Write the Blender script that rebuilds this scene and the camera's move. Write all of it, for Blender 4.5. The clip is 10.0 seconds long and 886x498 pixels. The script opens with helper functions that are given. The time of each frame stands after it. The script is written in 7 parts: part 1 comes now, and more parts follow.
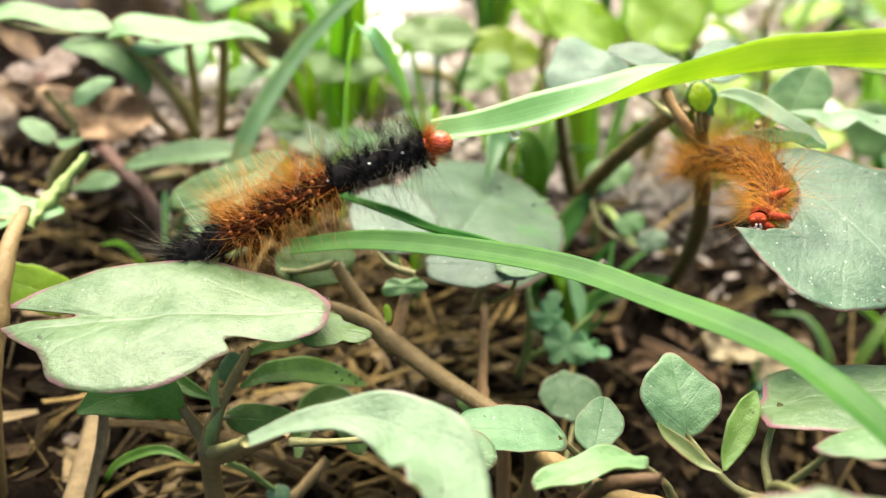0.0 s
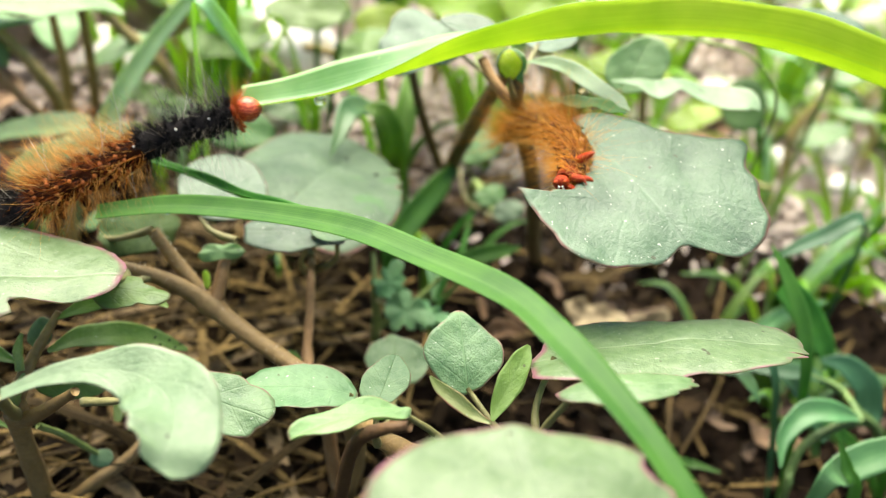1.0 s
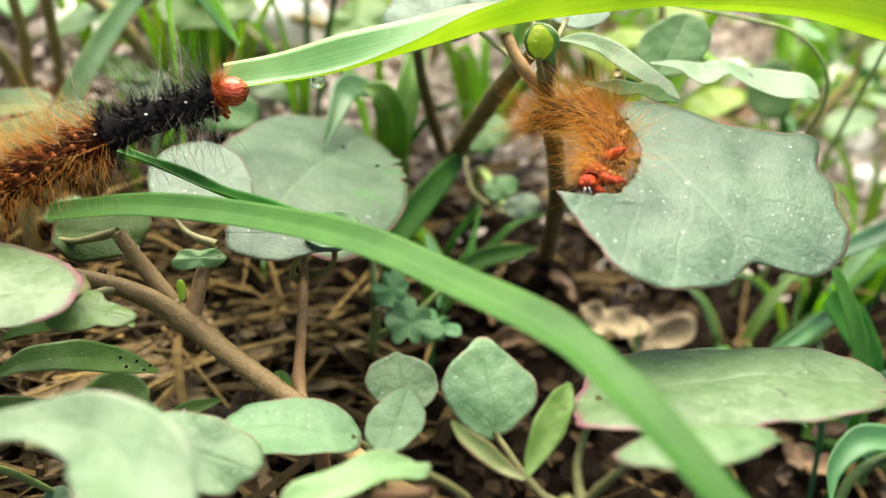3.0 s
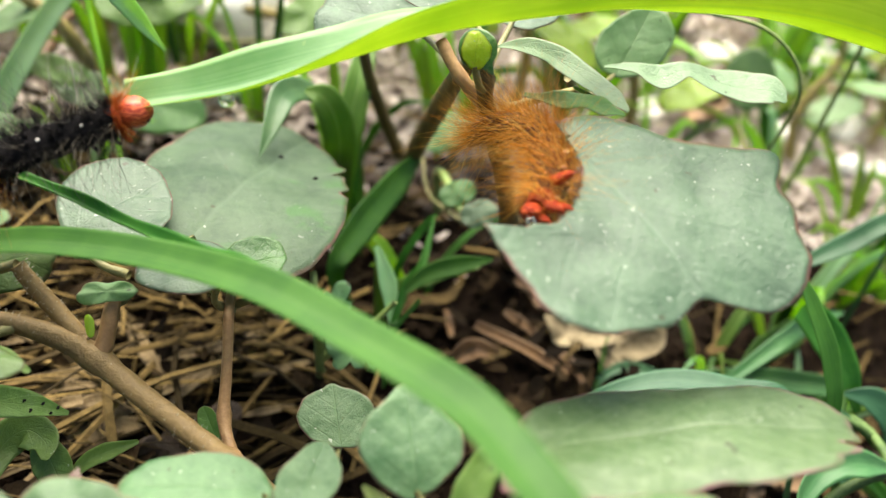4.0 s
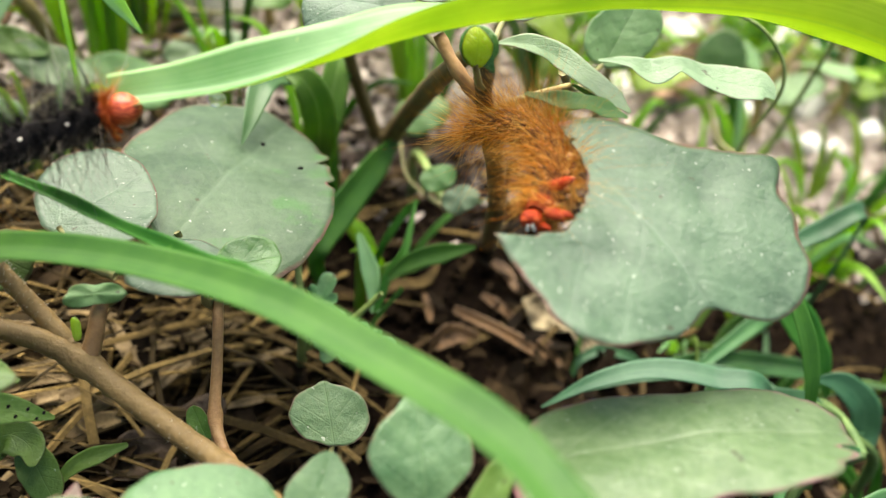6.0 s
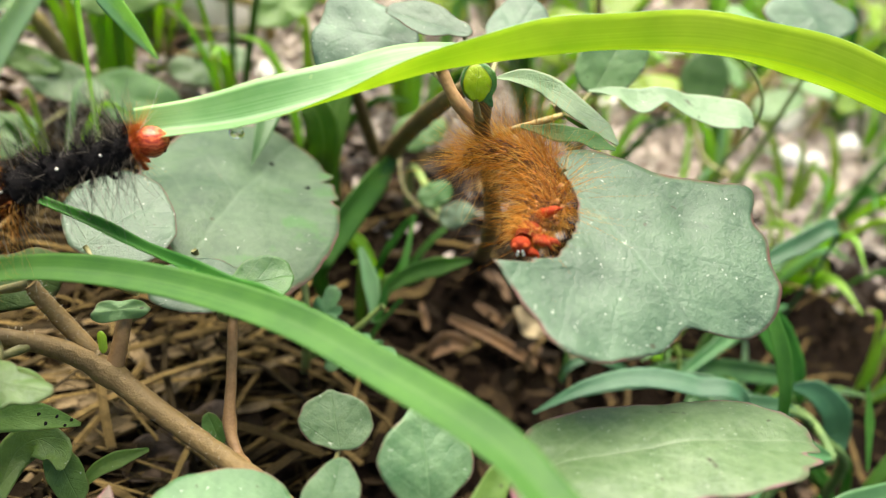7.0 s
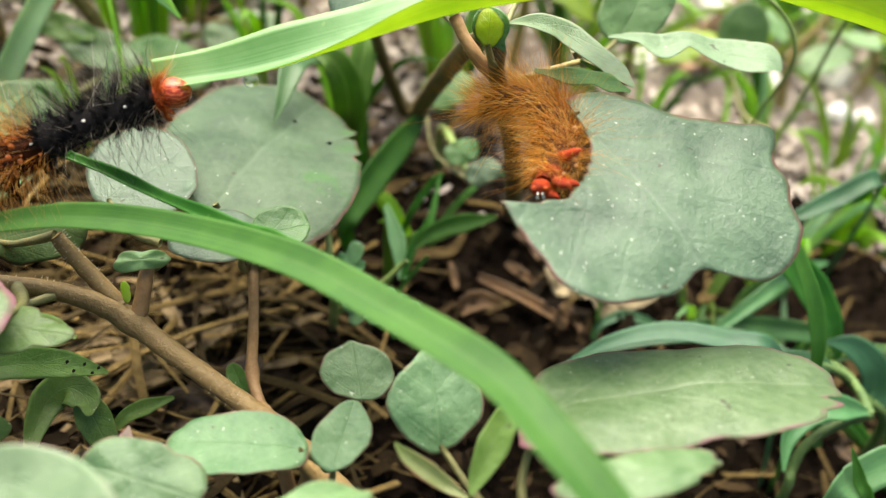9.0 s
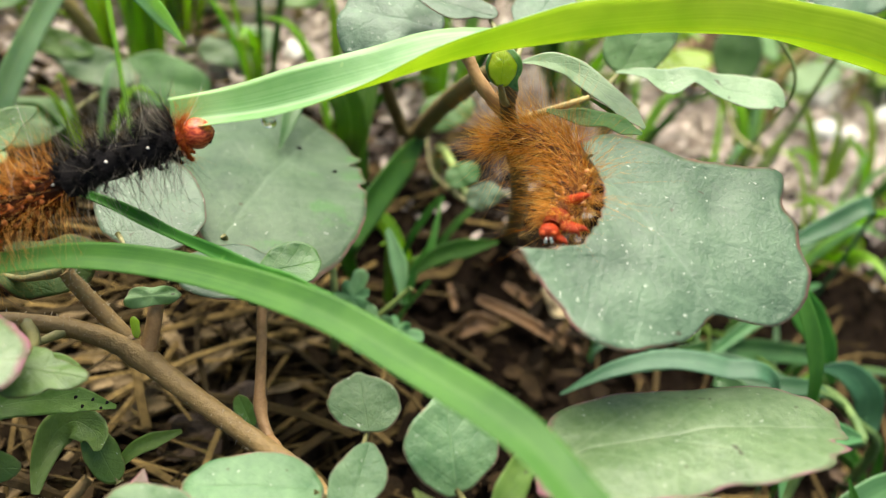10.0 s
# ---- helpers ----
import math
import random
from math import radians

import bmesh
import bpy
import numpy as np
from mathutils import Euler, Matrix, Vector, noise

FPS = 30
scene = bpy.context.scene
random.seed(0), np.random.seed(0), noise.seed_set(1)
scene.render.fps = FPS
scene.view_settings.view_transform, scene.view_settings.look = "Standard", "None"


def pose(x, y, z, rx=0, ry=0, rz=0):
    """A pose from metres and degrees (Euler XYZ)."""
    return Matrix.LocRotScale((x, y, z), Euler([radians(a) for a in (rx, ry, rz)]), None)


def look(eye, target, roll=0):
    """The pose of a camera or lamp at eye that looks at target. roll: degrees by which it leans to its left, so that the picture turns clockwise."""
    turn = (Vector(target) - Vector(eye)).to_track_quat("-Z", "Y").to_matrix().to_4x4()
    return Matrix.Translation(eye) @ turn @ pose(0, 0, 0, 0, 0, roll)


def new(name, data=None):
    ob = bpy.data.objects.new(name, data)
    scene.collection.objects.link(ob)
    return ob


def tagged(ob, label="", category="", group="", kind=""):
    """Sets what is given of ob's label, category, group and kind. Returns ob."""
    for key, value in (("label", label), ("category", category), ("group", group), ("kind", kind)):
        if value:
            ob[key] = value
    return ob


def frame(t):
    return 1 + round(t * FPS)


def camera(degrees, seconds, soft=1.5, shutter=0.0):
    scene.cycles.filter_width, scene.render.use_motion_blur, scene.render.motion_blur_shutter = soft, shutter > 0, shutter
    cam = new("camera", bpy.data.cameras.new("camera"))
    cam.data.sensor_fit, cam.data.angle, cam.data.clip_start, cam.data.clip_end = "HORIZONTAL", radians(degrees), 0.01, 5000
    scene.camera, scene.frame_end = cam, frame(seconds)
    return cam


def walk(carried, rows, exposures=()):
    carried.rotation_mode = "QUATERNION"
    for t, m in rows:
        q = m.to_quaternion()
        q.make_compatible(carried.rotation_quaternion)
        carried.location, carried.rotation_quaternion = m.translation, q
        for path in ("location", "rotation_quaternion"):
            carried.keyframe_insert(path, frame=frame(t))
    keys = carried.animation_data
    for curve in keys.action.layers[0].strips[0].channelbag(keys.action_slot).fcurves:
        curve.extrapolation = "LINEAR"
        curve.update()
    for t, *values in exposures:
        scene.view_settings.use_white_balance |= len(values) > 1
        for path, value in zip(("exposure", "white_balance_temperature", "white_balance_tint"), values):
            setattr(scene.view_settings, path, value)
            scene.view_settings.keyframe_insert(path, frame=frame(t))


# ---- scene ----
cam = camera(55.8, 10.0, soft=1.1)
cam.data.dof.use_dof, cam.data.dof.focus_distance, cam.data.dof.aperture_fstop = True, 0.106, 14.5
METRES, EYE, TILT, LEAN = 0.12, 0.10, -60.0, -8.0
ROWS = [
    (0.0, 0.0, 0.0, 0.0, 2.16, 31.7, 3.5),
    (0.5, 0.1, 0.0053, -0.0594, 2.38, 32.0, 3.84),
    (1.0, 0.1981, 0.0037, -0.0499, 0.91, 30.8, 4.77),
    (1.5, 0.2476, 0.0401, -0.0406, 0.26, 31.02, 5.26),
    (2.0, 0.2372, 0.0593, -0.0227, -0.36, 30.67, 5.67),
    (2.5, 0.1956, 0.0991, -0.0036, -1.28, 30.19, 6.17),
    (4.0, 0.2442, 0.1567, 0.1387, -0.2, 27.35, 5.56),
    (4.5, 0.2302, 0.16, 0.1322, -2.43, 26.32, 7.1),
    (5.0, 0.2025, 0.1694, 0.1606, -3.45, 25.24, 7.33),
    (5.5, 0.202, 0.1675, 0.1734, -3.37, 24.73, 7.0),
    (6.0, 0.1957, 0.1482, 0.1878, -3.66, 24.02, 7.05),
    (7.5, 0.1648, 0.0572, 0.1689, -4.02, 23.94, 7.1),
    (8.0, 0.1516, 0.0798, 0.1408, -2.97, 24.49, 6.99),
    (8.5, 0.1907, 0.104, 0.1343, -1.21, 23.54, 6.43),
    (9.0, 0.2149, 0.0926, 0.152, -0.91, 22.64, 6.26),
    (9.5, 0.2093, 0.0782, 0.176, -1.72, 22.29, 6.48),
    (10.0, 0.1834, 0.0709, 0.1972, -2.49, 22.0, 6.47),
]
PATH = [(t, pose(0, 0, EYE, TILT, LEAN) @ pose(METRES * x, METRES * y, METRES * z, 90 + pitch, roll, yaw)) for t, x, y, z, yaw, pitch, roll in ROWS]
PATH += [(2.7, look((0.021, 0.008, 0.093), (0.291, 1.733, -0.883), 7.0))]
PATH += [(3.8, look((0.02504, 0.02504, 0.0989), (0.12066, 0.86339, -0.43777), 5.93)), (6.2, look((0.02319, 0.02807, 0.10068), (0.21724, 0.83228, -0.4611), 9.81)), (7.3, look((0.01961, 0.02218, 0.10671), (0.22375, 0.82105, -0.45908), 10.07))]
PATH.sort(key=lambda row: row[0])
walk(cam, PATH, ((0, 1.58), (2.5, 1.53), (4, 1.38), (6, 1.38), (8, 1.35), (10, 1.25)))

# ---- light ----
world = bpy.data.worlds.new("sky")
scene.world = world
world.use_nodes = True
wn = world.node_tree.nodes
sky = wn.new("ShaderNodeTexSky")
sky.sky_type, sky.sun_disc = "NISHITA", False
sky.sun_elevation, sky.sun_rotation = radians(72), radians(-7)
wn["Background"].inputs[1].default_value = 0.075
world.node_tree.links.new(sky.outputs[0], wn["Background"].inputs[0])
sun = new("sun", bpy.data.lights.new("sun", "SUN"))
sun.data.energy, sun.data.angle, sun.data.color = 6.2, radians(65), (1.0, 0.925, 0.79)
sun.matrix_world = look((-0.04, 0.33, 1.0), (0, 0, 0))


# ---- materials ----
def nodes_of(name):
    m = bpy.data.materials.new(name)
    m.use_nodes = True
    t = m.node_tree
    return m, t, t.nodes, t.links, t.nodes["Principled BSDF"]


def ramp(n, stops):
    r = n.new("ShaderNodeValToRGB")
    e = r.color_ramp.elements
    while len(e) < len(stops):
        e.new(0.5)
    for i, (p, c) in enumerate(stops):
        e[i].position, e[i].color = p, (*c, 1)
    return r


def noise_tex(n, l, scale, detail=4, coord="Object", rough=0.6):
    c = n.new("ShaderNodeTexCoord")
    x = n.new("ShaderNodeTexNoise")
    x.inputs["Scale"].default_value, x.inputs["Detail"].default_value, x.inputs["Roughness"].default_value = scale, detail, rough
    l.new(c.outputs[coord], x.inputs["Vector"])
    return x


def mixc(n, l, fac, a, b, mode="MIX"):
    m = n.new("ShaderNodeMix")
    m.data_type, m.blend_type = "RGBA", mode
    for sock, v in ((m.inputs[0], fac), (m.inputs[6], a), (m.inputs[7], b)):
        if hasattr(v, "is_linked"):
            l.new(v, sock)
        elif isinstance(v, tuple):
            sock.default_value = (*v, 1)
        else:
            sock.default_value = v
    return m.outputs[2]


def math_node(n, l, op, a, b=0.0, clamp=False):
    m = n.new("ShaderNodeMath")
    m.operation, m.use_clamp = op, clamp
    for sock, v in ((m.inputs[0], a), (m.inputs[1], b)):
        if hasattr(v, "is_linked"):
            l.new(v, sock)
        else:
            sock.default_value = v
    return m.outputs[0]


def bump(n, l, height, strength, dist, bsdf):
    b = n.new("ShaderNodeBump")
    b.inputs["Strength"].default_value, b.inputs["Distance"].default_value = strength, dist
    l.new(height, b.inputs["Height"])
    l.new(b.outputs[0], bsdf.inputs["Normal"])
    return b


def rough_mat(name, dark, light, scale, rough=0.7, spread=0.35, relief=0.5, depth=0.0004, fine=6.0, spec=0.4, vary=0.5, few=1.0):
    """A mottled, grained surface."""
    m, t, n, l, p = nodes_of(name)
    a, b = noise_tex(n, l, scale), noise_tex(n, l, scale * fine, 6)
    r = ramp(n, [(0.5 - spread / 2, dark), (0.5 + spread / 2, light)])
    l.new(math_node(n, l, "ADD", math_node(n, l, "MULTIPLY", a.outputs[0], 0.6), math_node(n, l, "MULTIPLY", b.outputs[0], 0.4)), r.inputs[0])
    o = n.new("ShaderNodeObjectInfo")
    g = n.new("ShaderNodeNewGeometry")
    v = math_node(n, l, "ADD", math_node(n, l, "MULTIPLY", o.outputs["Random"], 0.35), math_node(n, l, "MULTIPLY", math_node(n, l, "POWER", g.outputs["Random Per Island"], few), vary))
    h = n.new("ShaderNodeHueSaturation")
    l.new(math_node(n, l, "ADD", v, 0.87 - vary / 2 if few == 1.0 else 0.16), h.inputs["Value"])
    l.new(r.outputs[0], h.inputs["Color"])
    l.new(h.outputs[0], p.inputs["Base Color"])
    p.inputs["Roughness"].default_value = rough
    p.inputs["Specular IOR Level"].default_value = spec
    bump(n, l, b.outputs[0], relief, depth, p)
    return m


def leaf_mat(name, low, high, vein, rim, thin=0.35, rough=0.5, specks=0.0, rim_at=0.966, glow=None, wax=0.3, rubbed=None):
    """A leaf's skin: mottled colour, pale veins that branch from the midrib, a coloured margin, fine relief, and light that passes through."""
    m, t, n, l, p = nodes_of(name)
    uv = n.new("ShaderNodeUVMap")
    uv.uv_map = "plan"
    sep = n.new("ShaderNodeSeparateXYZ")
    l.new(uv.outputs[0], sep.inputs[0])
    rimuv = n.new("ShaderNodeUVMap")
    rimuv.uv_map = "rim"
    sep2 = n.new("ShaderNodeSeparateXYZ")
    l.new(rimuv.outputs[0], sep2.inputs[0])
    big, fine = noise_tex(n, l, 90, 3), noise_tex(n, l, 900, 5)
    wob = math_node(n, l, "MULTIPLY", math_node(n, l, "SUBTRACT", big.outputs[0], 0.5), 0.35)
    # midrib and side veins
    av = math_node(n, l, "ABSOLUTE", math_node(n, l, "ADD", sep.outputs[1], math_node(n, l, "MULTIPLY", wob, 0.12)))
    mid = math_node(n, l, "SUBTRACT", 1.0, math_node(n, l, "MULTIPLY", av, 30.0), True)
    ph = math_node(n, l, "ADD", math_node(n, l, "SUBTRACT", math_node(n, l, "MULTIPLY", sep.outputs[0], 1.9), math_node(n, l, "MULTIPLY", av, 1.7)), wob)
    tri = math_node(n, l, "ABSOLUTE", math_node(n, l, "SUBTRACT", math_node(n, l, "FRACT", ph), 0.5))
    side = math_node(n, l, "MULTIPLY", math_node(n, l, "SUBTRACT", 1.0, math_node(n, l, "MULTIPLY", tri, 13.0), True), 0.45)
    veins = math_node(n, l, "MAXIMUM", mid, side)
    vor = n.new("ShaderNodeTexVoronoi")
    vor.feature = "DISTANCE_TO_EDGE"
    vor.inputs["Scale"].default_value = 15.0
    l.new(uv.outputs[0], vor.inputs["Vector"])
    net = math_node(n, l, "SUBTRACT", 1.0, math_node(n, l, "MULTIPLY", vor.outputs["Distance"], 9.0), True)
    midn = noise_tex(n, l, 260, 4)
    col = ramp(n, [(0.39, low), (0.61, high)])
    l.new(math_node(n, l, "ADD", math_node(n, l, "ADD", math_node(n, l, "MULTIPLY", big.outputs[0], 0.45), math_node(n, l, "MULTIPLY", midn.outputs[0], 0.25)), math_node(n, l, "MULTIPLY", fine.outputs[0], 0.30)), col.inputs[0])
    c = mixc(n, l, math_node(n, l, "MULTIPLY", net, 0.05), col.outputs[0], vein)
    c = mixc(n, l, math_node(n, l, "MULTIPLY", math_node(n, l, "MULTIPLY", veins, math_node(n, l, "ADD", midn.outputs[0], 0.15)), 0.48), c, vein)
    edge = math_node(n, l, "ADD", sep2.outputs[0], math_node(n, l, "MULTIPLY", wob, 0.12))
    edge = math_node(n, l, "MULTIPLY", math_node(n, l, "SUBTRACT", edge, rim_at), 1.0 / (1.0 - rim_at) * 1.3, True)
    patch = math_node(n, l, "MULTIPLY", math_node(n, l, "SUBTRACT", midn.outputs[0], 0.36), 4.0, True)
    c = mixc(n, l, math_node(n, l, "MULTIPLY", math_node(n, l, "MULTIPLY", edge, patch), 0.9), c, rim)
    if rubbed:
        worn = noise_tex(n, l, 70, 5, rough=0.7)
        bare = math_node(n, l, "MULTIPLY", math_node(n, l, "SUBTRACT", worn.outputs[0], 0.57), 12.0, True)
        c = mixc(n, l, math_node(n, l, "MULTIPLY", bare, 0.75), c, rubbed)
        scuff = noise_tex(n, l, 330, 5, rough=0.75)
        c = mixc(n, l, math_node(n, l, "MULTIPLY", math_node(n, l, "SUBTRACT", scuff.outputs[0], 0.66), 9.0, True), c, (0.36, 0.38, 0.33))
    sp = noise_tex(n, l, 1500, 2)
    spk = math_node(n, l, "GREATER_THAN", sp.outputs[0], 0.735 - specks)
    c = mixc(n, l, math_node(n, l, "MULTIPLY", spk, 0.6), c, (0.62, 0.66, 0.55))
    sd = noise_tex(n, l, 420, 2)
    blot = math_node(n, l, "GREATER_THAN", sd.outputs[0], 0.735)
    c = mixc(n, l, math_node(n, l, "MULTIPLY", blot, 0.75), c, (0.05, 0.045, 0.02))
    o = n.new("ShaderNodeObjectInfo")
    h = n.new("ShaderNodeHueSaturation")
    l.new(math_node(n, l, "ADD", math_node(n, l, "MULTIPLY", o.outputs["Random"], 0.3), 0.85), h.inputs["Value"])
    l.new(math_node(n, l, "ADD", math_node(n, l, "MULTIPLY", o.outputs["Random"], 0.02), 0.49), h.inputs["Hue"])
    l.new(c, h.inputs["Color"])
    l.new(h.outputs[0], p.inputs["Base Color"])
    rr = math_node(n, l, "ADD", math_node(n, l, "MULTIPLY", fine.outputs[0], 0.3), rough - 0.15)
    l.new(rr, p.inputs["Roughness"])
    p.inputs["Specular IOR Level"].default_value = wax * 2
    pits = noise_tex(n, l, 3200, 3)
    hgt = math_node(n, l, "ADD", math_node(n, l, "ADD", math_node(n, l, "MULTIPLY", fine.outputs[0], 0.65), math_node(n, l, "MULTIPLY", pits.outputs[0], 0.35)), math_node(n, l, "SUBTRACT", math_node(n, l, "MULTIPLY", big.outputs[0], 1.6), math_node(n, l, "MULTIPLY", math_node(n, l, "ADD", veins, math_node(n, l, "MULTIPLY", net, 0.08)), 0.28)))
    b = bump(n, l, hgt, 0.5, 0.0005, p)
    tr = n.new("ShaderNodeBsdfTranslucent")
    half = n.new("ShaderNodeGamma")
    half.inputs["Gamma"].default_value = 0.62
    l.new(h.outputs[0], half.inputs[0])
    l.new(mixc(n, l, 1.0, half.outputs[0], glow or (0.88, 1.0, 0.62), "MULTIPLY"), tr.inputs[0])
    l.new(b.outputs[0], tr.inputs["Normal"])
    mx = n.new("ShaderNodeMixShader")
    mx.inputs[0].default_value = thin
    l.new(p.outputs[0], mx.inputs[1])
    l.new(tr.outputs[0], mx.inputs[2])
    l.new(mx.outputs[0], n["Material Output"].inputs[0])
    return m


def grass_mat(name, low, high, thin=0.55, glow=(1.0, 1.0, 0.25), rough=0.45, stripes=24.0, pale=(0.42, 0.55, 0.25), clear=1.0):
    """A grass blade: fine ribs along it, a pale midrib, light that passes through."""
    m, t, n, l, p = nodes_of(name)
    uv = n.new("ShaderNodeUVMap")
    uv.uv_map = "plan"
    sep = n.new("ShaderNodeSeparateXYZ")
    l.new(uv.outputs[0], sep.inputs[0])
    wv = math_node(n, l, "ABSOLUTE", math_node(n, l, "SUBTRACT", math_node(n, l, "FRACT", math_node(n, l, "MULTIPLY", sep.outputs[1], stripes / 2)), 0.5))
    big, fine = noise_tex(n, l, 120, 3), noise_tex(n, l, 1400, 3)
    mp = n.new("ShaderNodeMapping")
    mp.inputs["Scale"].default_value = (1.2, 9.0, 1.0)
    l.new(uv.outputs[0], mp.inputs["Vector"])
    streak = n.new("ShaderNodeTexNoise")
    streak.inputs["Scale"].default_value, streak.inputs["Detail"].default_value = 1.6, 4
    l.new(mp.outputs[0], streak.inputs["Vector"])
    col = ramp(n, [(0.36, low), (0.66, high)])
    l.new(math_node(n, l, "ADD", math_node(n, l, "ADD", math_node(n, l, "MULTIPLY", big.outputs[0], 0.52), math_node(n, l, "MULTIPLY", streak.outputs[0], 0.38)), math_node(n, l, "MULTIPLY", wv, 0.1)), col.inputs[0])
    mid = math_node(n, l, "SUBTRACT", 1.0, math_node(n, l, "MULTIPLY", math_node(n, l, "ABSOLUTE", sep.outputs[1]), 12.0), True)
    edge = math_node(n, l, "MULTIPLY", math_node(n, l, "SUBTRACT", math_node(n, l, "ABSOLUTE", sep.outputs[1]), 0.93), 14.0, True)
    c = mixc(n, l, math_node(n, l, "MULTIPLY", math_node(n, l, "MAXIMUM", mid, edge), 0.3), col.outputs[0], pale)
    sp = noise_tex(n, l, 260, 2)
    c = mixc(n, l, math_node(n, l, "MULTIPLY", math_node(n, l, "GREATER_THAN", sp.outputs[0], 0.74), 0.5), c, pale)
    o = n.new("ShaderNodeObjectInfo")
    h = n.new("ShaderNodeHueSaturation")
    l.new(math_node(n, l, "ADD", math_node(n, l, "MULTIPLY", o.outputs["Random"], 0.5), 0.75), h.inputs["Value"])
    l.new(math_node(n, l, "ADD", math_node(n, l, "MULTIPLY", o.outputs["Random"], 0.03), 0.485), h.inputs["Hue"])
    l.new(c, h.inputs["Color"])
    l.new(h.outputs[0], p.inputs["Base Color"])
    p.inputs["Roughness"].default_value = rough
    bump(n, l, math_node(n, l, "ADD", math_node(n, l, "MULTIPLY", wv, 0.12), math_node(n, l, "MULTIPLY", fine.outputs[0], 0.5)), 0.3, 0.0002, p)
    tr = n.new("ShaderNodeBsdfTranslucent")
    half = n.new("ShaderNodeGamma")
    half.inputs["Gamma"].default_value = clear
    l.new(h.outputs[0], half.inputs[0])
    l.new(mixc(n, l, 1.0, half.outputs[0], glow, "MULTIPLY"), tr.inputs[0])
    mx = n.new("ShaderNodeMixShader")
    mx.inputs[0].default_value = thin
    l.new(p.outputs[0], mx.inputs[1])
    l.new(tr.outputs[0], mx.inputs[2])
    l.new(mx.outputs[0], n["Material Output"].inputs[0])
    return m


def hair_mat(name, a, b, rough=0.35):
    m, t, n, l, p = nodes_of(name)
    g = n.new("ShaderNodeNewGeometry")
    r = ramp(n, [(0.0, a), (0.25, a), (1.0, b)])
    l.new(g.outputs["Random Per Island"], r.inputs[0])
    l.new(r.outputs[0], p.inputs["Base Color"])
    p.inputs["Roughness"].default_value = rough
    p.inputs["Specular IOR Level"].default_value = 0.2
    tr = n.new("ShaderNodeBsdfTranslucent")
    l.new(r.outputs[0], tr.inputs[0])
    mx = n.new("ShaderNodeMixShader")
    mx.inputs[0].default_value = 0.6
    l.new(p.outputs[0], mx.inputs[1])
    l.new(tr.outputs[0], mx.inputs[2])
    l.new(mx.outputs[0], n["Material Output"].inputs[0])
    return m


PURPLE = (0.26, 0.10, 0.10)
DULL = leaf_mat("dull_leaf", (0.034, 0.068, 0.031), (0.090, 0.141, 0.074), (0.135, 0.195, 0.115), PURPLE, 0.30, 0.55, 0.0, wax=0.2, rubbed=(0.05, 0.14, 0.03))
GLAUCOUS = leaf_mat("glaucous_leaf", (0.047, 0.094, 0.049), (0.118, 0.192, 0.111), (0.17, 0.25, 0.165), (0.20, 0.07, 0.06), 0.34, 0.46, 0.03)
PALE_LEAF = leaf_mat("pale_leaf", (0.090, 0.185, 0.056), (0.235, 0.345, 0.168), (0.34, 0.44, 0.27), (0.46, 0.17, 0.24), 0.52, 0.40, 0.03, wax=0.4, rim_at=0.945)
MEADOW = leaf_mat("green_leaf", (0.15, 0.29, 0.10), (0.24, 0.39, 0.17), (0.33, 0.46, 0.22), PURPLE, 0.38, 0.5)
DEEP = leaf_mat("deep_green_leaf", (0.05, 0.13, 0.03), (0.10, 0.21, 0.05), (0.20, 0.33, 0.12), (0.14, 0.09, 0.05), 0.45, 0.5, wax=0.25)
# Bright lime, partly standing in for sun through the background leaves.
LIME = leaf_mat("young_sunlit_leaf", (0.28, 0.44, 0.04), (0.42, 0.58, 0.08), (0.42, 0.52, 0.15), (0.16, 0.10, 0.03), 0.66, 0.35, wax=0.4, glow=(1.0, 1.0, 0.25))
REDDISH = leaf_mat("red_edged_leaf", (0.22, 0.30, 0.08), (0.32, 0.38, 0.15), (0.4, 0.42, 0.2), (0.36, 0.10, 0.06), 0.4, 0.45, rim_at=0.72)
# Paler leaf colour, also used as painted light on the drooping leaf.
PALE_LIT = leaf_mat("pale_lit_leaf", (0.145, 0.240, 0.120), (0.25, 0.350, 0.200), (0.28, 0.37, 0.23), (0.36, 0.16, 0.20), 0.42, 0.5, 0.0, wax=0.35)
DARK_OLIVE = leaf_mat("dark_olive_leaf", (0.026, 0.052, 0.012), (0.066, 0.100, 0.028), (0.09, 0.13, 0.05), (0.10, 0.02, 0.025), 0.42, 0.6, rim_at=0.94, wax=0.08)
RED_RIM = leaf_mat("red_rimmed_leaf", (0.070, 0.150, 0.036), (0.165, 0.265, 0.085), (0.20, 0.30, 0.12), (0.13, 0.025, 0.03), 0.42, 0.45, rim_at=0.945)
PINK = leaf_mat("pink_leaf", (0.42, 0.32, 0.26), (0.60, 0.46, 0.42), (0.65, 0.52, 0.48), (0.46, 0.10, 0.20), 0.45, 0.5, rim_at=0.7)
SCRAP = leaf_mat("yellow_scrap", (0.45, 0.28, 0.02), (0.65, 0.45, 0.04), (0.6, 0.45, 0.1), (0.4, 0.2, 0.03), 0.4)
FRESH = leaf_mat("fresh_leaf", (0.085, 0.185, 0.022), (0.175, 0.295, 0.058), (0.26, 0.40, 0.14), (0.16, 0.08, 0.05), 0.45, 0.45)
SHOOT = leaf_mat("shoot_leaf", (0.055, 0.140, 0.048), (0.150, 0.260, 0.118), (0.22, 0.33, 0.17), PURPLE, 0.32, 0.5, 0.02, rim_at=0.955)
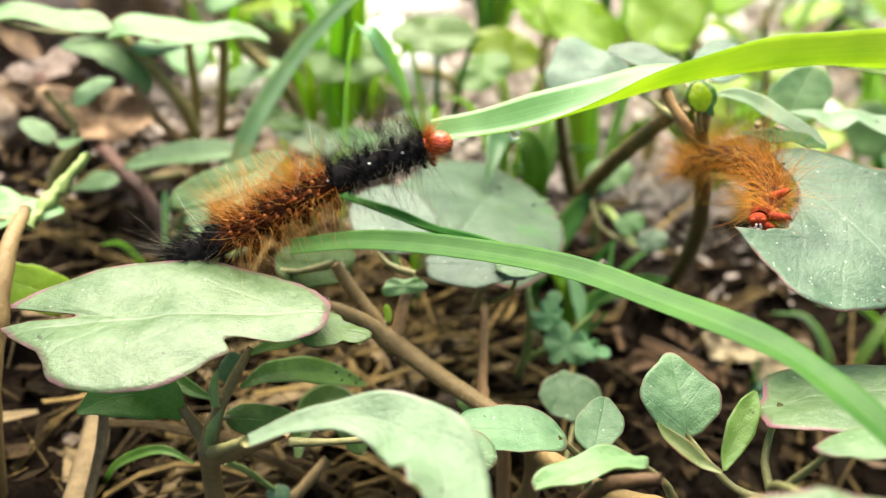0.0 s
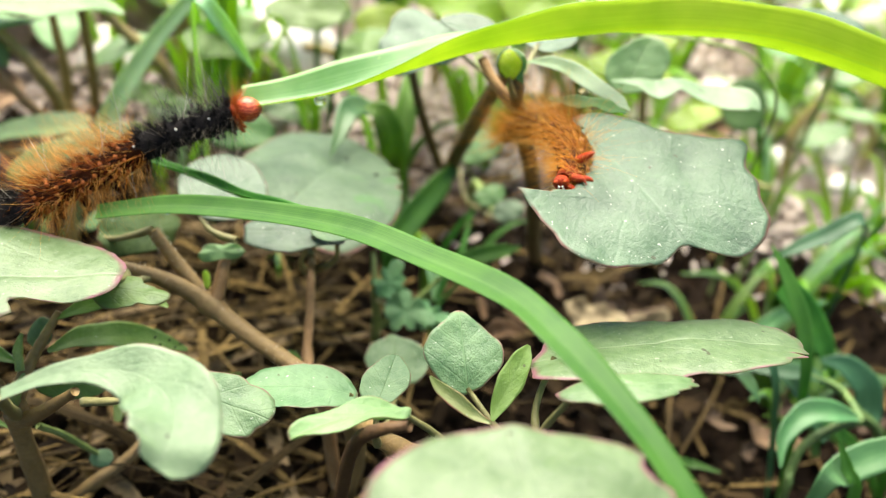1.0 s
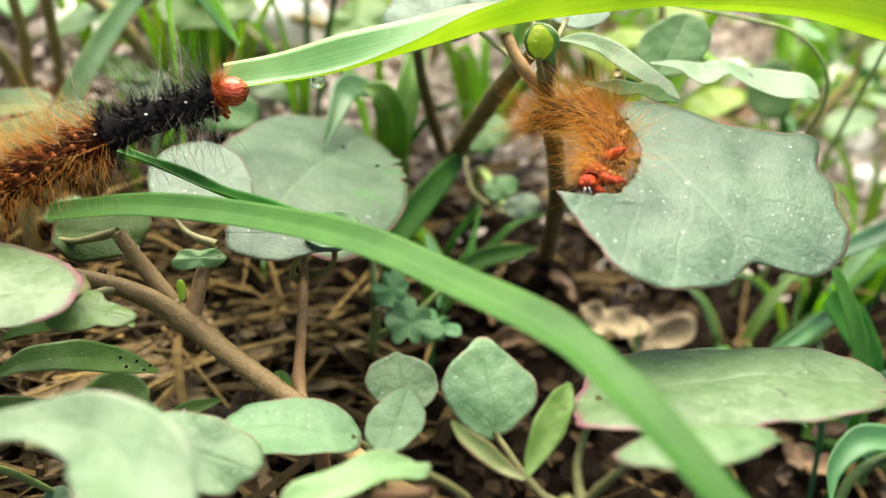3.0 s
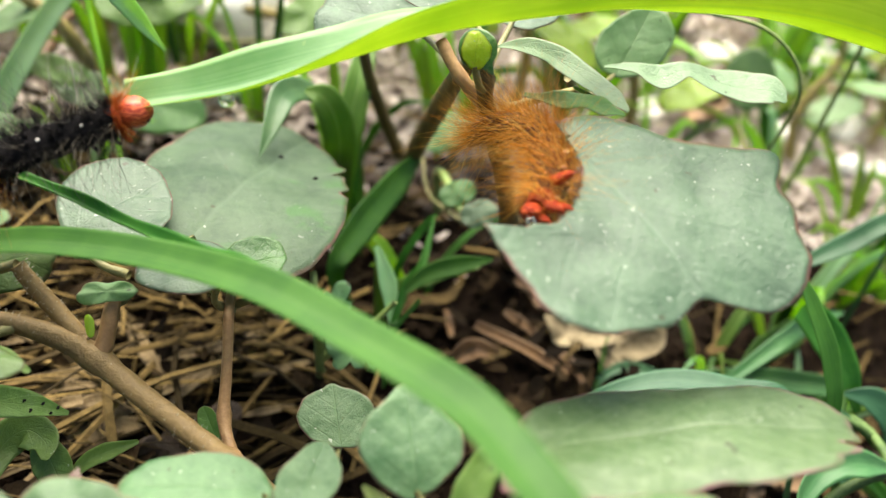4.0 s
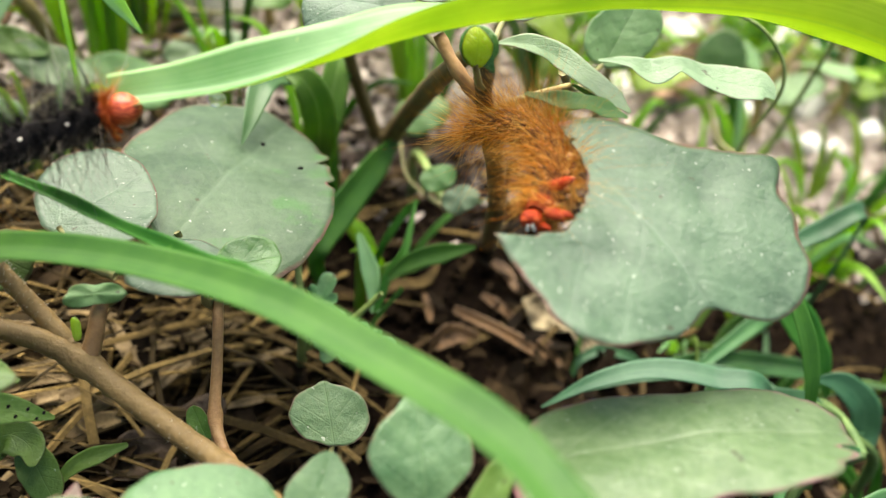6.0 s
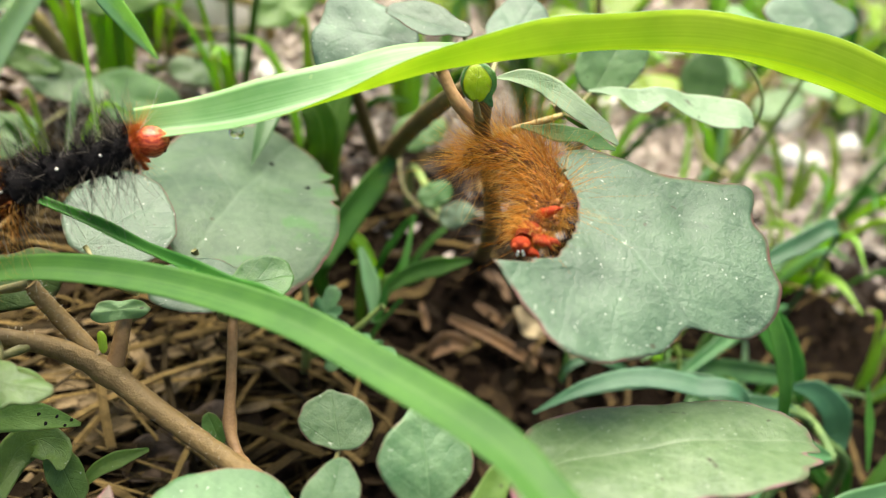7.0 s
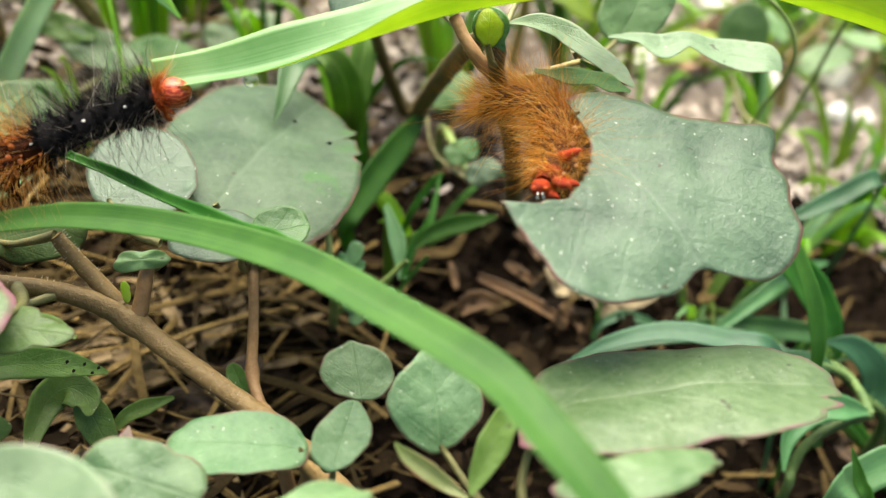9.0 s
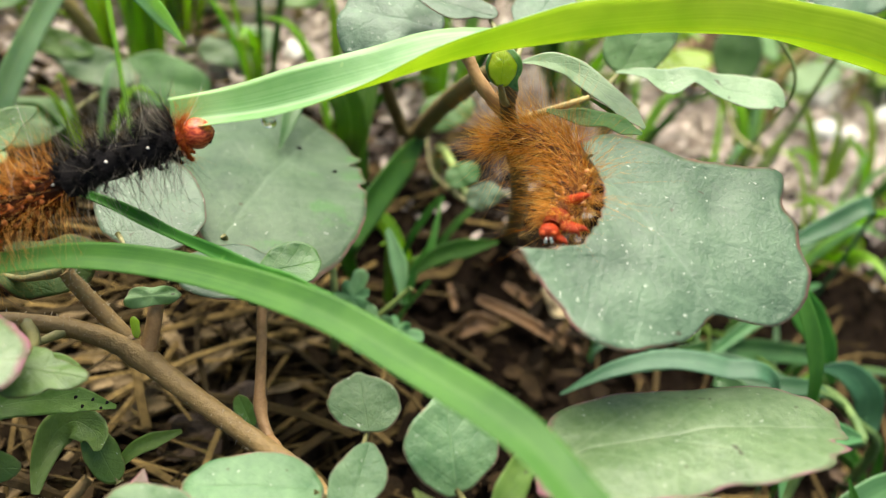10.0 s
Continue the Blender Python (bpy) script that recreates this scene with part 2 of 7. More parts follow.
# Lime brightened to stand in for light glowing through the shaded bud.
BUD = leaf_mat("bud_leaf", (0.66, 0.74, 0.01), (0.84, 0.88, 0.03), (0.30, 0.45, 0.03), (0.03, 0.03, 0.01), 0.75, 0.25, wax=0.6, rim_at=0.86)
WET = leaf_mat("wet_leaf", (0.03, 0.10, 0.018), (0.08, 0.19, 0.04), (0.2, 0.34, 0.12), (0.14, 0.16, 0.08), 0.25, 0.32, wax=0.25)
BLADE = grass_mat("grass_blade", (0.038, 0.142, 0.014), (0.100, 0.262, 0.030), rough=0.55, pale=(0.13, 0.29, 0.05))
BLADE_PALE = grass_mat("pale_grass_blade", (0.19, 0.37, 0.14), (0.34, 0.52, 0.27), 0.5, (1.0, 1.0, 0.45), 0.35)
# Bright yellow underside: light passing through the blade is put into its colour.
BLADE_BACKLIT = grass_mat("backlit_underside", (0.66, 0.62, 0.10), (0.80, 0.74, 0.17), 0.78, (1.0, 0.97, 0.4), 0.4)
BLADE_BLUE = grass_mat("bluish_grass_blade", (0.19, 0.37, 0.18), (0.33, 0.52, 0.30), 0.55, rough=0.45, clear=0.62)
BLADE_LIME = grass_mat("lime_grass_blade", (0.20, 0.40, 0.03), (0.34, 0.54, 0.07), 0.6, clear=0.7)
BLADE_DARK = grass_mat("dark_grass_blade", (0.10, 0.21, 0.03), (0.20, 0.33, 0.055), 0.52)
BLADE_SEA = grass_mat("sea_green_blade", (0.030, 0.105, 0.042), (0.080, 0.195, 0.085), 0.42, (0.9, 1.0, 0.5), pale=(0.095, 0.215, 0.095))
BLADE_DEW = grass_mat("dewy_grass_blade", (0.070, 0.180, 0.060), (0.145, 0.285, 0.110), 0.4, (0.9, 1.0, 0.5), 0.38, pale=(0.16, 0.30, 0.125))
BLADE_DEEP = grass_mat("deep_grass_blade", (0.035, 0.12, 0.03), (0.09, 0.22, 0.06), 0.4)
STEM = rough_mat("brown_stem", (0.122, 0.077, 0.026), (0.285, 0.188, 0.070), 260, 0.55, 0.5, 0.8, 0.0003)
DARK_STEM = rough_mat("dark_stem", (0.035, 0.014, 0.010), (0.16, 0.075, 0.045), 500, 0.6, 0.5, 0.8)
STEM_RED = rough_mat("reddish_stem", (0.17, 0.090, 0.034), (0.34, 0.205, 0.088), 300, 0.5, 0.4, 0.5, 0.0003)
PETIOLE = rough_mat("petiole", (0.105, 0.105, 0.034), (0.22, 0.20, 0.078), 300, 0.5, 0.4, 0.5, 0.0003)
STEM_GREEN = rough_mat("green_stem", (0.12, 0.18, 0.04), (0.24, 0.30, 0.09), 300, 0.5)
HERB_STEM = rough_mat("grass_stem", (0.04, 0.085, 0.018), (0.10, 0.16, 0.038), 300, 0.6)
STEM_OLIVE = rough_mat("olive_stem", (0.16, 0.125, 0.035), (0.32, 0.25, 0.085), 300, 0.55)
OLIVE_BARK = rough_mat("olive_bark", (0.050, 0.036, 0.010), (0.14, 0.100, 0.032), 300, 0.6, 0.45, 0.7)
BARK = rough_mat("dry_bark", (0.04, 0.020, 0.007), (0.135, 0.070, 0.022), 300, 0.6, 0.4, 0.6)
# Near-black, so that the shade under the plants lies in the colour.
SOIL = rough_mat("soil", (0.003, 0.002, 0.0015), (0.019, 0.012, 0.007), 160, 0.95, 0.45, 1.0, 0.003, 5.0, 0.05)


def sunlit_beyond(m):
    """Paints shade under the weeds as dark soil and sun beyond as pale brown."""
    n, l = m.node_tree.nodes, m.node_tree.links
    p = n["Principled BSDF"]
    # wet: the soil colour darkened for the shade under the weeds
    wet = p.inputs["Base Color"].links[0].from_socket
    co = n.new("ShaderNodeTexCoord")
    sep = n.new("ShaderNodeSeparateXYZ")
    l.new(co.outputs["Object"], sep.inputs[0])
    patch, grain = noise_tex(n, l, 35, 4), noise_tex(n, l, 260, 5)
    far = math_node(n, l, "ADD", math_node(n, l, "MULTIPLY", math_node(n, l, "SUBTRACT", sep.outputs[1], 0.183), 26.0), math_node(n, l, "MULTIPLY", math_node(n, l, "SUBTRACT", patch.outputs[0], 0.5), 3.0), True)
    # dry: pale brown standing in for sunlit ground
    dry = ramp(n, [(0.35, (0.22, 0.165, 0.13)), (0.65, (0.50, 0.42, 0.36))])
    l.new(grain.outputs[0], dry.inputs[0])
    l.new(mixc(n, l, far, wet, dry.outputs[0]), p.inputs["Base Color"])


sunlit_beyond(SOIL)
# Crumbs, straw, chips and scraps are darkened for the shade under the leaves.
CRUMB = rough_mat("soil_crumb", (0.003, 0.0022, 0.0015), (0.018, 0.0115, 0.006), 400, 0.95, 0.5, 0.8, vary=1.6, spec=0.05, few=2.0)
STRAW = rough_mat("straw", (0.004, 0.0028, 0.0013), (0.120, 0.080, 0.027), 260, 0.75, 0.5, vary=3.0, spec=0.10, few=2.6)
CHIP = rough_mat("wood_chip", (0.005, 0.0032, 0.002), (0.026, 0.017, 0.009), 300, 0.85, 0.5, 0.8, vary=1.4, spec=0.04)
DRY_STALK = rough_mat("dry_stalk", (0.065, 0.042, 0.017), (0.28, 0.195, 0.088), 330, 0.7, 0.5, 0.9, 0.0006)
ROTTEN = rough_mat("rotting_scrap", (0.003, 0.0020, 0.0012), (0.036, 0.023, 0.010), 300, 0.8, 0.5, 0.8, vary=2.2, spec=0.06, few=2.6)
DEAD = rough_mat("dead_leaf", (0.03, 0.017, 0.009), (0.36, 0.23, 0.125), 75, 0.7, 0.32, 0.9, 0.002, vary=0.5)
BLEACHED = rough_mat("bleached_leaf", (0.09, 0.066, 0.032), (0.33, 0.265, 0.150), 75, 0.7, 0.4, 0.9, 0.002)
SHEATH = rough_mat("dry_sheath", (0.06, 0.04, 0.02), (0.27, 0.19, 0.09), 200, 0.65, 0.5, 0.6, vary=0.9, spec=0.2)
DEAD_DARK = rough_mat("dark_dead_leaf", (0.010, 0.006, 0.004), (0.12, 0.075, 0.040), 70, 0.7, 0.4, 0.8, 0.002)
STONE = rough_mat("stone", (0.28, 0.25, 0.22), (0.52, 0.49, 0.45), 180, 0.8, 0.5, 0.7)
BROWN_ROCK = rough_mat("brown_rock", (0.07, 0.045, 0.03), (0.62, 0.48, 0.34), 60, 0.85, 0.5, 0.9, 0.003)
# Pale litter, lightened further in place of stronger sun beyond the weeds.
FLAKE = rough_mat("dry_flake", (0.32, 0.25, 0.20), (0.68, 0.59, 0.51), 150, 0.75, 0.5, 0.5, vary=0.5)
PALE_ROCK = rough_mat("pale_brown_rock", (0.13, 0.085, 0.06), (0.62, 0.49, 0.40), 70, 0.85, 0.45, 0.9, 0.003)
BACKDROP_PALE = rough_mat("backdrop_pale", (0.38, 0.37, 0.34), (0.58, 0.56, 0.53), 14, 0.85, 0.5, 0.6, 0.002)
PALE_STONE = rough_mat("pale_stone", (0.55, 0.50, 0.42), (0.78, 0.74, 0.66), 90, 0.7, 0.5, 0.7)
# White that paints the sun's glints and the brightest stone.
GLINT_WHITE = rough_mat("glint_white", (0.74, 0.70, 0.62), (0.88, 0.86, 0.82), 120, 0.6, 0.5, 0.5)
BLACK_SKIN = rough_mat("black_skin", (0.004, 0.004, 0.004), (0.014, 0.012, 0.012), 700, 0.8, 0.4, 0.8, spec=0.05)
RUST_SKIN = rough_mat("rust_skin", (0.003, 0.002, 0.001), (0.035, 0.009, 0.002), 420, 0.8, 0.3, 0.8, spec=0.05)
COLLAR = rough_mat("orange_collar", (0.16, 0.018, 0.004), (0.42, 0.07, 0.010), 600, 0.6, 0.4, 0.6, spec=0.2)
BACK_KNOB = rough_mat("rust_knob", (0.16, 0.035, 0.006), (0.55, 0.17, 0.03), 500, 0.4, spec=0.3)
KNOB = rough_mat("orange_knob", (0.50, 0.20, 0.06), (0.80, 0.46, 0.20), 500, 0.35, spec=0.5)
TAN_SKIN = rough_mat("tan_skin", (0.012, 0.005, 0.002), (0.13, 0.042, 0.008), 420, 0.5, 0.4, 0.8, spec=0.2)
HEAD_STREAK = rough_mat("streaked_red_head", (0.12, 0.012, 0.006), (0.62, 0.14, 0.035), 900, 0.36, 0.3, 0.3, spec=0.5, fine=2.0)
_w = HEAD_STREAK.node_tree.nodes.new("ShaderNodeTexWave")
_w.bands_direction = "Z"
_w.inputs["Scale"].default_value, _w.inputs["Distortion"].default_value, _w.inputs["Detail Scale"].default_value = 620, 6.0, 2.5
_g = HEAD_STREAK.node_tree.nodes.new("ShaderNodeTexCoord")
HEAD_STREAK.node_tree.links.new(_g.outputs["Object"], _w.inputs["Vector"])
_r = ramp(HEAD_STREAK.node_tree.nodes, [(0.0, (0.22, 0.018, 0.006)), (0.40, (0.40, 0.050, 0.011)), (0.75, (0.50, 0.075, 0.016)), (1.0, (0.56, 0.13, 0.04))])
HEAD_STREAK.node_tree.links.new(_w.outputs["Color"], _r.inputs[0])
HEAD_STREAK.node_tree.links.new(_r.outputs[0], HEAD_STREAK.node_tree.nodes["Principled BSDF"].inputs["Base Color"])
HEAD_RED = rough_mat("red_head", (0.10, 0.006, 0.003), (0.56, 0.062, 0.008), 1100, 0.40, 0.45, 0.6, spec=0.22)
DARK_MOUTH = rough_mat("dark_mouth", (0.02, 0.006, 0.004), (0.10, 0.02, 0.008), 900, 0.4, spec=0.3)
PALE_SPOT = rough_mat("pale_spot", (0.55, 0.50, 0.40), (0.8, 0.75, 0.65), 500, 0.35)
HAIR_BLACK = hair_mat("black_hair", (0.003, 0.003, 0.003), (0.022, 0.019, 0.018))
HAIR_RUST = hair_mat("rust_hair", (0.003, 0.002, 0.001), (0.42, 0.10, 0.007))
HAIR_COLLAR = hair_mat("collar_hair", (0.20, 0.03, 0.004), (0.62, 0.18, 0.02))
HAIR_GOLD = hair_mat("golden_hair", (0.50, 0.20, 0.02), (0.92, 0.60, 0.19))
HAIR_TAN = hair_mat("tan_hair", (0.72, 0.33, 0.032), (1.0, 0.78, 0.25))
HAIR_GREY = hair_mat("grey_hair", (0.010, 0.009, 0.008), (0.42, 0.37, 0.29))
HAIR_WHITE = hair_mat("pale_hair", (0.55, 0.52, 0.42), (0.85, 0.82, 0.72))
WATER, _t, _n, _l, _p = nodes_of("water")
_p.inputs["Transmission Weight"].default_value, _p.inputs["Roughness"].default_value, _p.inputs["IOR"].default_value = 1.0, 0.02, 1.33


# ---- builders ----
def vec(p):
    return Vector(p)


def mesh_of(name, verts, faces, material, plan=None, rim=None, smooth=True):
    me = bpy.data.meshes.new(name)
    me.from_pydata([tuple(v) for v in verts], [], faces)
    idx = np.empty(len(me.loops), dtype=np.int32)
    me.loops.foreach_get("vertex_index", idx)
    for key, uv in (("plan", plan), ("rim", rim)):
        if uv is not None:
            layer = me.uv_layers.new(name=key)
            layer.data.foreach_set("uv", np.asarray(uv, dtype=np.float32)[idx].ravel())
    if smooth:
        me.polygons.foreach_set("use_smooth", [True] * len(me.polygons))
    me.materials.append(material)
    me.update()
    return me


def part(name, me, parent, label=""):
    ob = new(name, me)
    ob.parent = parent
    if parent is not None:
        ob.matrix_parent_inverse = parent.matrix_basis.inverted()
    return tagged(ob, label) if label else ob


def thing(name, at, label, category, group=""):
    ob = new(name)
    ob.empty_display_size = 0.005
    ob.matrix_basis = Matrix.Translation(at)
    return tagged(ob, label, category, group)


def spline(pts, n):
    """n points along a smooth curve through pts (of any width), and its parameter."""
    P = np.array(pts, float)
    P = np.vstack([2 * P[0] - P[1], P, 2 * P[-1] - P[-2]])
    out = []
    for s in np.linspace(0, len(pts) - 1 - 1e-9, n):
        i = int(s)
        f = s - i
        a, b, c, d = P[i : i + 4]
        out.append(0.5 * (2 * b + (c - a) * f + (2 * a - 5 * b + 4 * c - d) * f * f + (3 * b - a - 3 * c + d) * f**3))
    return np.array(out)


def frames(C):
    """Tangent, side and up along the points C, with up near +z."""
    T = np.gradient(C, axis=0)
    T /= np.linalg.norm(T, axis=1)[:, None]
    S = np.cross(T, [0.02, 0.03, 1.0])
    S /= np.linalg.norm(S, axis=1)[:, None]
    return T, S, np.cross(S, T)


def tube(name, pts, radii, material, parent, label="", sides=10, n=24, rough=0.06, knots=(), seed=0):
    """A round stem through pts, with swellings (place 0..1, by how much) at its joints."""
    C = spline(pts, n)
    R = np.interp(np.linspace(0, 1, n), np.linspace(0, 1, len(radii)), radii)
    T, S, U = frames(C)
    rnd = np.random.RandomState(seed + len(pts))
    verts, faces, uv = [], [], []
    for i in range(n):
        f = i / (n - 1)
        r = R[i] * (1 + sum(k * math.exp(-(((f - p) / 0.035) ** 2)) for p, k in knots))
        for j in range(sides):
            a = 2 * math.pi * j / sides
            q = r * (1 + rough * rnd.randn())
            verts.append(C[i] + q * (math.cos(a) * S[i] + math.sin(a) * U[i]))
            uv.append((f, j / sides))
    for i in range(n - 1):
        for j in range(sides):
            k = (j + 1) % sides
            faces.append((i * sides + j, i * sides + k, (i + 1) * sides + k, (i + 1) * sides + j))
    faces.append(tuple(range(sides)))
    faces.append(tuple(range((n - 1) * sides, n * sides))[::-1])
    return part(name, mesh_of(name, verts, faces, material, uv), parent, label)


def leaf_mesh(name, C, U, N, co, material, arch=0.0, cup=0.0, fold=0.0, wave=0.0, k=5, notches=(), stretch=1.0, th=0.0003, nt=72, nr=9, quilt=0.00004, seed=0, turn=0.0, bites=()):
    """A broad leaf. co: mean radius in mm and the cosines and sines that shape its outline, round from the tip.
    arch, cup: bend along and across the midrib; notches: (degrees, depth, width in degrees, sharpness);
    bites: rounds (x, y, radius in mm) eaten out of the edge."""
    U, N = vec(U).normalized(), vec(N).normalized()
    U = (U - N * U.dot(N)).normalized()
    V = N.cross(U)
    R = co[0] * 0.001
    ct, st = math.cos(radians(turn)), math.sin(radians(turn))
    rnd = random.Random(seed + int(co[0] * 10 + C[0] * 5000))
    ph = rnd.uniform(0, 6)
    top, plan, rim = [], [], []
    def outline(a):
        r = co[0] + sum(co[2 * i - 1] * math.cos(i * a) + co[2 * i] * math.sin(i * a) for i in range(1, len(co) // 2 + 1))
        for nd in notches:
            d = (math.degrees(a) - nd[0] + 180) % 360 - 180
            r *= 1 - nd[1] * math.exp(-abs(d / nd[2]) ** (nd[3] if len(nd) > 3 else 2))
        r *= 1 + 0.010 * math.sin(9 * a + ph) + 0.022 * noise.noise((3.1 * math.cos(a) + ph, 3.1 * math.sin(a), ph)) + 0.014 * noise.noise((9 * math.cos(a) + ph, 9 * math.sin(a), 1.7))
        for bx, by, br in bites:
            along, off = bx * math.cos(a) + by * math.sin(a), abs(by * math.cos(a) - bx * math.sin(a))
            if along > 0 and off < br:
                r = min(r, along - math.sqrt(br * br - off * off) + 0.15 * math.sin(40 * a))
        return r * 0.001
    def height(x, y, q, a):
        z = arch * (x / R / stretch) ** 2 + cup * (y / R) ** 2 + fold * abs(y) / R + wave * q * q * math.sin(k * a + ph)
        z += 0.07 * R * noise.noise((x / R * 1.3 + ph, y / R * 1.3, 0.3)) + 0.02 * R * noise.noise((x / R * 4 + ph, y / R * 4, 2.3))
        return z + quilt * R / 0.01 * (math.cos((x - abs(y) * 0.9) / R * 9.0) * min(1, q * 1.5) - 2.0 * math.exp(-((y / (0.07 * R)) ** 2)))
    rings = [(0.0, 0.0, 0.0, 0.0)]
    for i in range(1, nr + 1):
        q = (i / nr) ** 0.8
        for j in range(nt):
            a = 2 * math.pi * j / nt
            r = outline(a) * q
            rings.append((r * math.cos(a) * stretch, r * math.sin(a), q, a))
    C = vec(C)
    for x, y, q, a in rings:
        top.append(C + U * x + V * y + N * height(x, y, q, a))
        plan.append(((x / stretch * ct + y * st) / R, (y * ct - x / stretch * st) / R))
        rim.append((q, a / 6.2832))
    m = len(top)
    bot = [p - N * (th * (1.0 if r[0] < 0.99 else 0.4)) for p, r in zip(top, rim)]
    faces = []
    for o, flip in ((0, False), (m, True)):
        for j in range(nt):
            f = (o, o + 1 + j, o + 1 + (j + 1) % nt)
            faces.append(f[::-1] if flip else f)
        for i in range(nr - 1):
            for j in range(nt):
                j2 = (j + 1) % nt
                f = (o + 1 + i * nt + j, o + 1 + (i + 1) * nt + j, o + 1 + (i + 1) * nt + j2, o + 1 + i * nt + j2)
                faces.append(f[::-1] if flip else f)
    e = 1 + (nr - 1) * nt
    for j in range(nt):
        j2 = (j + 1) % nt
        faces.append((e + j, m + e + j, m + e + j2, e + j2))
    return mesh_of(name, top + bot, faces, material, plan + plan, rim + rim)


def leaf(parent, C, U, N, co, material=None, label="", stalk=None, stalk_r=0.0006, name="leaf", **kw):
    """A leaf as a part; stalk: the far end of its petiole."""
    ob = part(name, leaf_mesh(name, C, U, N, co, material or GLAUCOUS, **kw), parent, label)
    if stalk is not None:
        u = vec(U).normalized()
        r = 0.001 * (co[0] + sum(co[2 * i - 1] * (-1) ** i for i in range(1, len(co) // 2 + 1))) * kw.get("stretch", 1.0)
        b = vec(C) - u * r * 0.85 - vec(N).normalized() * (0.0003 + 0.06 * r)
        s = vec(stalk)
        mid = b * 0.5 + s * 0.5 - u * 0.12 * (b - s).length - vec((0, 0, 0.06 * (b - s).length))
        tube("petiole", [b, mid, s], [stalk_r * 0.6, stalk_r * 0.8, stalk_r * 1.1], PETIOLE, parent, sides=7, n=12)
    return ob


def ribbon(name, pts, widths, ups, material, parent, label="", under=None, fold=0.15, th=0.00022, n=40, nv=8, ripple=0.0, seed=0):
    """A grass blade through pts: full widths and face normals are given at some of them, fold is how deep it is channelled."""
    C = spline(pts, n)
    Wd = np.interp(np.linspace(0, 1, n), np.linspace(0, 1, len(widths)), widths)
    ups = np.array(ups, float).reshape(-1, 3)
    Un = np.stack([np.interp(np.linspace(0, 1, n), np.linspace(0, 1, len(ups)), ups[:, i]) for i in range(3)], 1) if len(ups) > 1 else np.repeat(ups, n, 0)
    folds = np.interp(np.linspace(0, 1, n), np.linspace(0, 1, len(fold)), fold) if hasattr(fold, "__len__") else np.full(n, fold)
    T = np.gradient(C, axis=0)
    T /= np.linalg.norm(T, axis=1)[:, None]
    S = np.cross(T, Un)
    S /= np.linalg.norm(S, axis=1)[:, None]
    Nn = np.cross(S, T)
    rnd = np.random.RandomState(seed + 3)
    p1 = rnd.rand() * 6
    verts, uv, rim, faces = [], [], [], []
    for lay in (0, 1):
        for i in range(n):
            for j in range(nv + 1):
                v = 2 * j / nv - 1
                z = folds[i] * Wd[i] * (abs(v) ** 1.3) + ripple * Wd[i] * abs(v) * math.sin(i * 0.55 + p1 + (2.0 if v > 0 else 0))
                z += 0.000008 * math.cos(v * 17)
                verts.append(C[i] + S[i] * (v * Wd[i] / 2) * math.sqrt(max(0.1, 1 - folds[i] ** 2)) + Nn[i] * (z - lay * th * (1.25 - abs(v))))
                uv.append((i / n * 4, v))
                rim.append((abs(v), 0.0))
    m = n * (nv + 1)
    for i in range(n - 1):
        for j in range(nv):
            f = (i * (nv + 1) + j, i * (nv + 1) + j + 1, (i + 1) * (nv + 1) + j + 1, (i + 1) * (nv + 1) + j)
            faces.append(f)
            faces.append(tuple(m + q for q in f[::-1]))
        for j in (0, nv):
            a, b = i * (nv + 1) + j, (i + 1) * (nv + 1) + j
            faces.append((a, b, m + b, m + a) if j == 0 else (b, a, m + a, m + b))
    me = mesh_of(name, verts, faces, material, uv, rim)
    if under:
        me.materials.append(under)
        me.polygons.foreach_set("material_index", [1 if min(f) >= m else 0 for f in faces])
    return part(name, me, parent, label)


def lump(name, at, size, material, parent=None, seed=0, bumps=0.25, sub=2, rz=0.0, tilt=0.0):
    """An uneven stone or clod."""
    bm = bmesh.new()
    bmesh.ops.create_icosphere(bm, subdivisions=sub, radius=1.0)
    for v in bm.verts:
        q = v.co.copy()
        d = 1 + bumps * noise.noise(q * 1.2 + vec((seed * 3.1, 0, 0))) + 0.4 * bumps * noise.noise(q * 3.3 + vec((0, seed * 1.7, 0)))
        v.co = vec((q.x * size[0], q.y * size[1], q.z * size[2])) * d
    bmesh.ops.transform(bm, matrix=Matrix.Translation(at) @ pose(0, 0, 0, tilt, 0, rz), verts=bm.verts)
    me = bpy.data.meshes.new(name)
    bm.to_mesh(me)
    bm.free()
    me.polygons.foreach_set("use_smooth", [True] * len(me.polygons))
    me.materials.append(material)
    return part(name, me, parent)


def ground_z(x, y):
    return -0.032 - 0.12 * 0.25 * math.tanh(x / 0.25) + 0.224 * (0.13 + 0.25 * math.tanh((y - 0.13) / 0.25))


def on_ground(x, y, dz=0.0):
    return vec((x, y, ground_z(x, y) + dz))


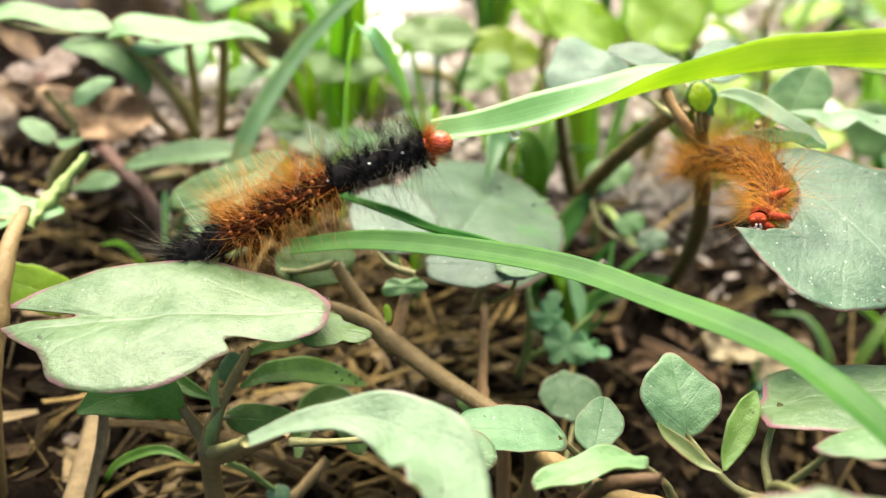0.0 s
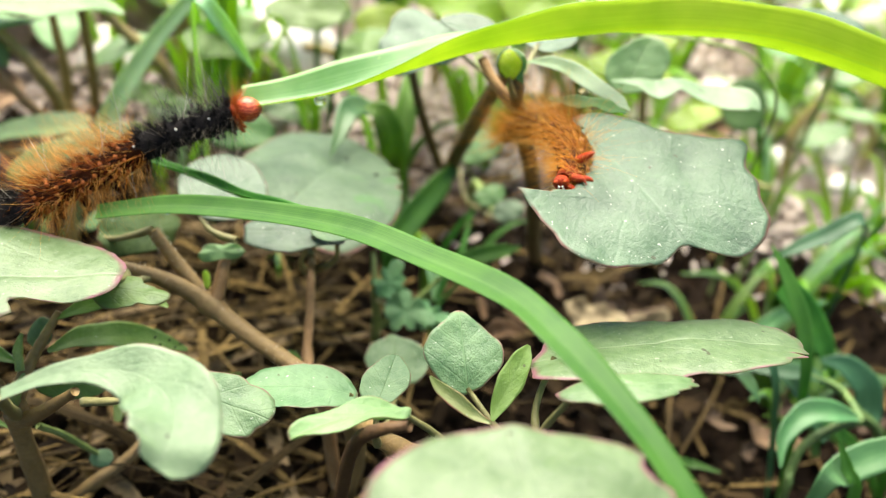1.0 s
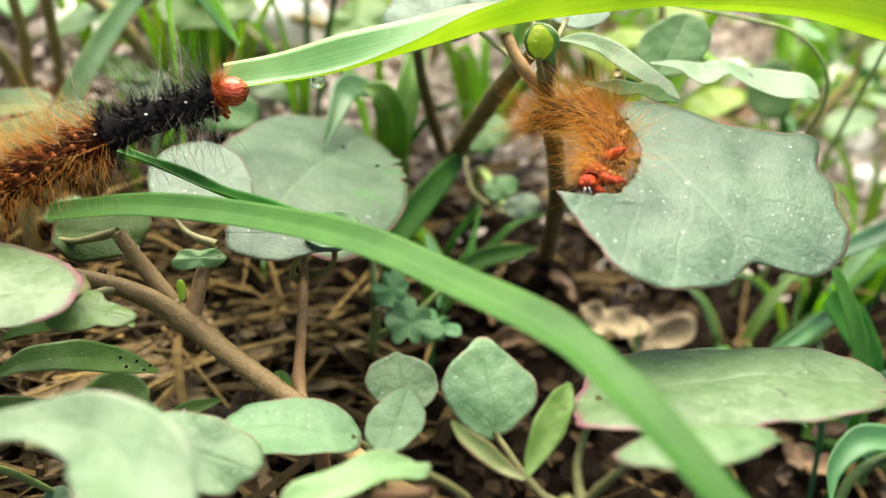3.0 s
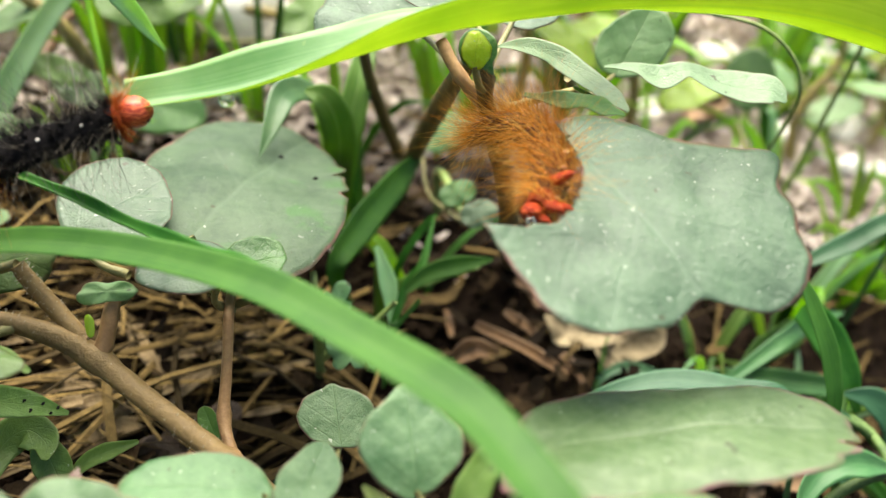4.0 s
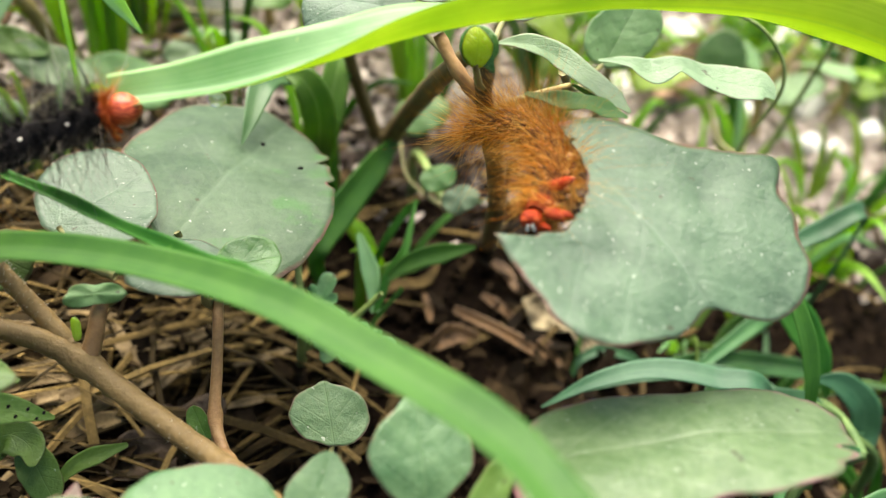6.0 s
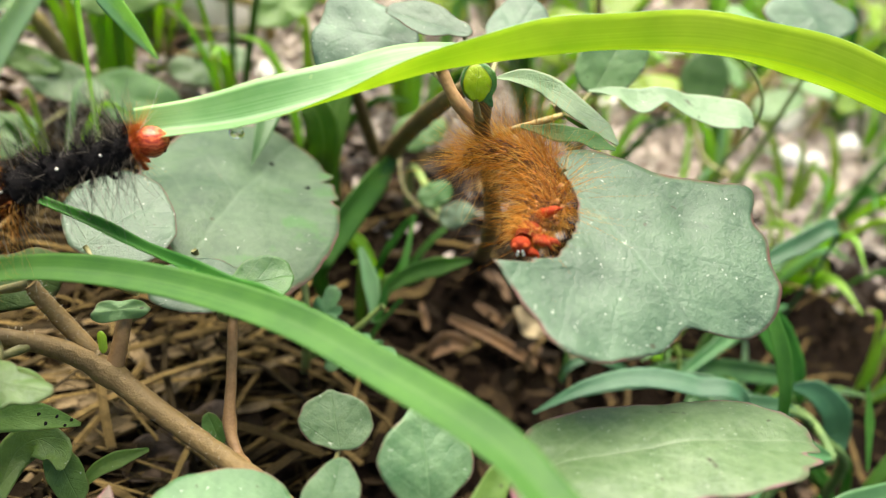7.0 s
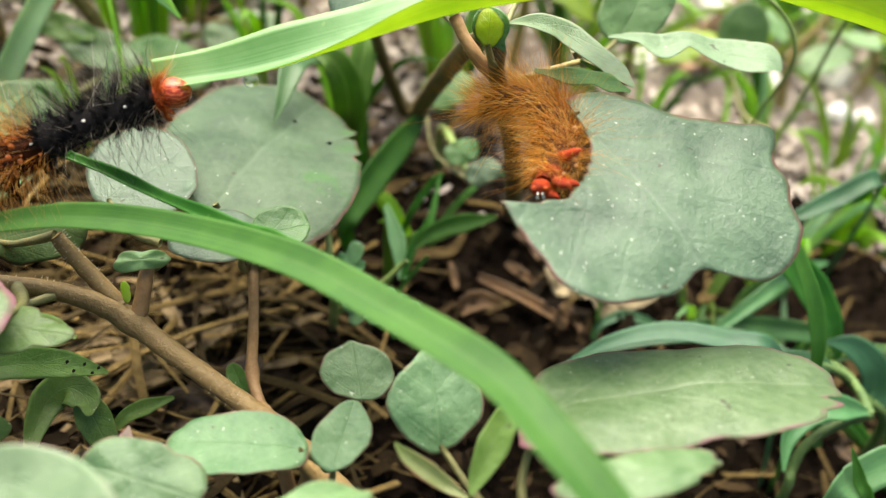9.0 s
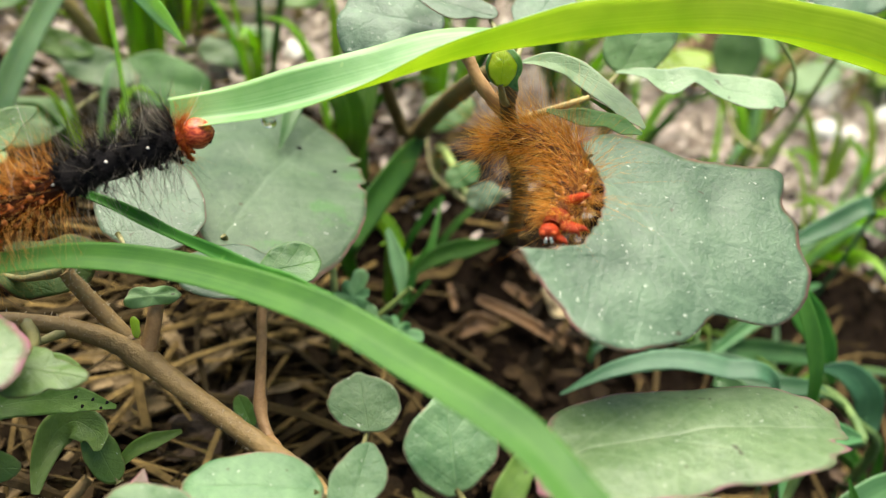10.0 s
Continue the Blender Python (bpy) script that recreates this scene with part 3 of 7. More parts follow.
def hairs(name, roots, material, parent, label="", seed=0, thick=0.000035, droop=0.12):
    """Bristles: (root, direction, length) each, thin and tapered, slightly bent."""
    rnd = random.Random(seed)
    verts, faces = [], []
    for root, way, length in roots:
        way = vec(way).normalized()
        a = way.orthogonal().normalized()
        b = way.cross(a)
        bend = vec((rnd.gauss(0, 1), rnd.gauss(0, 1), rnd.gauss(0, 1) - 0.3)) * droop * length
        o = len(verts)
        for f, w in ((0.0, 1.0), (0.5, 0.75)):
            c = vec(root) + way * (length * f) + bend * (f * f)
            for k in range(3):
                verts.append(c + (a * math.cos(2.094 * k) + b * math.sin(2.094 * k)) * (thick * w))
        verts.append(vec(root) + way * length + bend)
        for k in range(3):
            k2 = (k + 1) % 3
            faces.append((o + k, o + k2, o + 3 + k2, o + 3 + k))
            faces.append((o + 3 + k, o + 3 + k2, o + 6))
    ob = part(name, mesh_of(name, verts, faces, material), parent, label)
    return ob


# ---- ground ----
def ground():
    rad = [0.0] + list(np.geomspace(0.02, 0.7, 90)) + list(np.geomspace(0.8, 120, 26))
    na = 160
    verts, faces = [], []
    for i, r in enumerate(rad):
        for j in range(na):
            a = 2 * math.pi * j / na
            x, y = 0.05 + r * math.cos(a), 0.15 + r * math.sin(a)
            z = ground_z(x, y)
            if r < 0.8:
                z += 0.0035 * noise.noise((x * 60, y * 60, 0)) + 0.0016 * noise.noise((x * 190, y * 190, 4)) - 0.001
            else:
                z += 0.03 * min(1, (r - 0.8) / 3) * noise.noise((x * 0.7, y * 0.7, 2)) * min(r, 8)
            verts.append((x, y, z))
    for i in range(len(rad) - 1):
        for j in range(na):
            k = (j + 1) % na
            faces.append((i * na + j, (i + 1) * na + j, (i + 1) * na + k, i * na + k))
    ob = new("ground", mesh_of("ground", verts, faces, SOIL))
    return tagged(ob, "brown soil with its shade painted dark, covered in plant litter", "ground", kind="structure")


ground()


# ---- the two big grass blades ----
blade_top = thing("tall_grass", (0.12, 0.107, 0.055), "arching bright green grass blade lit from behind, its end being eaten", "grass")
ribbon("blade", [(0.0058, 0.1150, 0.0567), (0.0172, 0.1140, 0.0595), (0.0288, 0.114, 0.0636), (0.0401, 0.1155, 0.0672), (0.0527, 0.1162, 0.0698), (0.0636, 0.1166, 0.0715), (0.0751, 0.1163, 0.0722), (0.0849, 0.1142, 0.072), (0.0955, 0.1118, 0.070), (0.1081, 0.109, 0.0667), (0.1223, 0.1066, 0.0604), (0.136, 0.104, 0.048), (0.150, 0.102, 0.028), (0.158, 0.101, -0.02)],
       [0.0048, 0.0072, 0.0083, 0.0085, 0.0084, 0.0083, 0.0082, 0.0080, 0.0075, 0.006, 0.005], [(0, -0.45, 0.9), (0, -0.35, 0.93), (0, -0.1, 1), (0, 0.35, 0.93), (0, 0.68, 0.73), (0, 0.8, 0.6), (0, 0.85, 0.5), (0, 0.85, 0.5), (0, 0.85, 0.5), (0.1, 0.8, 0.5), (0.3, 0.7, 0.5), (0.4, 0.6, 0.4), (0.5, 0.6, 0.3), (0.5, 0.6, 0.2)], BLADE_PALE, blade_top, under=BLADE_BACKLIT, fold=(0.34, 0.34, 0.30, 0.22, 0.15, 0.15), n=90, nv=12, ripple=0.03)

blade_low = thing("tall_grass", (0.055, 0.044, 0.0), "long bright green grass blade sloping down among the leaves", "grass")
ribbon("blade", [(-0.0135, 0.1039, 0.0435), (-0.0029, 0.1035, 0.0453), (0.0095, 0.0988, 0.0473), (0.0225, 0.0894, 0.0503), (0.0318, 0.0800, 0.0517), (0.0397, 0.0708, 0.0530), (0.0436, 0.0635, 0.0530), (0.0479, 0.0568, 0.0512), (0.0520, 0.050, 0.0484), (0.0555, 0.0435, 0.0445), (0.060, 0.034, 0.036), (0.064, 0.026, 0.018), (0.066, 0.022, -0.02)],
       [0.0025, 0.0035, 0.0040, 0.0042, 0.0043, 0.0042, 0.0037, 0.0032, 0.0032, 0.0030, 0.0028], [(0, -0.5, 0.9), (0.1, -0.45, 0.9), (0.2, -0.5, 0.8), (0.4, -0.4, 0.8), (0.6, -0.5, 0.5)], BLADE, blade_low, under=BLADE_BACKLIT, fold=0.12, n=80, nv=10, ripple=0.015)
ribbon("sheath", [(-0.0085, 0.1165, 0.0462), (0.0002, 0.1115, 0.0456), (0.0077, 0.1060, 0.0456), (0.0149, 0.0998, 0.0470), (0.0200, 0.0950, 0.0487), (0.0245, 0.0912, 0.0502)],
       [0.0016, 0.0019, 0.002, 0.002, 0.0018, 0.0008], [(0, -0.2, 1)], BLADE, blade_low, "green half-rolled sheath with an eaten edge", fold=0.45, n=40, ripple=0.1)
blade_n = thing("tall_grass", (-0.0379, 0.1624, 0.0), "upright bluish green grass blade behind the caterpillar", "grass")
ribbon("blade", [(-0.040, 0.158, 0.002), (-0.0379, 0.1624, 0.0159), (-0.0339, 0.1729, 0.0276), (-0.0288, 0.1815, 0.038), (-0.0222, 0.1896, 0.0477), (-0.014, 0.197, 0.0562), (-0.0041, 0.2058, 0.0635), (0.010, 0.216, 0.068)],
       [0.003, 0.0042, 0.0046, 0.0043, 0.0039, 0.0033, 0.0024, 0.001], [(0.3, -0.8, 0.5)], BLADE_BLUE, blade_n, fold=0.15)

# ---- the sprawling weed with the fork ----
weed_main = thing("sprawling_weed", (0.0224, 0.1096, -0.0103), "low sprawling weed with fleshy blue-green oval leaves and brown stems", "weed")
MAIN = [(-0.0162, 0.1042, 0.0349), (-0.0115, 0.1050, 0.0338), (-0.0068, 0.1059, 0.0320), (-0.0026, 0.1064, 0.0296), (0.0011, 0.1057, 0.0274), (0.0060, 0.1024, 0.0256), (0.0113, 0.0986, 0.0242), (0.0164, 0.0949, 0.0230), (0.0214, 0.0908, 0.0219)]
tube("stem", MAIN + [(0.0245, 0.098, 0.006), (0.0224, 0.1046, -0.0123)],
     [0.0010, 0.0011, 0.0012, 0.0014, 0.0015, 0.0014, 0.0013, 0.0013, 0.0014, 0.0016, 0.0022], STEM, weed_main, n=70, sides=14, rough=0.03, knots=((0.40, 0.22), (0.80, 0.10)))
SIDE = [(-0.0077, 0.1103, 0.0376), (-0.0065, 0.1099, 0.0357), (-0.0041, 0.1090, 0.0326), (-0.0004, 0.1071, 0.0288)]
tube("side_branch", SIDE, [0.0009, 0.0010, 0.0011, 0.0012], STEM, weed_main, n=24, rough=0.03)
RED = [(0.0155, 0.1222, 0.0275)] + [(0.0160, 0.1141, 0.0287), (0.0161, 0.1099, 0.0240), (0.0161, 0.1049, 0.0186), (0.0174, 0.1010, 0.0167), (0.0189, 0.0979, 0.0163)]
tube("shoot", RED + [(0.0215, 0.102, -0.006)], [0.0006, 0.0007, 0.0007, 0.0008, 0.0008, 0.0010, 0.0012], STEM_RED, weed_main, n=40, rough=0.03, knots=((0.5, 0.25),))
tube("shoot", [(0.0038, 0.1095, 0.0345), (0.0031, 0.1085, 0.0332), (0.0027, 0.1076, 0.0312), (0.0022, 0.1065, 0.0290), (0.0016, 0.1058, 0.0277)], [0.0006, 0.0009, 0.0010, 0.0011, 0.0012], STEM_RED, weed_main, n=18, rough=0.03)
tube("stem_base", [(0.0300, 0.0650, 0.0393), (0.0267, 0.0666, 0.0372), (0.0242, 0.0691, 0.0328), (0.0229, 0.0727, 0.0223), (0.0220, 0.0780, 0.0050), on_ground(0.0215, 0.082, -0.002)], [0.0006, 0.0008, 0.0009, 0.0009, 0.0010, 0.0011], BARK, weed_main, "dark hairy red-brown stem base", n=28, rough=0.08)
leaf(weed_main, (0.0005, 0.1070, 0.0311), (-0.2, 0.45, 0.85), (-0.2, -0.8, 0.5), [0.75, 0.05, 0, 0.2, 0, 0, 0, 0, 0], LIME, "tiny yellowish leaf bud in the fork", stretch=1.5, cup=-0.0003, nt=30, nr=5)


def stem_hairs(path, r, n, seed):
    """Short stiff pale hairs standing off a stem."""
    rnd = random.Random(seed)
    C = spline(path, 60)
    T, S, U = frames(C)
    roots = []
    for _ in range(n):
        k, a = rnd.randrange(60), rnd.uniform(0, 6.28)
        out = vec(S[k]) * math.cos(a) + vec(U[k]) * math.sin(a)
        roots.append((vec(C[k]) + out * r, out + vec(T[k]) * rnd.gauss(0, 0.3), rnd.uniform(0.0002, 0.00055)))
    hairs("stem_hairs", roots, HAIR_WHITE, weed_main, seed=seed, thick=0.00003)


stem_hairs(MAIN, 0.00125, 260, 1)
stem_hairs(SIDE, 0.00105, 200, 2)
tube("side_branch", [(0.0215, 0.0935, 0.0185), (0.030, 0.080, 0.0225), (0.038, 0.072, 0.0275), (0.0455, 0.0705, 0.0305)], [0.0015, 0.0014, 0.0013, 0.0011], STEM, weed_main, n=30, knots=((0.5, 0.15), (0.98, 0.3)))
FORK2 = (0.0465, 0.0705, 0.031)
# leaves of the low shoots
leaf(weed_main, (0.0166, 0.0833, 0.0298), (-1, 0.07, 0.01), (0, -0.1, 1), [4.3, 0, 0.1, 0.1, 0.2, 0, 0.1, -0.1, -0.1], SHOOT, arch=-0.0008, cup=0.0004, stalk=(0.0265, 0.083, 0.0255), stretch=1.8)
leaf(weed_main, (0.028, 0.0822, 0.0321), (0.3, 0.89, 0.33), (0, -0.35, 0.94), [3.4, -0.2, 0.1, 0.5, -0.3, 0, 0.1, 0.1, 0], SHOOT, notches=((0, -0.14, 14),), cup=0.0004, stalk=(0.0272, 0.0795, 0.0235))
leaf(weed_main, (0.0305, 0.1062, 0.0175), (-0.17, 0.79, 0.59), (0, -0.6, 0.8), [4.6, 0, -0.1, -0.5, 0.4, 0, -0.1, 0, 0], SHOOT, notches=((0, -0.12, 12),), cup=0.0003, stalk=(0.027, 0.095, 0.010))
leaf(weed_main, (0.0379, 0.0829, 0.0359), (-0.1, 0.8, 0.6), (0, -0.6, 0.8), [5.0, 0.2, 0.2, 0.0, 0.1, 0, 0.1, 0.2, -0.1], SHOOT, notches=((0, -0.20, 15),), fold=0.0006, arch=-0.0004, stalk=FORK2)
leaf(weed_main, (0.0239, 0.069, 0.0371), (-0.94, -0.34, 0.02), (0, 0.05, 1), [2.1, 0.1, -0.1, 0.1, 0.1, 0, 0.1, -0.1, -0.1], MEADOW, arch=-0.0008, cup=0.0005, wave=0.0004, stalk=(0.036, 0.0735, 0.028), stretch=3.4)
ribbon("leaf", [(0.0406, 0.0728, 0.0337), (0.0415, 0.0744, 0.0348), (0.0430, 0.0765, 0.0368), (0.0445, 0.0786, 0.0389), (0.0453, 0.0797, 0.0401)], [0.0005, 0.0022, 0.0036, 0.0026, 0.0005], [(-0.3, -0.8, 0.45)], FRESH, weed_main, "young upright green leaf with a pink tip", fold=0.15, n=24, ripple=0.05)
ribbon("leaf", [(0.0404, 0.0727, 0.0334), (0.0386, 0.0741, 0.0334), (0.0363, 0.0751, 0.0347), (0.0342, 0.0761, 0.0359), (0.0330, 0.0769, 0.0370)], [0.0005, 0.0015, 0.0022, 0.0016, 0.0003], [(0.2, -0.7, 0.6)], REDDISH, weed_main, "small yellowish leaf with a red edge", fold=0.2, n=20)
leaf(weed_main, (0.0644, 0.081, 0.0407), (1, 0.08, 0.05), (-0.06, 0.2, 0.98), [9.1, -0.2, -0.1, 0.1, 0.4, 0.2, -0.2, -0.4, 0.3], PALE_LEAF, label="large oval leaf with a nibbled purple tip", arch=-0.0018, cup=-0.0006, wave=0.0005, k=4, notches=((-20, 0.12, 6, 4), (-93, 0.08, 10), (-42, 0.05, 6)), stalk=FORK2, nt=110, nr=12, stretch=2.11)
leaf(weed_main, (0.0545, 0.0672, 0.0441), (0.97, 0.22, 0.0), (0, 0.10, 0.99), [2.7, 0, 0.2, 0, 0.1, 0, 0.2, 0, 0], PALE_LEAF, label="oval leaf with a ragged purple edge", arch=-0.001, cup=-0.0004, notches=((-12, 0.1, 5, 4), (12, 0.08, 6), (-40, 0.07, 7)), stalk=FORK2, nt=100, stretch=3.2)
leaf(weed_main, (0.0385, 0.0445, 0.0499), (0.12, -0.97, -0.19), (0, -0.2, 0.98), [10.3, -0.1, -0.2, -2.8, 0.3, 0.2, -0.2, 0.5, -0.1], PALE_LEAF, arch=-0.0016, cup=-0.0012, wave=0.0004, stalk=FORK2, notches=((100, 0.12, 6, 4),), nt=90)
# leaves behind the low blade
leaf(weed_main, (0.017, 0.1375, 0.0366), (0.36, 0.92, -0.03), (0.1, -0.02, 0.99), [18.1, -0.6, 0, 2.4, 2.9, 0.5, -0.5, 0.1, 1.0], DULL, label="large round grey-green leaf with a purple edge and dark specks", arch=-0.0014, cup=-0.0010, wave=0.0006, k=3, notches=((-46, 0.16, 3, 4), (-62, 0.05, 8), (-40, -0.06, 6), (-76, 0.10, 4, 4)), stalk=(0.0155, 0.1222, 0.0275), stalk_r=0.0008, nt=110, nr=12)
leaf(weed_main, (0.0015, 0.1226, 0.0397), (0.63, 0.75, 0.12), (0, -0.20, 0.98), [8.0, -0.3, 0.5, -0.5, 0.8, 0, 0.2, 0, -0.1], GLAUCOUS, arch=-0.0006, cup=0.0003, stalk=(0.0045, 0.1118, 0.0355))
leaf(weed_main, (0.02, 0.1092, 0.0398), (0.96, 0.28, 0.08), (0, -0.29, 0.96), [3.2, 0.1, 0.2, -0.1, 0, -0.1, 0.1, 0, 0], WET, "small wet glossy leaf", stretch=1.25, cup=0.0006, stalk=(0.0158, 0.118, 0.026))
leaf(weed_main, (0.0137, 0.1105, 0.0386), (-1, 0, 0), (0, -0.15, 1), [4.4, 0.5, 0.4, 0, -0.2, -0.4, 0.1, 0, -0.1], arch=-0.0006, cup=-0.0004, wave=0.0003, stalk=(0.0158, 0.119, 0.026), stretch=1.75)
leaf(weed_main, (0.0027, 0.1081, 0.0357), (-0.99, -0.13, -0.04), (0, -0.72, 0.69), [1.5, 0, 0.1, 0.1, 0, -0.1, 0.1, -0.1, 0], material=MEADOW, cup=-0.0005, wave=0.0003, notches=((-90, 0.22, 25),), stalk=(0.0025, 0.1098, 0.0325), stretch=2.2)
leaf(weed_main, (-0.0112, 0.1149, 0.0350), (0.96, 0.28, 0.06), (0, -0.35, 0.94), [4.7, 0, 0.1, 0, -0.1, 0.1, 0.1, -0.1, 0.1], DARK_OLIVE, "dark olive leaf with a dark red edge", arch=0.0003, cup=-0.0008, wave=0.0005, stalk=SIDE[0], stretch=1.4)
for x, y, z in ((0.0262, 0.1372, 0.0367), (0.0125, 0.1330, 0.0372), (0.0205, 0.1445, 0.0364), (0.0130, 0.1460, 0.0366)):
    lump("frass_speck", (x, y, z), (0.00045, 0.0003, 0.0003), BLACK_SKIN, weed_main, int(x * 9000), 0.5, 1)
# the big left leaf and its neighbours
leaf(weed_main, (-0.027, 0.0894, 0.0408), (-0.99, -0.14, -0.02), (0, -0.15, 0.99), [11.2, 0.3, -1.1, 0.1, 0.4, -0.8, -0.6, 0.3, -0.8], PALE_LEAF, "broad pale green leaf with bite holes and a purple edge", arch=-0.0012, cup=-0.0008, wave=0.0005, k=3, notches=((136, 0.28, 9, 4), (-17, 0.45, 6, 4), (175, 0.05, 10)), stalk=MAIN[1], stalk_r=0.0008, nt=130, nr=12, stretch=1.73)
leaf(weed_main, (-0.0069, 0.0937, 0.0372), (0.98, -0.19, -0.02), (0, -0.1, 1), [3.3, -0.5, 0, 0.1, -0.2, 0.4, 0.2, 0, 0], RED_RIM, "green leaf with a torn dark red edge", notches=((70, 0.18, 12), (38, 0.10, 8), (-60, 0.08, 9)), nt=90, arch=-0.0005, cup=-0.0003, wave=0.0003, stalk=MAIN[2], stretch=1.66)

# ---- foreground weed at the lower edge ----
weed_fore = thing("sprawling_weed", (-0.0258, 0.1051, -0.0058), "small leafy weed with a drooping pale leaf over straw", "weed")
tube("stem", [(-0.0241, 0.0966, -0.0106), (-0.0234, 0.0933, 0.0013), (-0.0233, 0.0911, 0.0112), (-0.0232, 0.0900, 0.0189), (-0.0226, 0.0913, 0.0224), (-0.0214, 0.0938, 0.0251), (-0.0198, 0.0963, 0.0280), (-0.0184, 0.0980, 0.0304)], [0.0018, 0.0016, 0.0014, 0.0014, 0.0010, 0.0008, 0.0007, 0.0005], STEM, weed_fore, n=44, rough=0.03, knots=((0.43, 0.3), (0.55, 0.2)))
tube("side_branch", [(-0.0270, 0.0920, 0.0242), (-0.0250, 0.0910, 0.0215), (-0.0232, 0.0899, 0.0187)], [0.0007, 0.0009, 0.0011], STEM, weed_fore, n=14, rough=0.03)
tube("side_branch", [(-0.0115, 0.0821, 0.0290), (-0.0160, 0.0854, 0.0239), (-0.0199, 0.0880, 0.0197), (-0.0231, 0.0898, 0.0173)], [0.0006, 0.0009, 0.0011, 0.0012], STEM, weed_fore, n=18, rough=0.03)
# Its paler material stands in for the light falling on this leaf.
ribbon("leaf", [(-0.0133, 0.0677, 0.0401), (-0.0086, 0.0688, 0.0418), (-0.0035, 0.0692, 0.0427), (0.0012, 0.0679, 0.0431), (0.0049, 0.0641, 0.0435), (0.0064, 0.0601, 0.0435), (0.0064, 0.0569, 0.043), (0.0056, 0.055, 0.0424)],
       [0.0015, 0.0021, 0.0032, 0.0058, 0.0084, 0.0094, 0.0094, 0.0084, 0.0040], [(0, -0.3, 1), (0, -0.45, 0.9), (0.2, -0.6, 0.75), (0.3, -0.78, 0.5), (0.2, -0.9, 0.3)], PALE_LIT, weed_fore, "drooping pale green leaf with a ragged purple edge", fold=0.06, th=0.0003, n=54, nv=14, ripple=0.045)
tube("petiole", [(-0.0137, 0.0680, 0.0397), (-0.0169, 0.0752, 0.0324), (-0.0230, 0.0897, 0.0182)], [0.0006, 0.0007, 0.0009], PETIOLE, weed_fore, n=16)
ribbon("leaf", [(-0.0194, 0.0946, 0.0259), (-0.0160, 0.0978, 0.0260), (-0.0117, 0.1007, 0.0246), (-0.0070, 0.1027, 0.0225), (-0.0022, 0.1032, 0.0206)], [0.0007, 0.0034, 0.0044, 0.0037, 0.0005], [(0.1, -0.5, 0.85)], FRESH, weed_fore, "narrow green leaf with black specks", fold=0.14, n=36, nv=10, ripple=0.05)
ribbon("leaf", [(-0.0186, 0.0972, 0.0298), (-0.0148, 0.0978, 0.0315), (-0.0104, 0.0983, 0.0330), (-0.0059, 0.0980, 0.0335), (-0.0030, 0.0972, 0.0324)], [0.0006, 0.0028, 0.0034, 0.0026, 0.0005], [(0, -0.4, 0.9)], FRESH, weed_fore, "green leaf with a pale worn edge", fold=0.12, n=32, nv=10, ripple=0.05)
ribbon("leaf", [(-0.0268, 0.0914, 0.0230), (-0.0295, 0.0910, 0.0263), (-0.0326, 0.0898, 0.0278), (-0.0358, 0.0884, 0.0279), (-0.0390, 0.0869, 0.0268)], [0.0012, 0.0065, 0.0074, 0.0054, 0.0006], [(0.1, -0.6, 0.8)], FRESH, weed_fore, "broad glossy green leaf", fold=0.12, n=36, nv=12, ripple=0.03)
ribbon("leaf", [(-0.0232, 0.0932, 0.0249), (-0.0260, 0.0942, 0.0253), (-0.0284, 0.0953, 0.0260), (-0.0304, 0.0963, 0.0264)], [0.0006, 0.0021, 0.0024, 0.0005], [(0.1, -0.5, 0.85)], FRESH, weed_fore, fold=0.15, n=20)
leaf(weed_fore, (-0.0212, 0.0971, 0.0271), (0.3, 0.4, 0.85), (0, -0.8, 0.6), [2.0, 0.1, 0, 0.3, 0, 0.1, 0, 0, 0], SHOOT, cup=-0.0003, stalk=(-0.0198, 0.0962, 0.0279), stalk_r=0.0004)
leaf(weed_fore, (-0.0167, 0.0932, 0.0215), (0.95, 0.1, -0.2), (0, -0.6, 0.8), [2.6, 0.1, 0, 0.3, 0, 0.1, 0, 0, 0], FRESH, stretch=1.8, cup=-0.0003, stalk=(-0.0226, 0.0913, 0.0224), stalk_r=0.0005)
tube("young_shoot", [(-0.0224, 0.0918, 0.0245), (-0.0228, 0.0931, 0.0270), (-0.0224, 0.0943, 0.0291)], [0.0006, 0.0007, 0.0002], STEM_GREEN, weed_fore, n=12)
tube("young_shoot", [(-0.0231, 0.0894, 0.0199), (-0.0224, 0.0897, 0.0227), (-0.0213, 0.0904, 0.0251)], [0.0008, 0.0008, 0.0002], STEM_GREEN, weed_fore, n=12)
ribbon("curled_leaf", [(-0.0428, 0.1011, 0.0005), (-0.0397, 0.0993, 0.0062), (-0.0351, 0.0977, 0.0103), (-0.0310, 0.0962, 0.0123), (-0.0267, 0.0945, 0.0117)], [0.0012, 0.0016, 0.0018, 0.0014, 0.0003], [(0, -0.5, 0.85)], FRESH, weed_fore, fold=0.3, n=26)
tube("runner", [(-0.0214, 0.0917, 0.0148), (-0.0190, 0.0937, 0.0114), (-0.0169, 0.0958, 0.0071), (-0.0149, 0.0966, 0.0046)], [0.0005, 0.0005, 0.0005, 0.0003], STEM_GREEN, weed_fore, n=18)
leaf(weed_fore, (-0.0148, 0.0957, 0.0050), (0.9, 0, 0.2), (0, -0.6, 0.8), [1.6, 0.1, 0, 0.2, 0, 0, 0, 0, 0], SHOOT, cup=-0.0003)
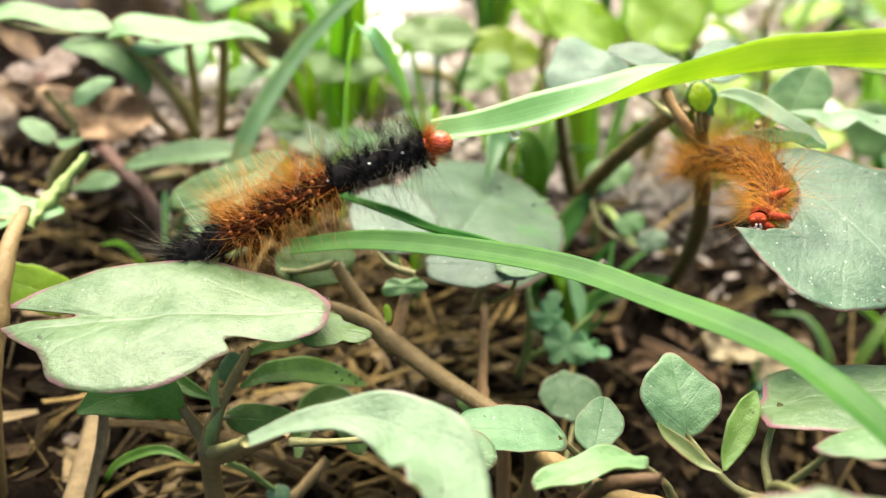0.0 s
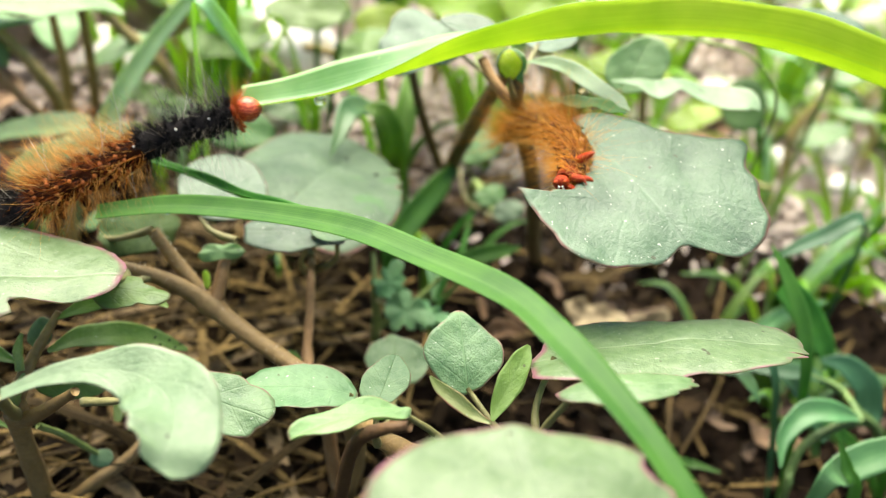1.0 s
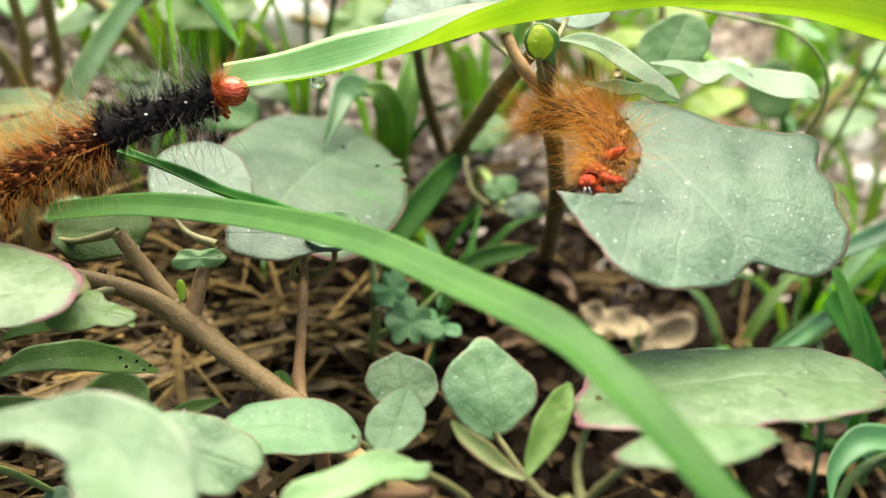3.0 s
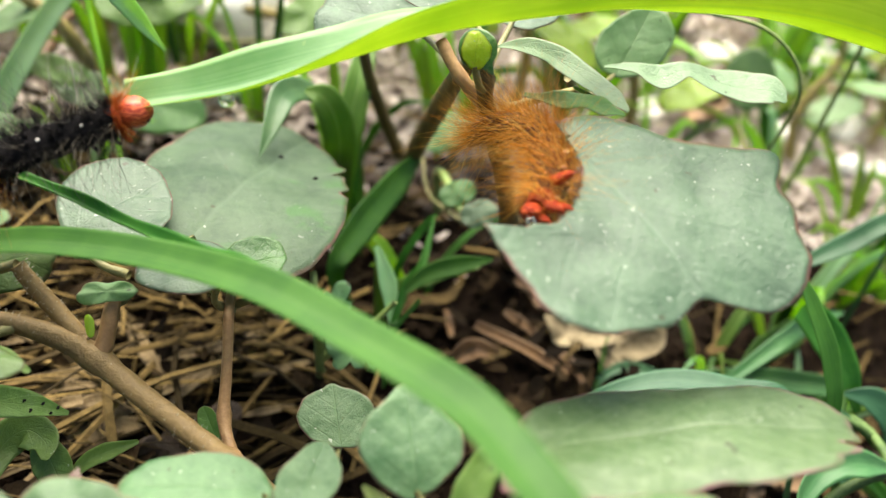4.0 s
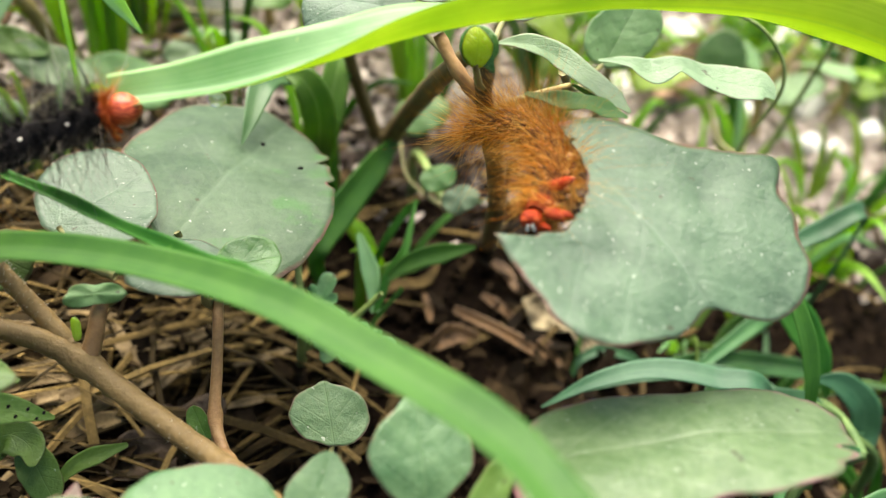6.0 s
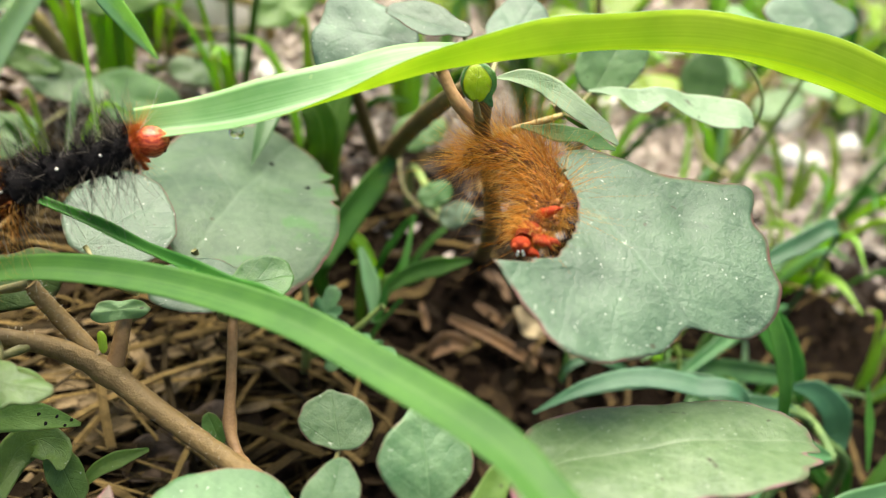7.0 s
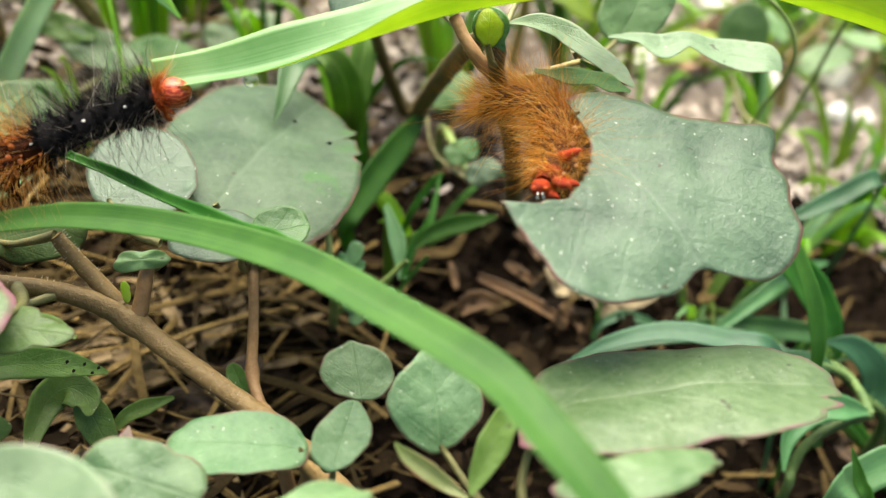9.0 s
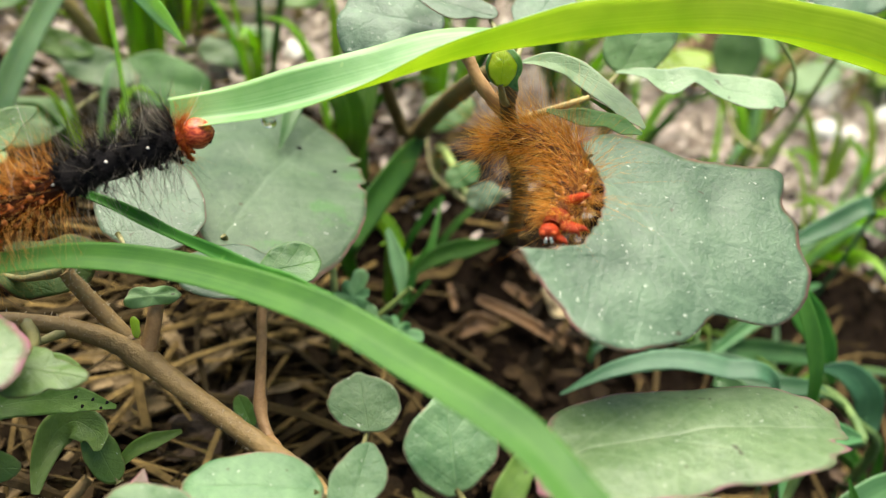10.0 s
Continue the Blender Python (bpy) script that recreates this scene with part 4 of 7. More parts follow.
tube("runner", [(-0.0080, 0.1048, 0.0040), (-0.0126, 0.1008, 0.0000), (-0.0168, 0.0987, -0.0024), (-0.0215, 0.0979, -0.0068)], [0.0008, 0.0010, 0.0011, 0.0012], STEM, weed_fore, n=20, rough=0.03)
for x, y, z in [(-0.0067, 0.1025, 0.0233), (-0.0047, 0.1026, 0.0227), (-0.0031, 0.1027, 0.0220), (-0.0058, 0.1016, 0.0226), (-0.0037, 0.1019, 0.0219)]:
    lump("dark_speck", (x, y, z), (0.00022, 0.00034, 0.00010), BLACK_SKIN, weed_fore, int(x * 90000), 0.6, 1)
ribbon("torn_leaf", [(-0.0118, 0.0962, 0.0120), (-0.0117, 0.0997, 0.0133), (-0.0107, 0.1034, 0.0151), (-0.0081, 0.1042, 0.0168), (-0.0049, 0.1015, 0.0175), (-0.0041, 0.0987, 0.0174)], [0.0010, 0.0028, 0.0046, 0.0050, 0.0040, 0.0010], [(0.2, -0.7, 0.7)], FRESH, weed_fore, "torn lobed green leaf", fold=0.12, n=26, ripple=0.06)
leaf(weed_fore, (-0.0042, 0.1005, 0.0146), (0.4, -0.6, -0.5), (0.1, -0.75, 0.6), [3.0, 0.2, 0, 0.9, 0, 0.1, 0, 0.2, 0], FRESH, cup=0.0004, stalk=(-0.0020, 0.0985, 0.0109))
ribbon("leaf", [(-0.0022, 0.0999, 0.0127), (-0.0002, 0.1010, 0.0146), (0.0024, 0.1015, 0.0159), (0.0060, 0.1018, 0.0173)], [0.0010, 0.0020, 0.0024, 0.0006], [(0, -0.7, 0.7)], FRESH, weed_fore, fold=0.2, n=20)
ribbon("leaf", [(0.0030, 0.0838, 0.0268), (0.0042, 0.0848, 0.0282), (0.0047, 0.0860, 0.0296)], [0.0036, 0.0024, 0.0002], [(0.2, -0.9, 0.3)], PINK, weed_fore, "small upright pink leaf tip", fold=0.1, n=12)
leaf(weed_fore, (0.0072, 0.0768, 0.0325), (0.93, -0.35, 0.05), (0.0, -0.35, 0.93), [4.6, 0.3, 0, 0.4, 0.2, 0.1, 0, -0.2, 0.1], SHOOT, stretch=1.35, arch=-0.0006, cup=-0.0004, wave=0.0004, notches=((60, 0.1, 7), (-20, 0.06, 9)), stalk=(-0.0110, 0.0825, 0.0270), nt=80)
leaf(weed_main, (0.0140, 0.1066, 0.0156), (-0.5, 0.3, 0.8), (-0.3, -0.8, 0.5), [1.9, 0.1, 0, 0.5, 0, 0, 0, 0.1, 0], FRESH, fold=0.0004, stalk=(0.0195, 0.100, 0.008), stalk_r=0.0004)
ribbon("torn_edge", [(0.0262, 0.0883, 0.0510), (0.0289, 0.0862, 0.0514), (0.0332, 0.0813, 0.0518), (0.0375, 0.0766, 0.0526), (0.0411, 0.0721, 0.0531), (0.0424, 0.0696, 0.0533)], [0.0003, 0.0009, 0.0011, 0.0012, 0.0009, 0.0003], [(0.45, -0.30, 0.84)], BLADE_DARK, blade_low, "thin yellow-green strip split from the blade", fold=0.1, n=30)

# ---- plant with the orange caterpillar ----
weed_right = thing("leafy_weed", (0.0685, 0.1775, -0.0006), "weed with waxy blue-green leaves, one of them being eaten", "weed")
tube("stem", [(0.0470, 0.1212, 0.0630), (0.0474, 0.121, 0.0577), (0.0494, 0.1223, 0.0522), (0.0544, 0.1300, 0.0377), (0.0600, 0.148, 0.018), (0.0685, 0.1775, -0.004)], [0.0009, 0.0011, 0.0013, 0.0014, 0.0015, 0.0016], OLIVE_BARK, weed_right, n=40, knots=((0.12, 0.3),))
tube("side_branch", [(0.0417, 0.125, 0.0631), (0.0443, 0.1225, 0.0594), (0.0474, 0.1216, 0.0566)], [0.0008, 0.0009, 0.001], STEM_RED, weed_right, n=14)
tube("side_branch", [(0.0600, 0.1262, 0.0572), (0.055, 0.1235, 0.0568), (0.0488, 0.1222, 0.0550)], [0.0004, 0.0005, 0.0007], STEM_OLIVE, weed_right, n=14)
leaf(weed_right, (0.0630, 0.0948, 0.0535), (0.49, -0.78, -0.39), (0.05, -0.42, 0.91), [15.5, -4.7, 0, -1.5, 2.8, -0.9, -0.9, -0.2, 0.8, -0.1, 0.2, -0.7, -0.6], label="big waxy grey-green leaf with a bitten edge", arch=-0.0012, cup=0.0005, wave=0.0004, k=3, notches=((60, -0.05, 7), (86, 0.10, 9), (99, -0.08, 6), (24, -0.02, 8)), bites=((-16.6, -9.4, 9.3), (-9.6, -9.0, 2.7), (-8.8, -12.3, 1.3), (-9.9, -5.8, 1.5)), stalk=(0.0500, 0.1222, 0.0530), stalk_r=0.0008, nt=240, nr=14)
# The sky's sheen on this leaf is put into its paler colour.
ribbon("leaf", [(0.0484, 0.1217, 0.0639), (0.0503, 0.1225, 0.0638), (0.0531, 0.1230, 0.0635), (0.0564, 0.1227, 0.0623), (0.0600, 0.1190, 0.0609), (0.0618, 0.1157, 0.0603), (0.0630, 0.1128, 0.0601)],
       [0.0004, 0.0014, 0.0030, 0.0037, 0.0036, 0.0030, 0.0006], [(0.1, -0.55, 0.83)], PALE_LIT, weed_right, "narrow pale leaf folded along its middle", fold=0.12, n=40, nv=10, ripple=0.03)
# Shade on the lower half is put into its deep green colour.
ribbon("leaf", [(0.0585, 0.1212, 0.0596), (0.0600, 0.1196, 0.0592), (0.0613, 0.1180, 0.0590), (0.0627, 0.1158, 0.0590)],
       [0.0004, 0.0014, 0.0014, 0.0004], [(0.3, 0.5, 0.6)], DEEP, weed_right, "lower half of the folded leaf, its shade painted deep green", fold=0.1, n=24)
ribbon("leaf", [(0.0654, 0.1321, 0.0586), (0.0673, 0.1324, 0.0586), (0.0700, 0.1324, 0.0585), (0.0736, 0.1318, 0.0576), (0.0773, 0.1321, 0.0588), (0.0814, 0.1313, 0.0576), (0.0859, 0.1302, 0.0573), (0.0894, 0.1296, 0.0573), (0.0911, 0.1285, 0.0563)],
       [0.0004, 0.0009, 0.0022, 0.0052, 0.0028, 0.0050, 0.0068, 0.0058, 0.0006], [(0, -0.35, 0.93)], PALE_LIT, weed_right, "pale wavy leaf with a rounded bite in its edge", fold=0.06, th=0.0003, n=64, nv=14, ripple=0.02)
leaf(weed_right, (0.0744, 0.1478, 0.0573), (0.45, 0.47, 0.76), (0, -0.85, 0.53), [5.8, -0.1, -0.2, 0.6, -0.9, 0.1, 0, -0.1, -0.1], MEADOW, fold=0.0006, stalk=(0.060, 0.130, 0.0575))
leaf(weed_right, (0.0343, 0.142, 0.0605), (-0.98, 0.18, 0.12), (0, -0.53, 0.85), [7.3, 1.5, -0.2, 0.5, 0.5, -1.0, -0.1, -0.4, 0.1], cup=-0.0006, wave=0.0004, stalk=(0.0440, 0.1235, 0.0595))
leaf(weed_right, (0.0419, 0.1394, 0.0641), (-0.95, 0.31, 0.1), (0, -0.32, 0.95), [3.4, 0.1, -0.2, 0, 0, -0.1, -0.2, 0.3, 0.1], fold=0.0006, stalk=(0.0470, 0.1225, 0.0600), stretch=1.75)
leaf(weed_right, (0.0560, 0.1420, 0.0640), (0.5, 0.8, 0.1), (0, -0.35, 0.93), [5.5, 0.1, 0, 1.2, 0, 0, 0.2, 0.2, 0], cup=-0.0004, stalk=(0.0474, 0.1225, 0.0595))
ribbon("leaf", [(0.0512, 0.1163, 0.0601), (0.0542, 0.1146, 0.0603), (0.0574, 0.1131, 0.0608), (0.0599, 0.1116, 0.0607), (0.0619, 0.1105, 0.0605)], [0.0006, 0.0022, 0.0028, 0.0022, 0.0005], [(0.1, -0.5, 0.85)], DEEP, weed_right, "thin torn green leaf remnant", fold=0.1, n=30, nv=8, ripple=0.12)
leaf(weed_right, (0.0452, 0.1187, 0.0645), (0.05, 0.45, 0.88), (-0.15, -0.80, 0.58), [1.95, 0, 0, 0.15, 0.05, 0, 0.05, 0.05, 0.05], BUD, "glossy yellow-green curled young leaf", stretch=1.1, cup=-0.0007, arch=-0.0006, fold=-0.0002, stalk=(0.0474, 0.121, 0.0585), name="bud_leaf", th=0.0002)
leaf(weed_right, (0.0456, 0.1198, 0.0640), (0.05, 0.45, 0.88), (-0.05, -0.80, 0.58), [2.45, 0, 0, 0.1, 0, 0, 0, 0.0, 0], WET, notches=((215, -0.45, 9),), cup=0.0005, stalk=(0.0474, 0.121, 0.0585), name="bud_leaf")


# ---- caterpillars ----
def caterpillar(root, spine, radii, n_seg, skins, tufts, seed, per_tuft=13, ring=9, knob=None):
    """Segments along a spine from tail to head, each with knobs that carry bristles. Returns (segments, anchor points)."""
    rnd = random.Random(seed)
    fine = 9
    C = spline(spine, n_seg * fine + 1)
    T, S, U = frames(C)
    R = np.interp(np.linspace(0, 1, len(C)), np.linspace(0, 1, len(radii)), radii)
    sides = 20
    segs = []
    for s in range(n_seg):
        verts, faces = [], []
        for i in range(fine + 1):
            q = s * fine + i
            f = i / fine
            bulge = 0.94 + 0.10 * math.sin(math.pi * f) ** 0.6
            for j in range(sides):
                a = 2 * math.pi * j / sides
                r = R[q] * bulge * (1 + 0.07 * noise.noise((C[q][0] * 900 + 3 * math.cos(a), C[q][1] * 900, 3 * math.sin(a) + seed)))
                verts.append(C[q] + r * (math.cos(a) * S[q] + 0.93 * math.sin(a) * U[q]))
        for i in range(fine):
            for j in range(sides):
                k = (j + 1) % sides
                faces.append((i * sides + j, i * sides + k, (i + 1) * sides + k, (i + 1) * sides + j))
        faces.append(tuple(range(sides)))
        faces.append(tuple(range(fine * sides, (fine + 1) * sides))[::-1])
        # knobs under the bristles
        roots = []
        mid = s * fine + fine // 2
        kn = tufts(s / (n_seg - 1))
        for at_f in (0.28, 0.74):
            row = s * fine + int(fine * at_f)
            for j in range(ring):
                mid = min(len(C) - 1, max(0, row + rnd.randint(-2, 2)))
                a = math.radians(-35 + 250 * (j + (0.5 if at_f > 0.5 else 0.0)) / (ring - 0.5))
                out = math.cos(a) * vec(S[mid]) + math.sin(a) * vec(U[mid])
                base = vec(C[mid]) + out * R[mid] * 0.98
                o = len(verts)
                kr = R[mid] * (0.15 if at_f < 0.5 and (j >= ring - 4 or not kn.get("coat")) else 0.07) * kn.get("knob", 1.0)
                t_, b_ = vec(T[mid]), vec(T[mid]).cross(out)
                for rr, hh in ((1.0, -0.2), (0.9, 0.8), (0.4, 1.3)):
                    for k in range(7):
                        w = 2 * math.pi * k / 7
                        verts.append(base + (t_ * math.cos(w) + b_ * math.sin(w)) * kr * rr + out * kr * hh)
                for y in range(2):
                    for k in range(7):
                        k2 = (k + 1) % 7
                        faces.append((o + y * 7 + k, o + y * 7 + k2, o + y * 7 + 7 + k2, o + y * 7 + 7 + k))
                faces.append(tuple(o + 14 + k for k in range(7)))
                for _ in range(kn.get("per", per_tuft)):
                    way = out + vec((rnd.gauss(0, 1), rnd.gauss(0, 1), rnd.gauss(0, 1))) * kn["spread"] + t_ * kn.get("lean", 0.0) + vec(kn.get("sweep", (0, 0, 0)))
                    roots.append((base + out * kr * 0.5, way, kn["length"] * rnd.uniform(0.45, 1.1)))
        mid = s * fine + fine // 2
        me = mesh_of("segment", verts, faces, skins(s / (n_seg - 1)))
        if knob:
            me.materials.append(knob(s / (n_seg - 1)))
            me.polygons.foreach_set("material_index", [1 if min(f) >= (fine + 1) * sides else 0 for f in faces])
        seg = part("segment", me, root)
        hairs("bristles", roots, kn["mat"], seg, seed=seed + s, thick=kn.get("thick", 0.000032))
        if "long" in kn:
            lr = []
            for _ in range(kn["n_long"]):
                a = math.radians(rnd.gauss(128, 38)) if _ >= kn.get("under", 12) else math.radians(rnd.uniform(-75, 15))
                out = math.cos(a) * vec(S[mid]) + math.sin(a) * vec(U[mid])
                q = s * fine + rnd.randrange(fine + 1)
                lr.append((vec(C[q]) + out * R[q] * 0.9, out + vec((rnd.gauss(0, 0.30), rnd.gauss(0, 0.30), rnd.gauss(0, 0.25))) + vec(T[mid]) * kn.get("back", 0.0) + vec(kn.get("sweep", (0, 0, 0))), kn["long"] * rnd.uniform(0.35, 1.25)))
            hairs("long_hairs", lr, kn["long_mat"], seg, seed=seed + 50 + s, thick=kn.get("long_thick", 0.000048), droop=0.12)
        segs.append(seg)
    return segs, C, T, S, U, R


def head_of(root, at, ahead, up, r, seed, spots=True):
    """A glossy split head capsule with eyes, jaws and short feelers."""
    A, Z = vec(ahead).normalized(), vec(up)
    Z = (Z - A * Z.dot(A)).normalized()
    Y = Z.cross(A)
    M = Matrix((A, Y, Z)).transposed()
    bm = bmesh.new()
    bmesh.ops.create_uvsphere(bm, u_segments=24, v_segments=14, radius=1.0)
    for v in bm.verts:
        x, y, z = v.co
        groove = 0.10 * math.exp(-((y / 0.12) ** 2)) * max(0.0, 0.3 + x)
        face = (1.0 - 0.28 * max(0.0, x) ** 2) if not spots else 1.0
        v.co = vec((x * (0.85 if spots else 1.12) * r * (1 - groove), y * face * r, z * 1.02 * face * r * (1 - groove)))
    bmesh.ops.transform(bm, matrix=Matrix.Translation(at) @ M.to_4x4(), verts=bm.verts)
    me = bpy.data.meshes.new("head")
    bm.to_mesh(me)
    bm.free()
    me.polygons.foreach_set("use_smooth", [True] * len(me.polygons))
    me.materials.append(HEAD_RED if spots else HEAD_STREAK)
    head = part("head", me, root, "glossy red-orange head")
    at = vec(at)
    for s in (-1, 1):
        if not spots:
            lump("eye_patch", at + A * r * 0.62 + Y * s * r * 0.42 - Z * r * 0.42, (r * 0.13, r * 0.13, r * 0.13), BLACK_SKIN, head, seed + s)
        lump("jaw", at + A * r * (0.95 if spots else 0.72) + Y * s * r * 0.3 - Z * r * (0.1 if spots else 0.45), (r * 0.16, r * 0.2, r * 0.2), PALE_SPOT if spots else DARK_MOUTH, head, seed + 5 + s)
        if spots:
            lump("cheek", at + A * r * 0.85 + Y * s * r * 0.22 + Z * r * 0.28, (r * 0.13, r * 0.17, r * 0.17), PALE_SPOT, head, seed + 13 + s)
            lump("face_knob", at + A * r * 0.55 + Y * s * r * 0.55 + Z * r * 0.75, (r * 0.3, r * 0.3, r * 0.3), COLLAR, head, seed + 9 + s)
            tube("feeler", [at + A * r * 0.75 + Y * s * r * 0.45 - Z * r * 0.5, at + A * r * 1.05 + Y * s * r * 0.55 - Z * r * 0.7], [r * 0.08, r * 0.03], HEAD_RED, head, sides=6, n=5)
    return head


def leg_of(root, a, b, c, r, material, label=""):
    return tube("leg", [a, b, c], [r * 0.85, r, r * 0.85, r * 0.8, r * 0.35, r * 0.1], material, root, label, sides=9, n=14, rough=0.06)


# black and rust caterpillar, tail to head
cat_black = thing("caterpillar", (0.0, 0.11, 0.046), "hairy black and rust-orange caterpillar eating the grass blade", "caterpillar")
B_SPINE = [(-0.0300, 0.1024, 0.0405), (-0.0275, 0.1033, 0.0417), (-0.0223, 0.1051, 0.0440), (-0.0193, 0.1062, 0.0454), (-0.0152, 0.1080, 0.0473), (-0.0109, 0.1095, 0.0495), (-0.0059, 0.1110, 0.0520), (-0.0003, 0.1119, 0.0541), (0.0041, 0.1124, 0.0557), (0.0056, 0.1125, 0.0562)]


def b_tufts(f):
    if f < 0.22:
        return dict(spread=0.45, length=0.0026, mat=HAIR_BLACK, per=14, lean=-1.0, thick=0.000034, long=0.0092, n_long=60, long_mat=HAIR_GREY, back=-1.0, long_thick=0.000022)
    if f < 0.59:
        return dict(spread=0.34, length=0.0032, mat=HAIR_RUST, per=14, lean=-1.3, thick=0.000034, long=0.0080, n_long=260, long_mat=HAIR_GOLD, back=-0.25, long_thick=0.000020, under=70)
    if f < 0.94:
        return dict(spread=0.50, length=0.0021, mat=HAIR_BLACK, per=20, lean=-0.2, thick=0.000034, long=0.0082, n_long=130, long_mat=HAIR_GREY, back=-0.1, long_thick=0.000026, under=42)
    return dict(spread=0.55, length=0.0021, knob=0.3, mat=HAIR_COLLAR, per=22, lean=0.9, thick=0.000022, long=0.0042, n_long=110, long_mat=HAIR_GOLD, long_thick=0.000014, back=0.5)


def b_skin(f):
    return BLACK_SKIN if f < 0.22 or 0.59 < f < 0.94 else RUST_SKIN if f < 0.7 else COLLAR


b_segs, bC, bT, bS, bU, bR = caterpillar(cat_black, B_SPINE, [0.0012, 0.0019, 0.0022, 0.0023, 0.0023, 0.0023, 0.0021, 0.0020, 0.0019, 0.0018], 13, b_skin, b_tufts, 11, per_tuft=10, ring=11, knob=lambda f: BLACK_SKIN if f < 0.22 or 0.59 < f < 0.94 else BACK_KNOB)
head_of(cat_black, (0.0067, 0.1126, 0.0569), bT[-1] + np.array([0, -0.1, -0.1]), (0, 0, 1), 0.0018, 3, spots=False)
for s in (0.30, 0.40, 0.50, 0.60):
    i = int(s * (len(bC) - 1))
    for w in (-1, 1):
        a = bC[i] - 0.0018 * bU[i] + w * 0.0012 * bS[i]
        leg_of(cat_black, a, a - 0.0010 * bU[i] + w * 0.0003 * bS[i], a - 0.0022 * bU[i], 0.0008, RUST_SKIN, "stubby rust proleg")
for s in (0.82, 0.88, 0.94):
    i = int(s * (len(bC) - 1))
    for w in (-1, 1):
        a = bC[i] - 0.0015 * bU[i] + w * 0.0009 * bS[i]
        leg_of(cat_black, a, a - 0.0008 * bU[i] + 0.0005 * bT[i], a - 0.0010 * bU[i] + 0.0007 * bT[i], 0.00030, COLLAR if s > 0.9 else BLACK_SKIN, "short red leg" if s > 0.9 else "short black leg")
for i, w in ((70, 0.4), (84, 0.2), (96, -0.3)):
    out = vec((0, -0.8, 0.6)) + vec(bT[i]) * w * 0.3
    lump("pale_fleck", vec(bC[i]) + out.normalized() * bR[i] * 1.04, (0.00022, 0.00022, 0.00016), PALE_SPOT, cat_black, i, sub=1)

# a few very long pale hairs
for k, way, L in ((4, (-0.3, -0.2, 1.0), 0.0105), (6, (0.1, -0.3, 1.0), 0.0110), (7, (-0.15, 0.1, 1.0), 0.0105), (9, (0.25, -0.1, 1.0), 0.0095), (10, (0.0, 0.1, 1.0), 0.0110), (11, (0.55, 0.0, 0.9), 0.0080), (7, (0.25, -0.5, -0.9), 0.0080), (5, (-0.2, -0.6, -0.8), 0.0070), (2, (-0.6, -0.2, 0.8), 0.0100)):
    hairs("pale_hairs", [(vec(bC[k * 9 + 4]) + vec(way).normalized() * 0.002, way, L), (vec(bC[k * 9 + 2]) + vec(way).normalized() * 0.002, vec(way) + vec((0.25, 0.1, 0.1)), L * 0.8)], HAIR_WHITE, b_segs[k], seed=k, thick=0.00003, droop=0.1)

# tan caterpillar, curled over the bitten edge
cat_tan = thing("caterpillar", (0.047, 0.105, 0.056), "furry tan-orange caterpillar with red legs curled over a bitten leaf edge", "caterpillar")
O_SPINE = [(0.0467, 0.1230, 0.0503), (0.0473, 0.1212, 0.0525), (0.0490, 0.1185, 0.0546), (0.0511, 0.1156, 0.0559), (0.0527, 0.1126, 0.0562), (0.0534, 0.1091, 0.0559), (0.0530, 0.1054, 0.0551), (0.0517, 0.1019, 0.0545), (0.0500, 0.0993, 0.0541)]


def o_tufts(f):
    if f > 0.9:
        return dict(spread=0.5, length=0.0034, mat=HAIR_TAN, per=12, lean=0.9, thick=0.000023, coat=True, long=0.0075, n_long=40, long_mat=HAIR_GOLD, long_thick=0.000016, sweep=(-0.5, 0, 0.0))
    return dict(spread=0.55, length=0.0050, mat=HAIR_TAN, per=8, lean=-0.3 + 0.4 * f, thick=0.000026, coat=True, long=0.0090, n_long=60 if f < 0.4 else 95, long_thick=0.000020, long_mat=HAIR_GOLD, sweep=(-0.45 - 0.4 * f, -0.1, -0.1))


o_segs = caterpillar(cat_tan, O_SPINE, [0.0007, 0.0015, 0.0020, 0.0023, 0.0024, 0.0025, 0.0023, 0.0019, 0.0013], 12, lambda f: COLLAR if f > 0.95 else TAN_SKIN, o_tufts, 29, per_tuft=12, ring=10, knob=lambda f: KNOB)[0]
tan_front = [head_of(cat_tan, (0.0494, 0.0985, 0.0541), (-0.15, -0.85, -0.45), (-0.3, -0.3, 0.8), 0.00118, 7)]
# plump hooked legs that grip the bitten edge
for a, b, c, d in (((0.0519, 0.1018, 0.0560), (0.0530, 0.1012, 0.0571), (0.0536, 0.1008, 0.0577), (0.0541, 0.1009, 0.0578)),
                   ((0.0512, 0.0994, 0.0545), (0.0525, 0.0986, 0.0547), (0.0533, 0.0982, 0.0549), (0.0540, 0.0981, 0.0544)),
                   ((0.0500, 0.0986, 0.0536), (0.0506, 0.0977, 0.0537), (0.0510, 0.0972, 0.0538), (0.0515, 0.0968, 0.0531)),
                   ((0.0508, 0.0985, 0.0550), (0.0516, 0.0978, 0.0551), (0.0521, 0.0974, 0.0551), (0.0526, 0.0971, 0.0546))):
    tan_front.append(tube("leg", [a, b, c, d], [0.00066, 0.00064, 0.00054, 0.00036, 0.00014, 0.00003], HEAD_RED, cat_tan, "plump hooked red leg", sides=12, n=18, rough=0.05))


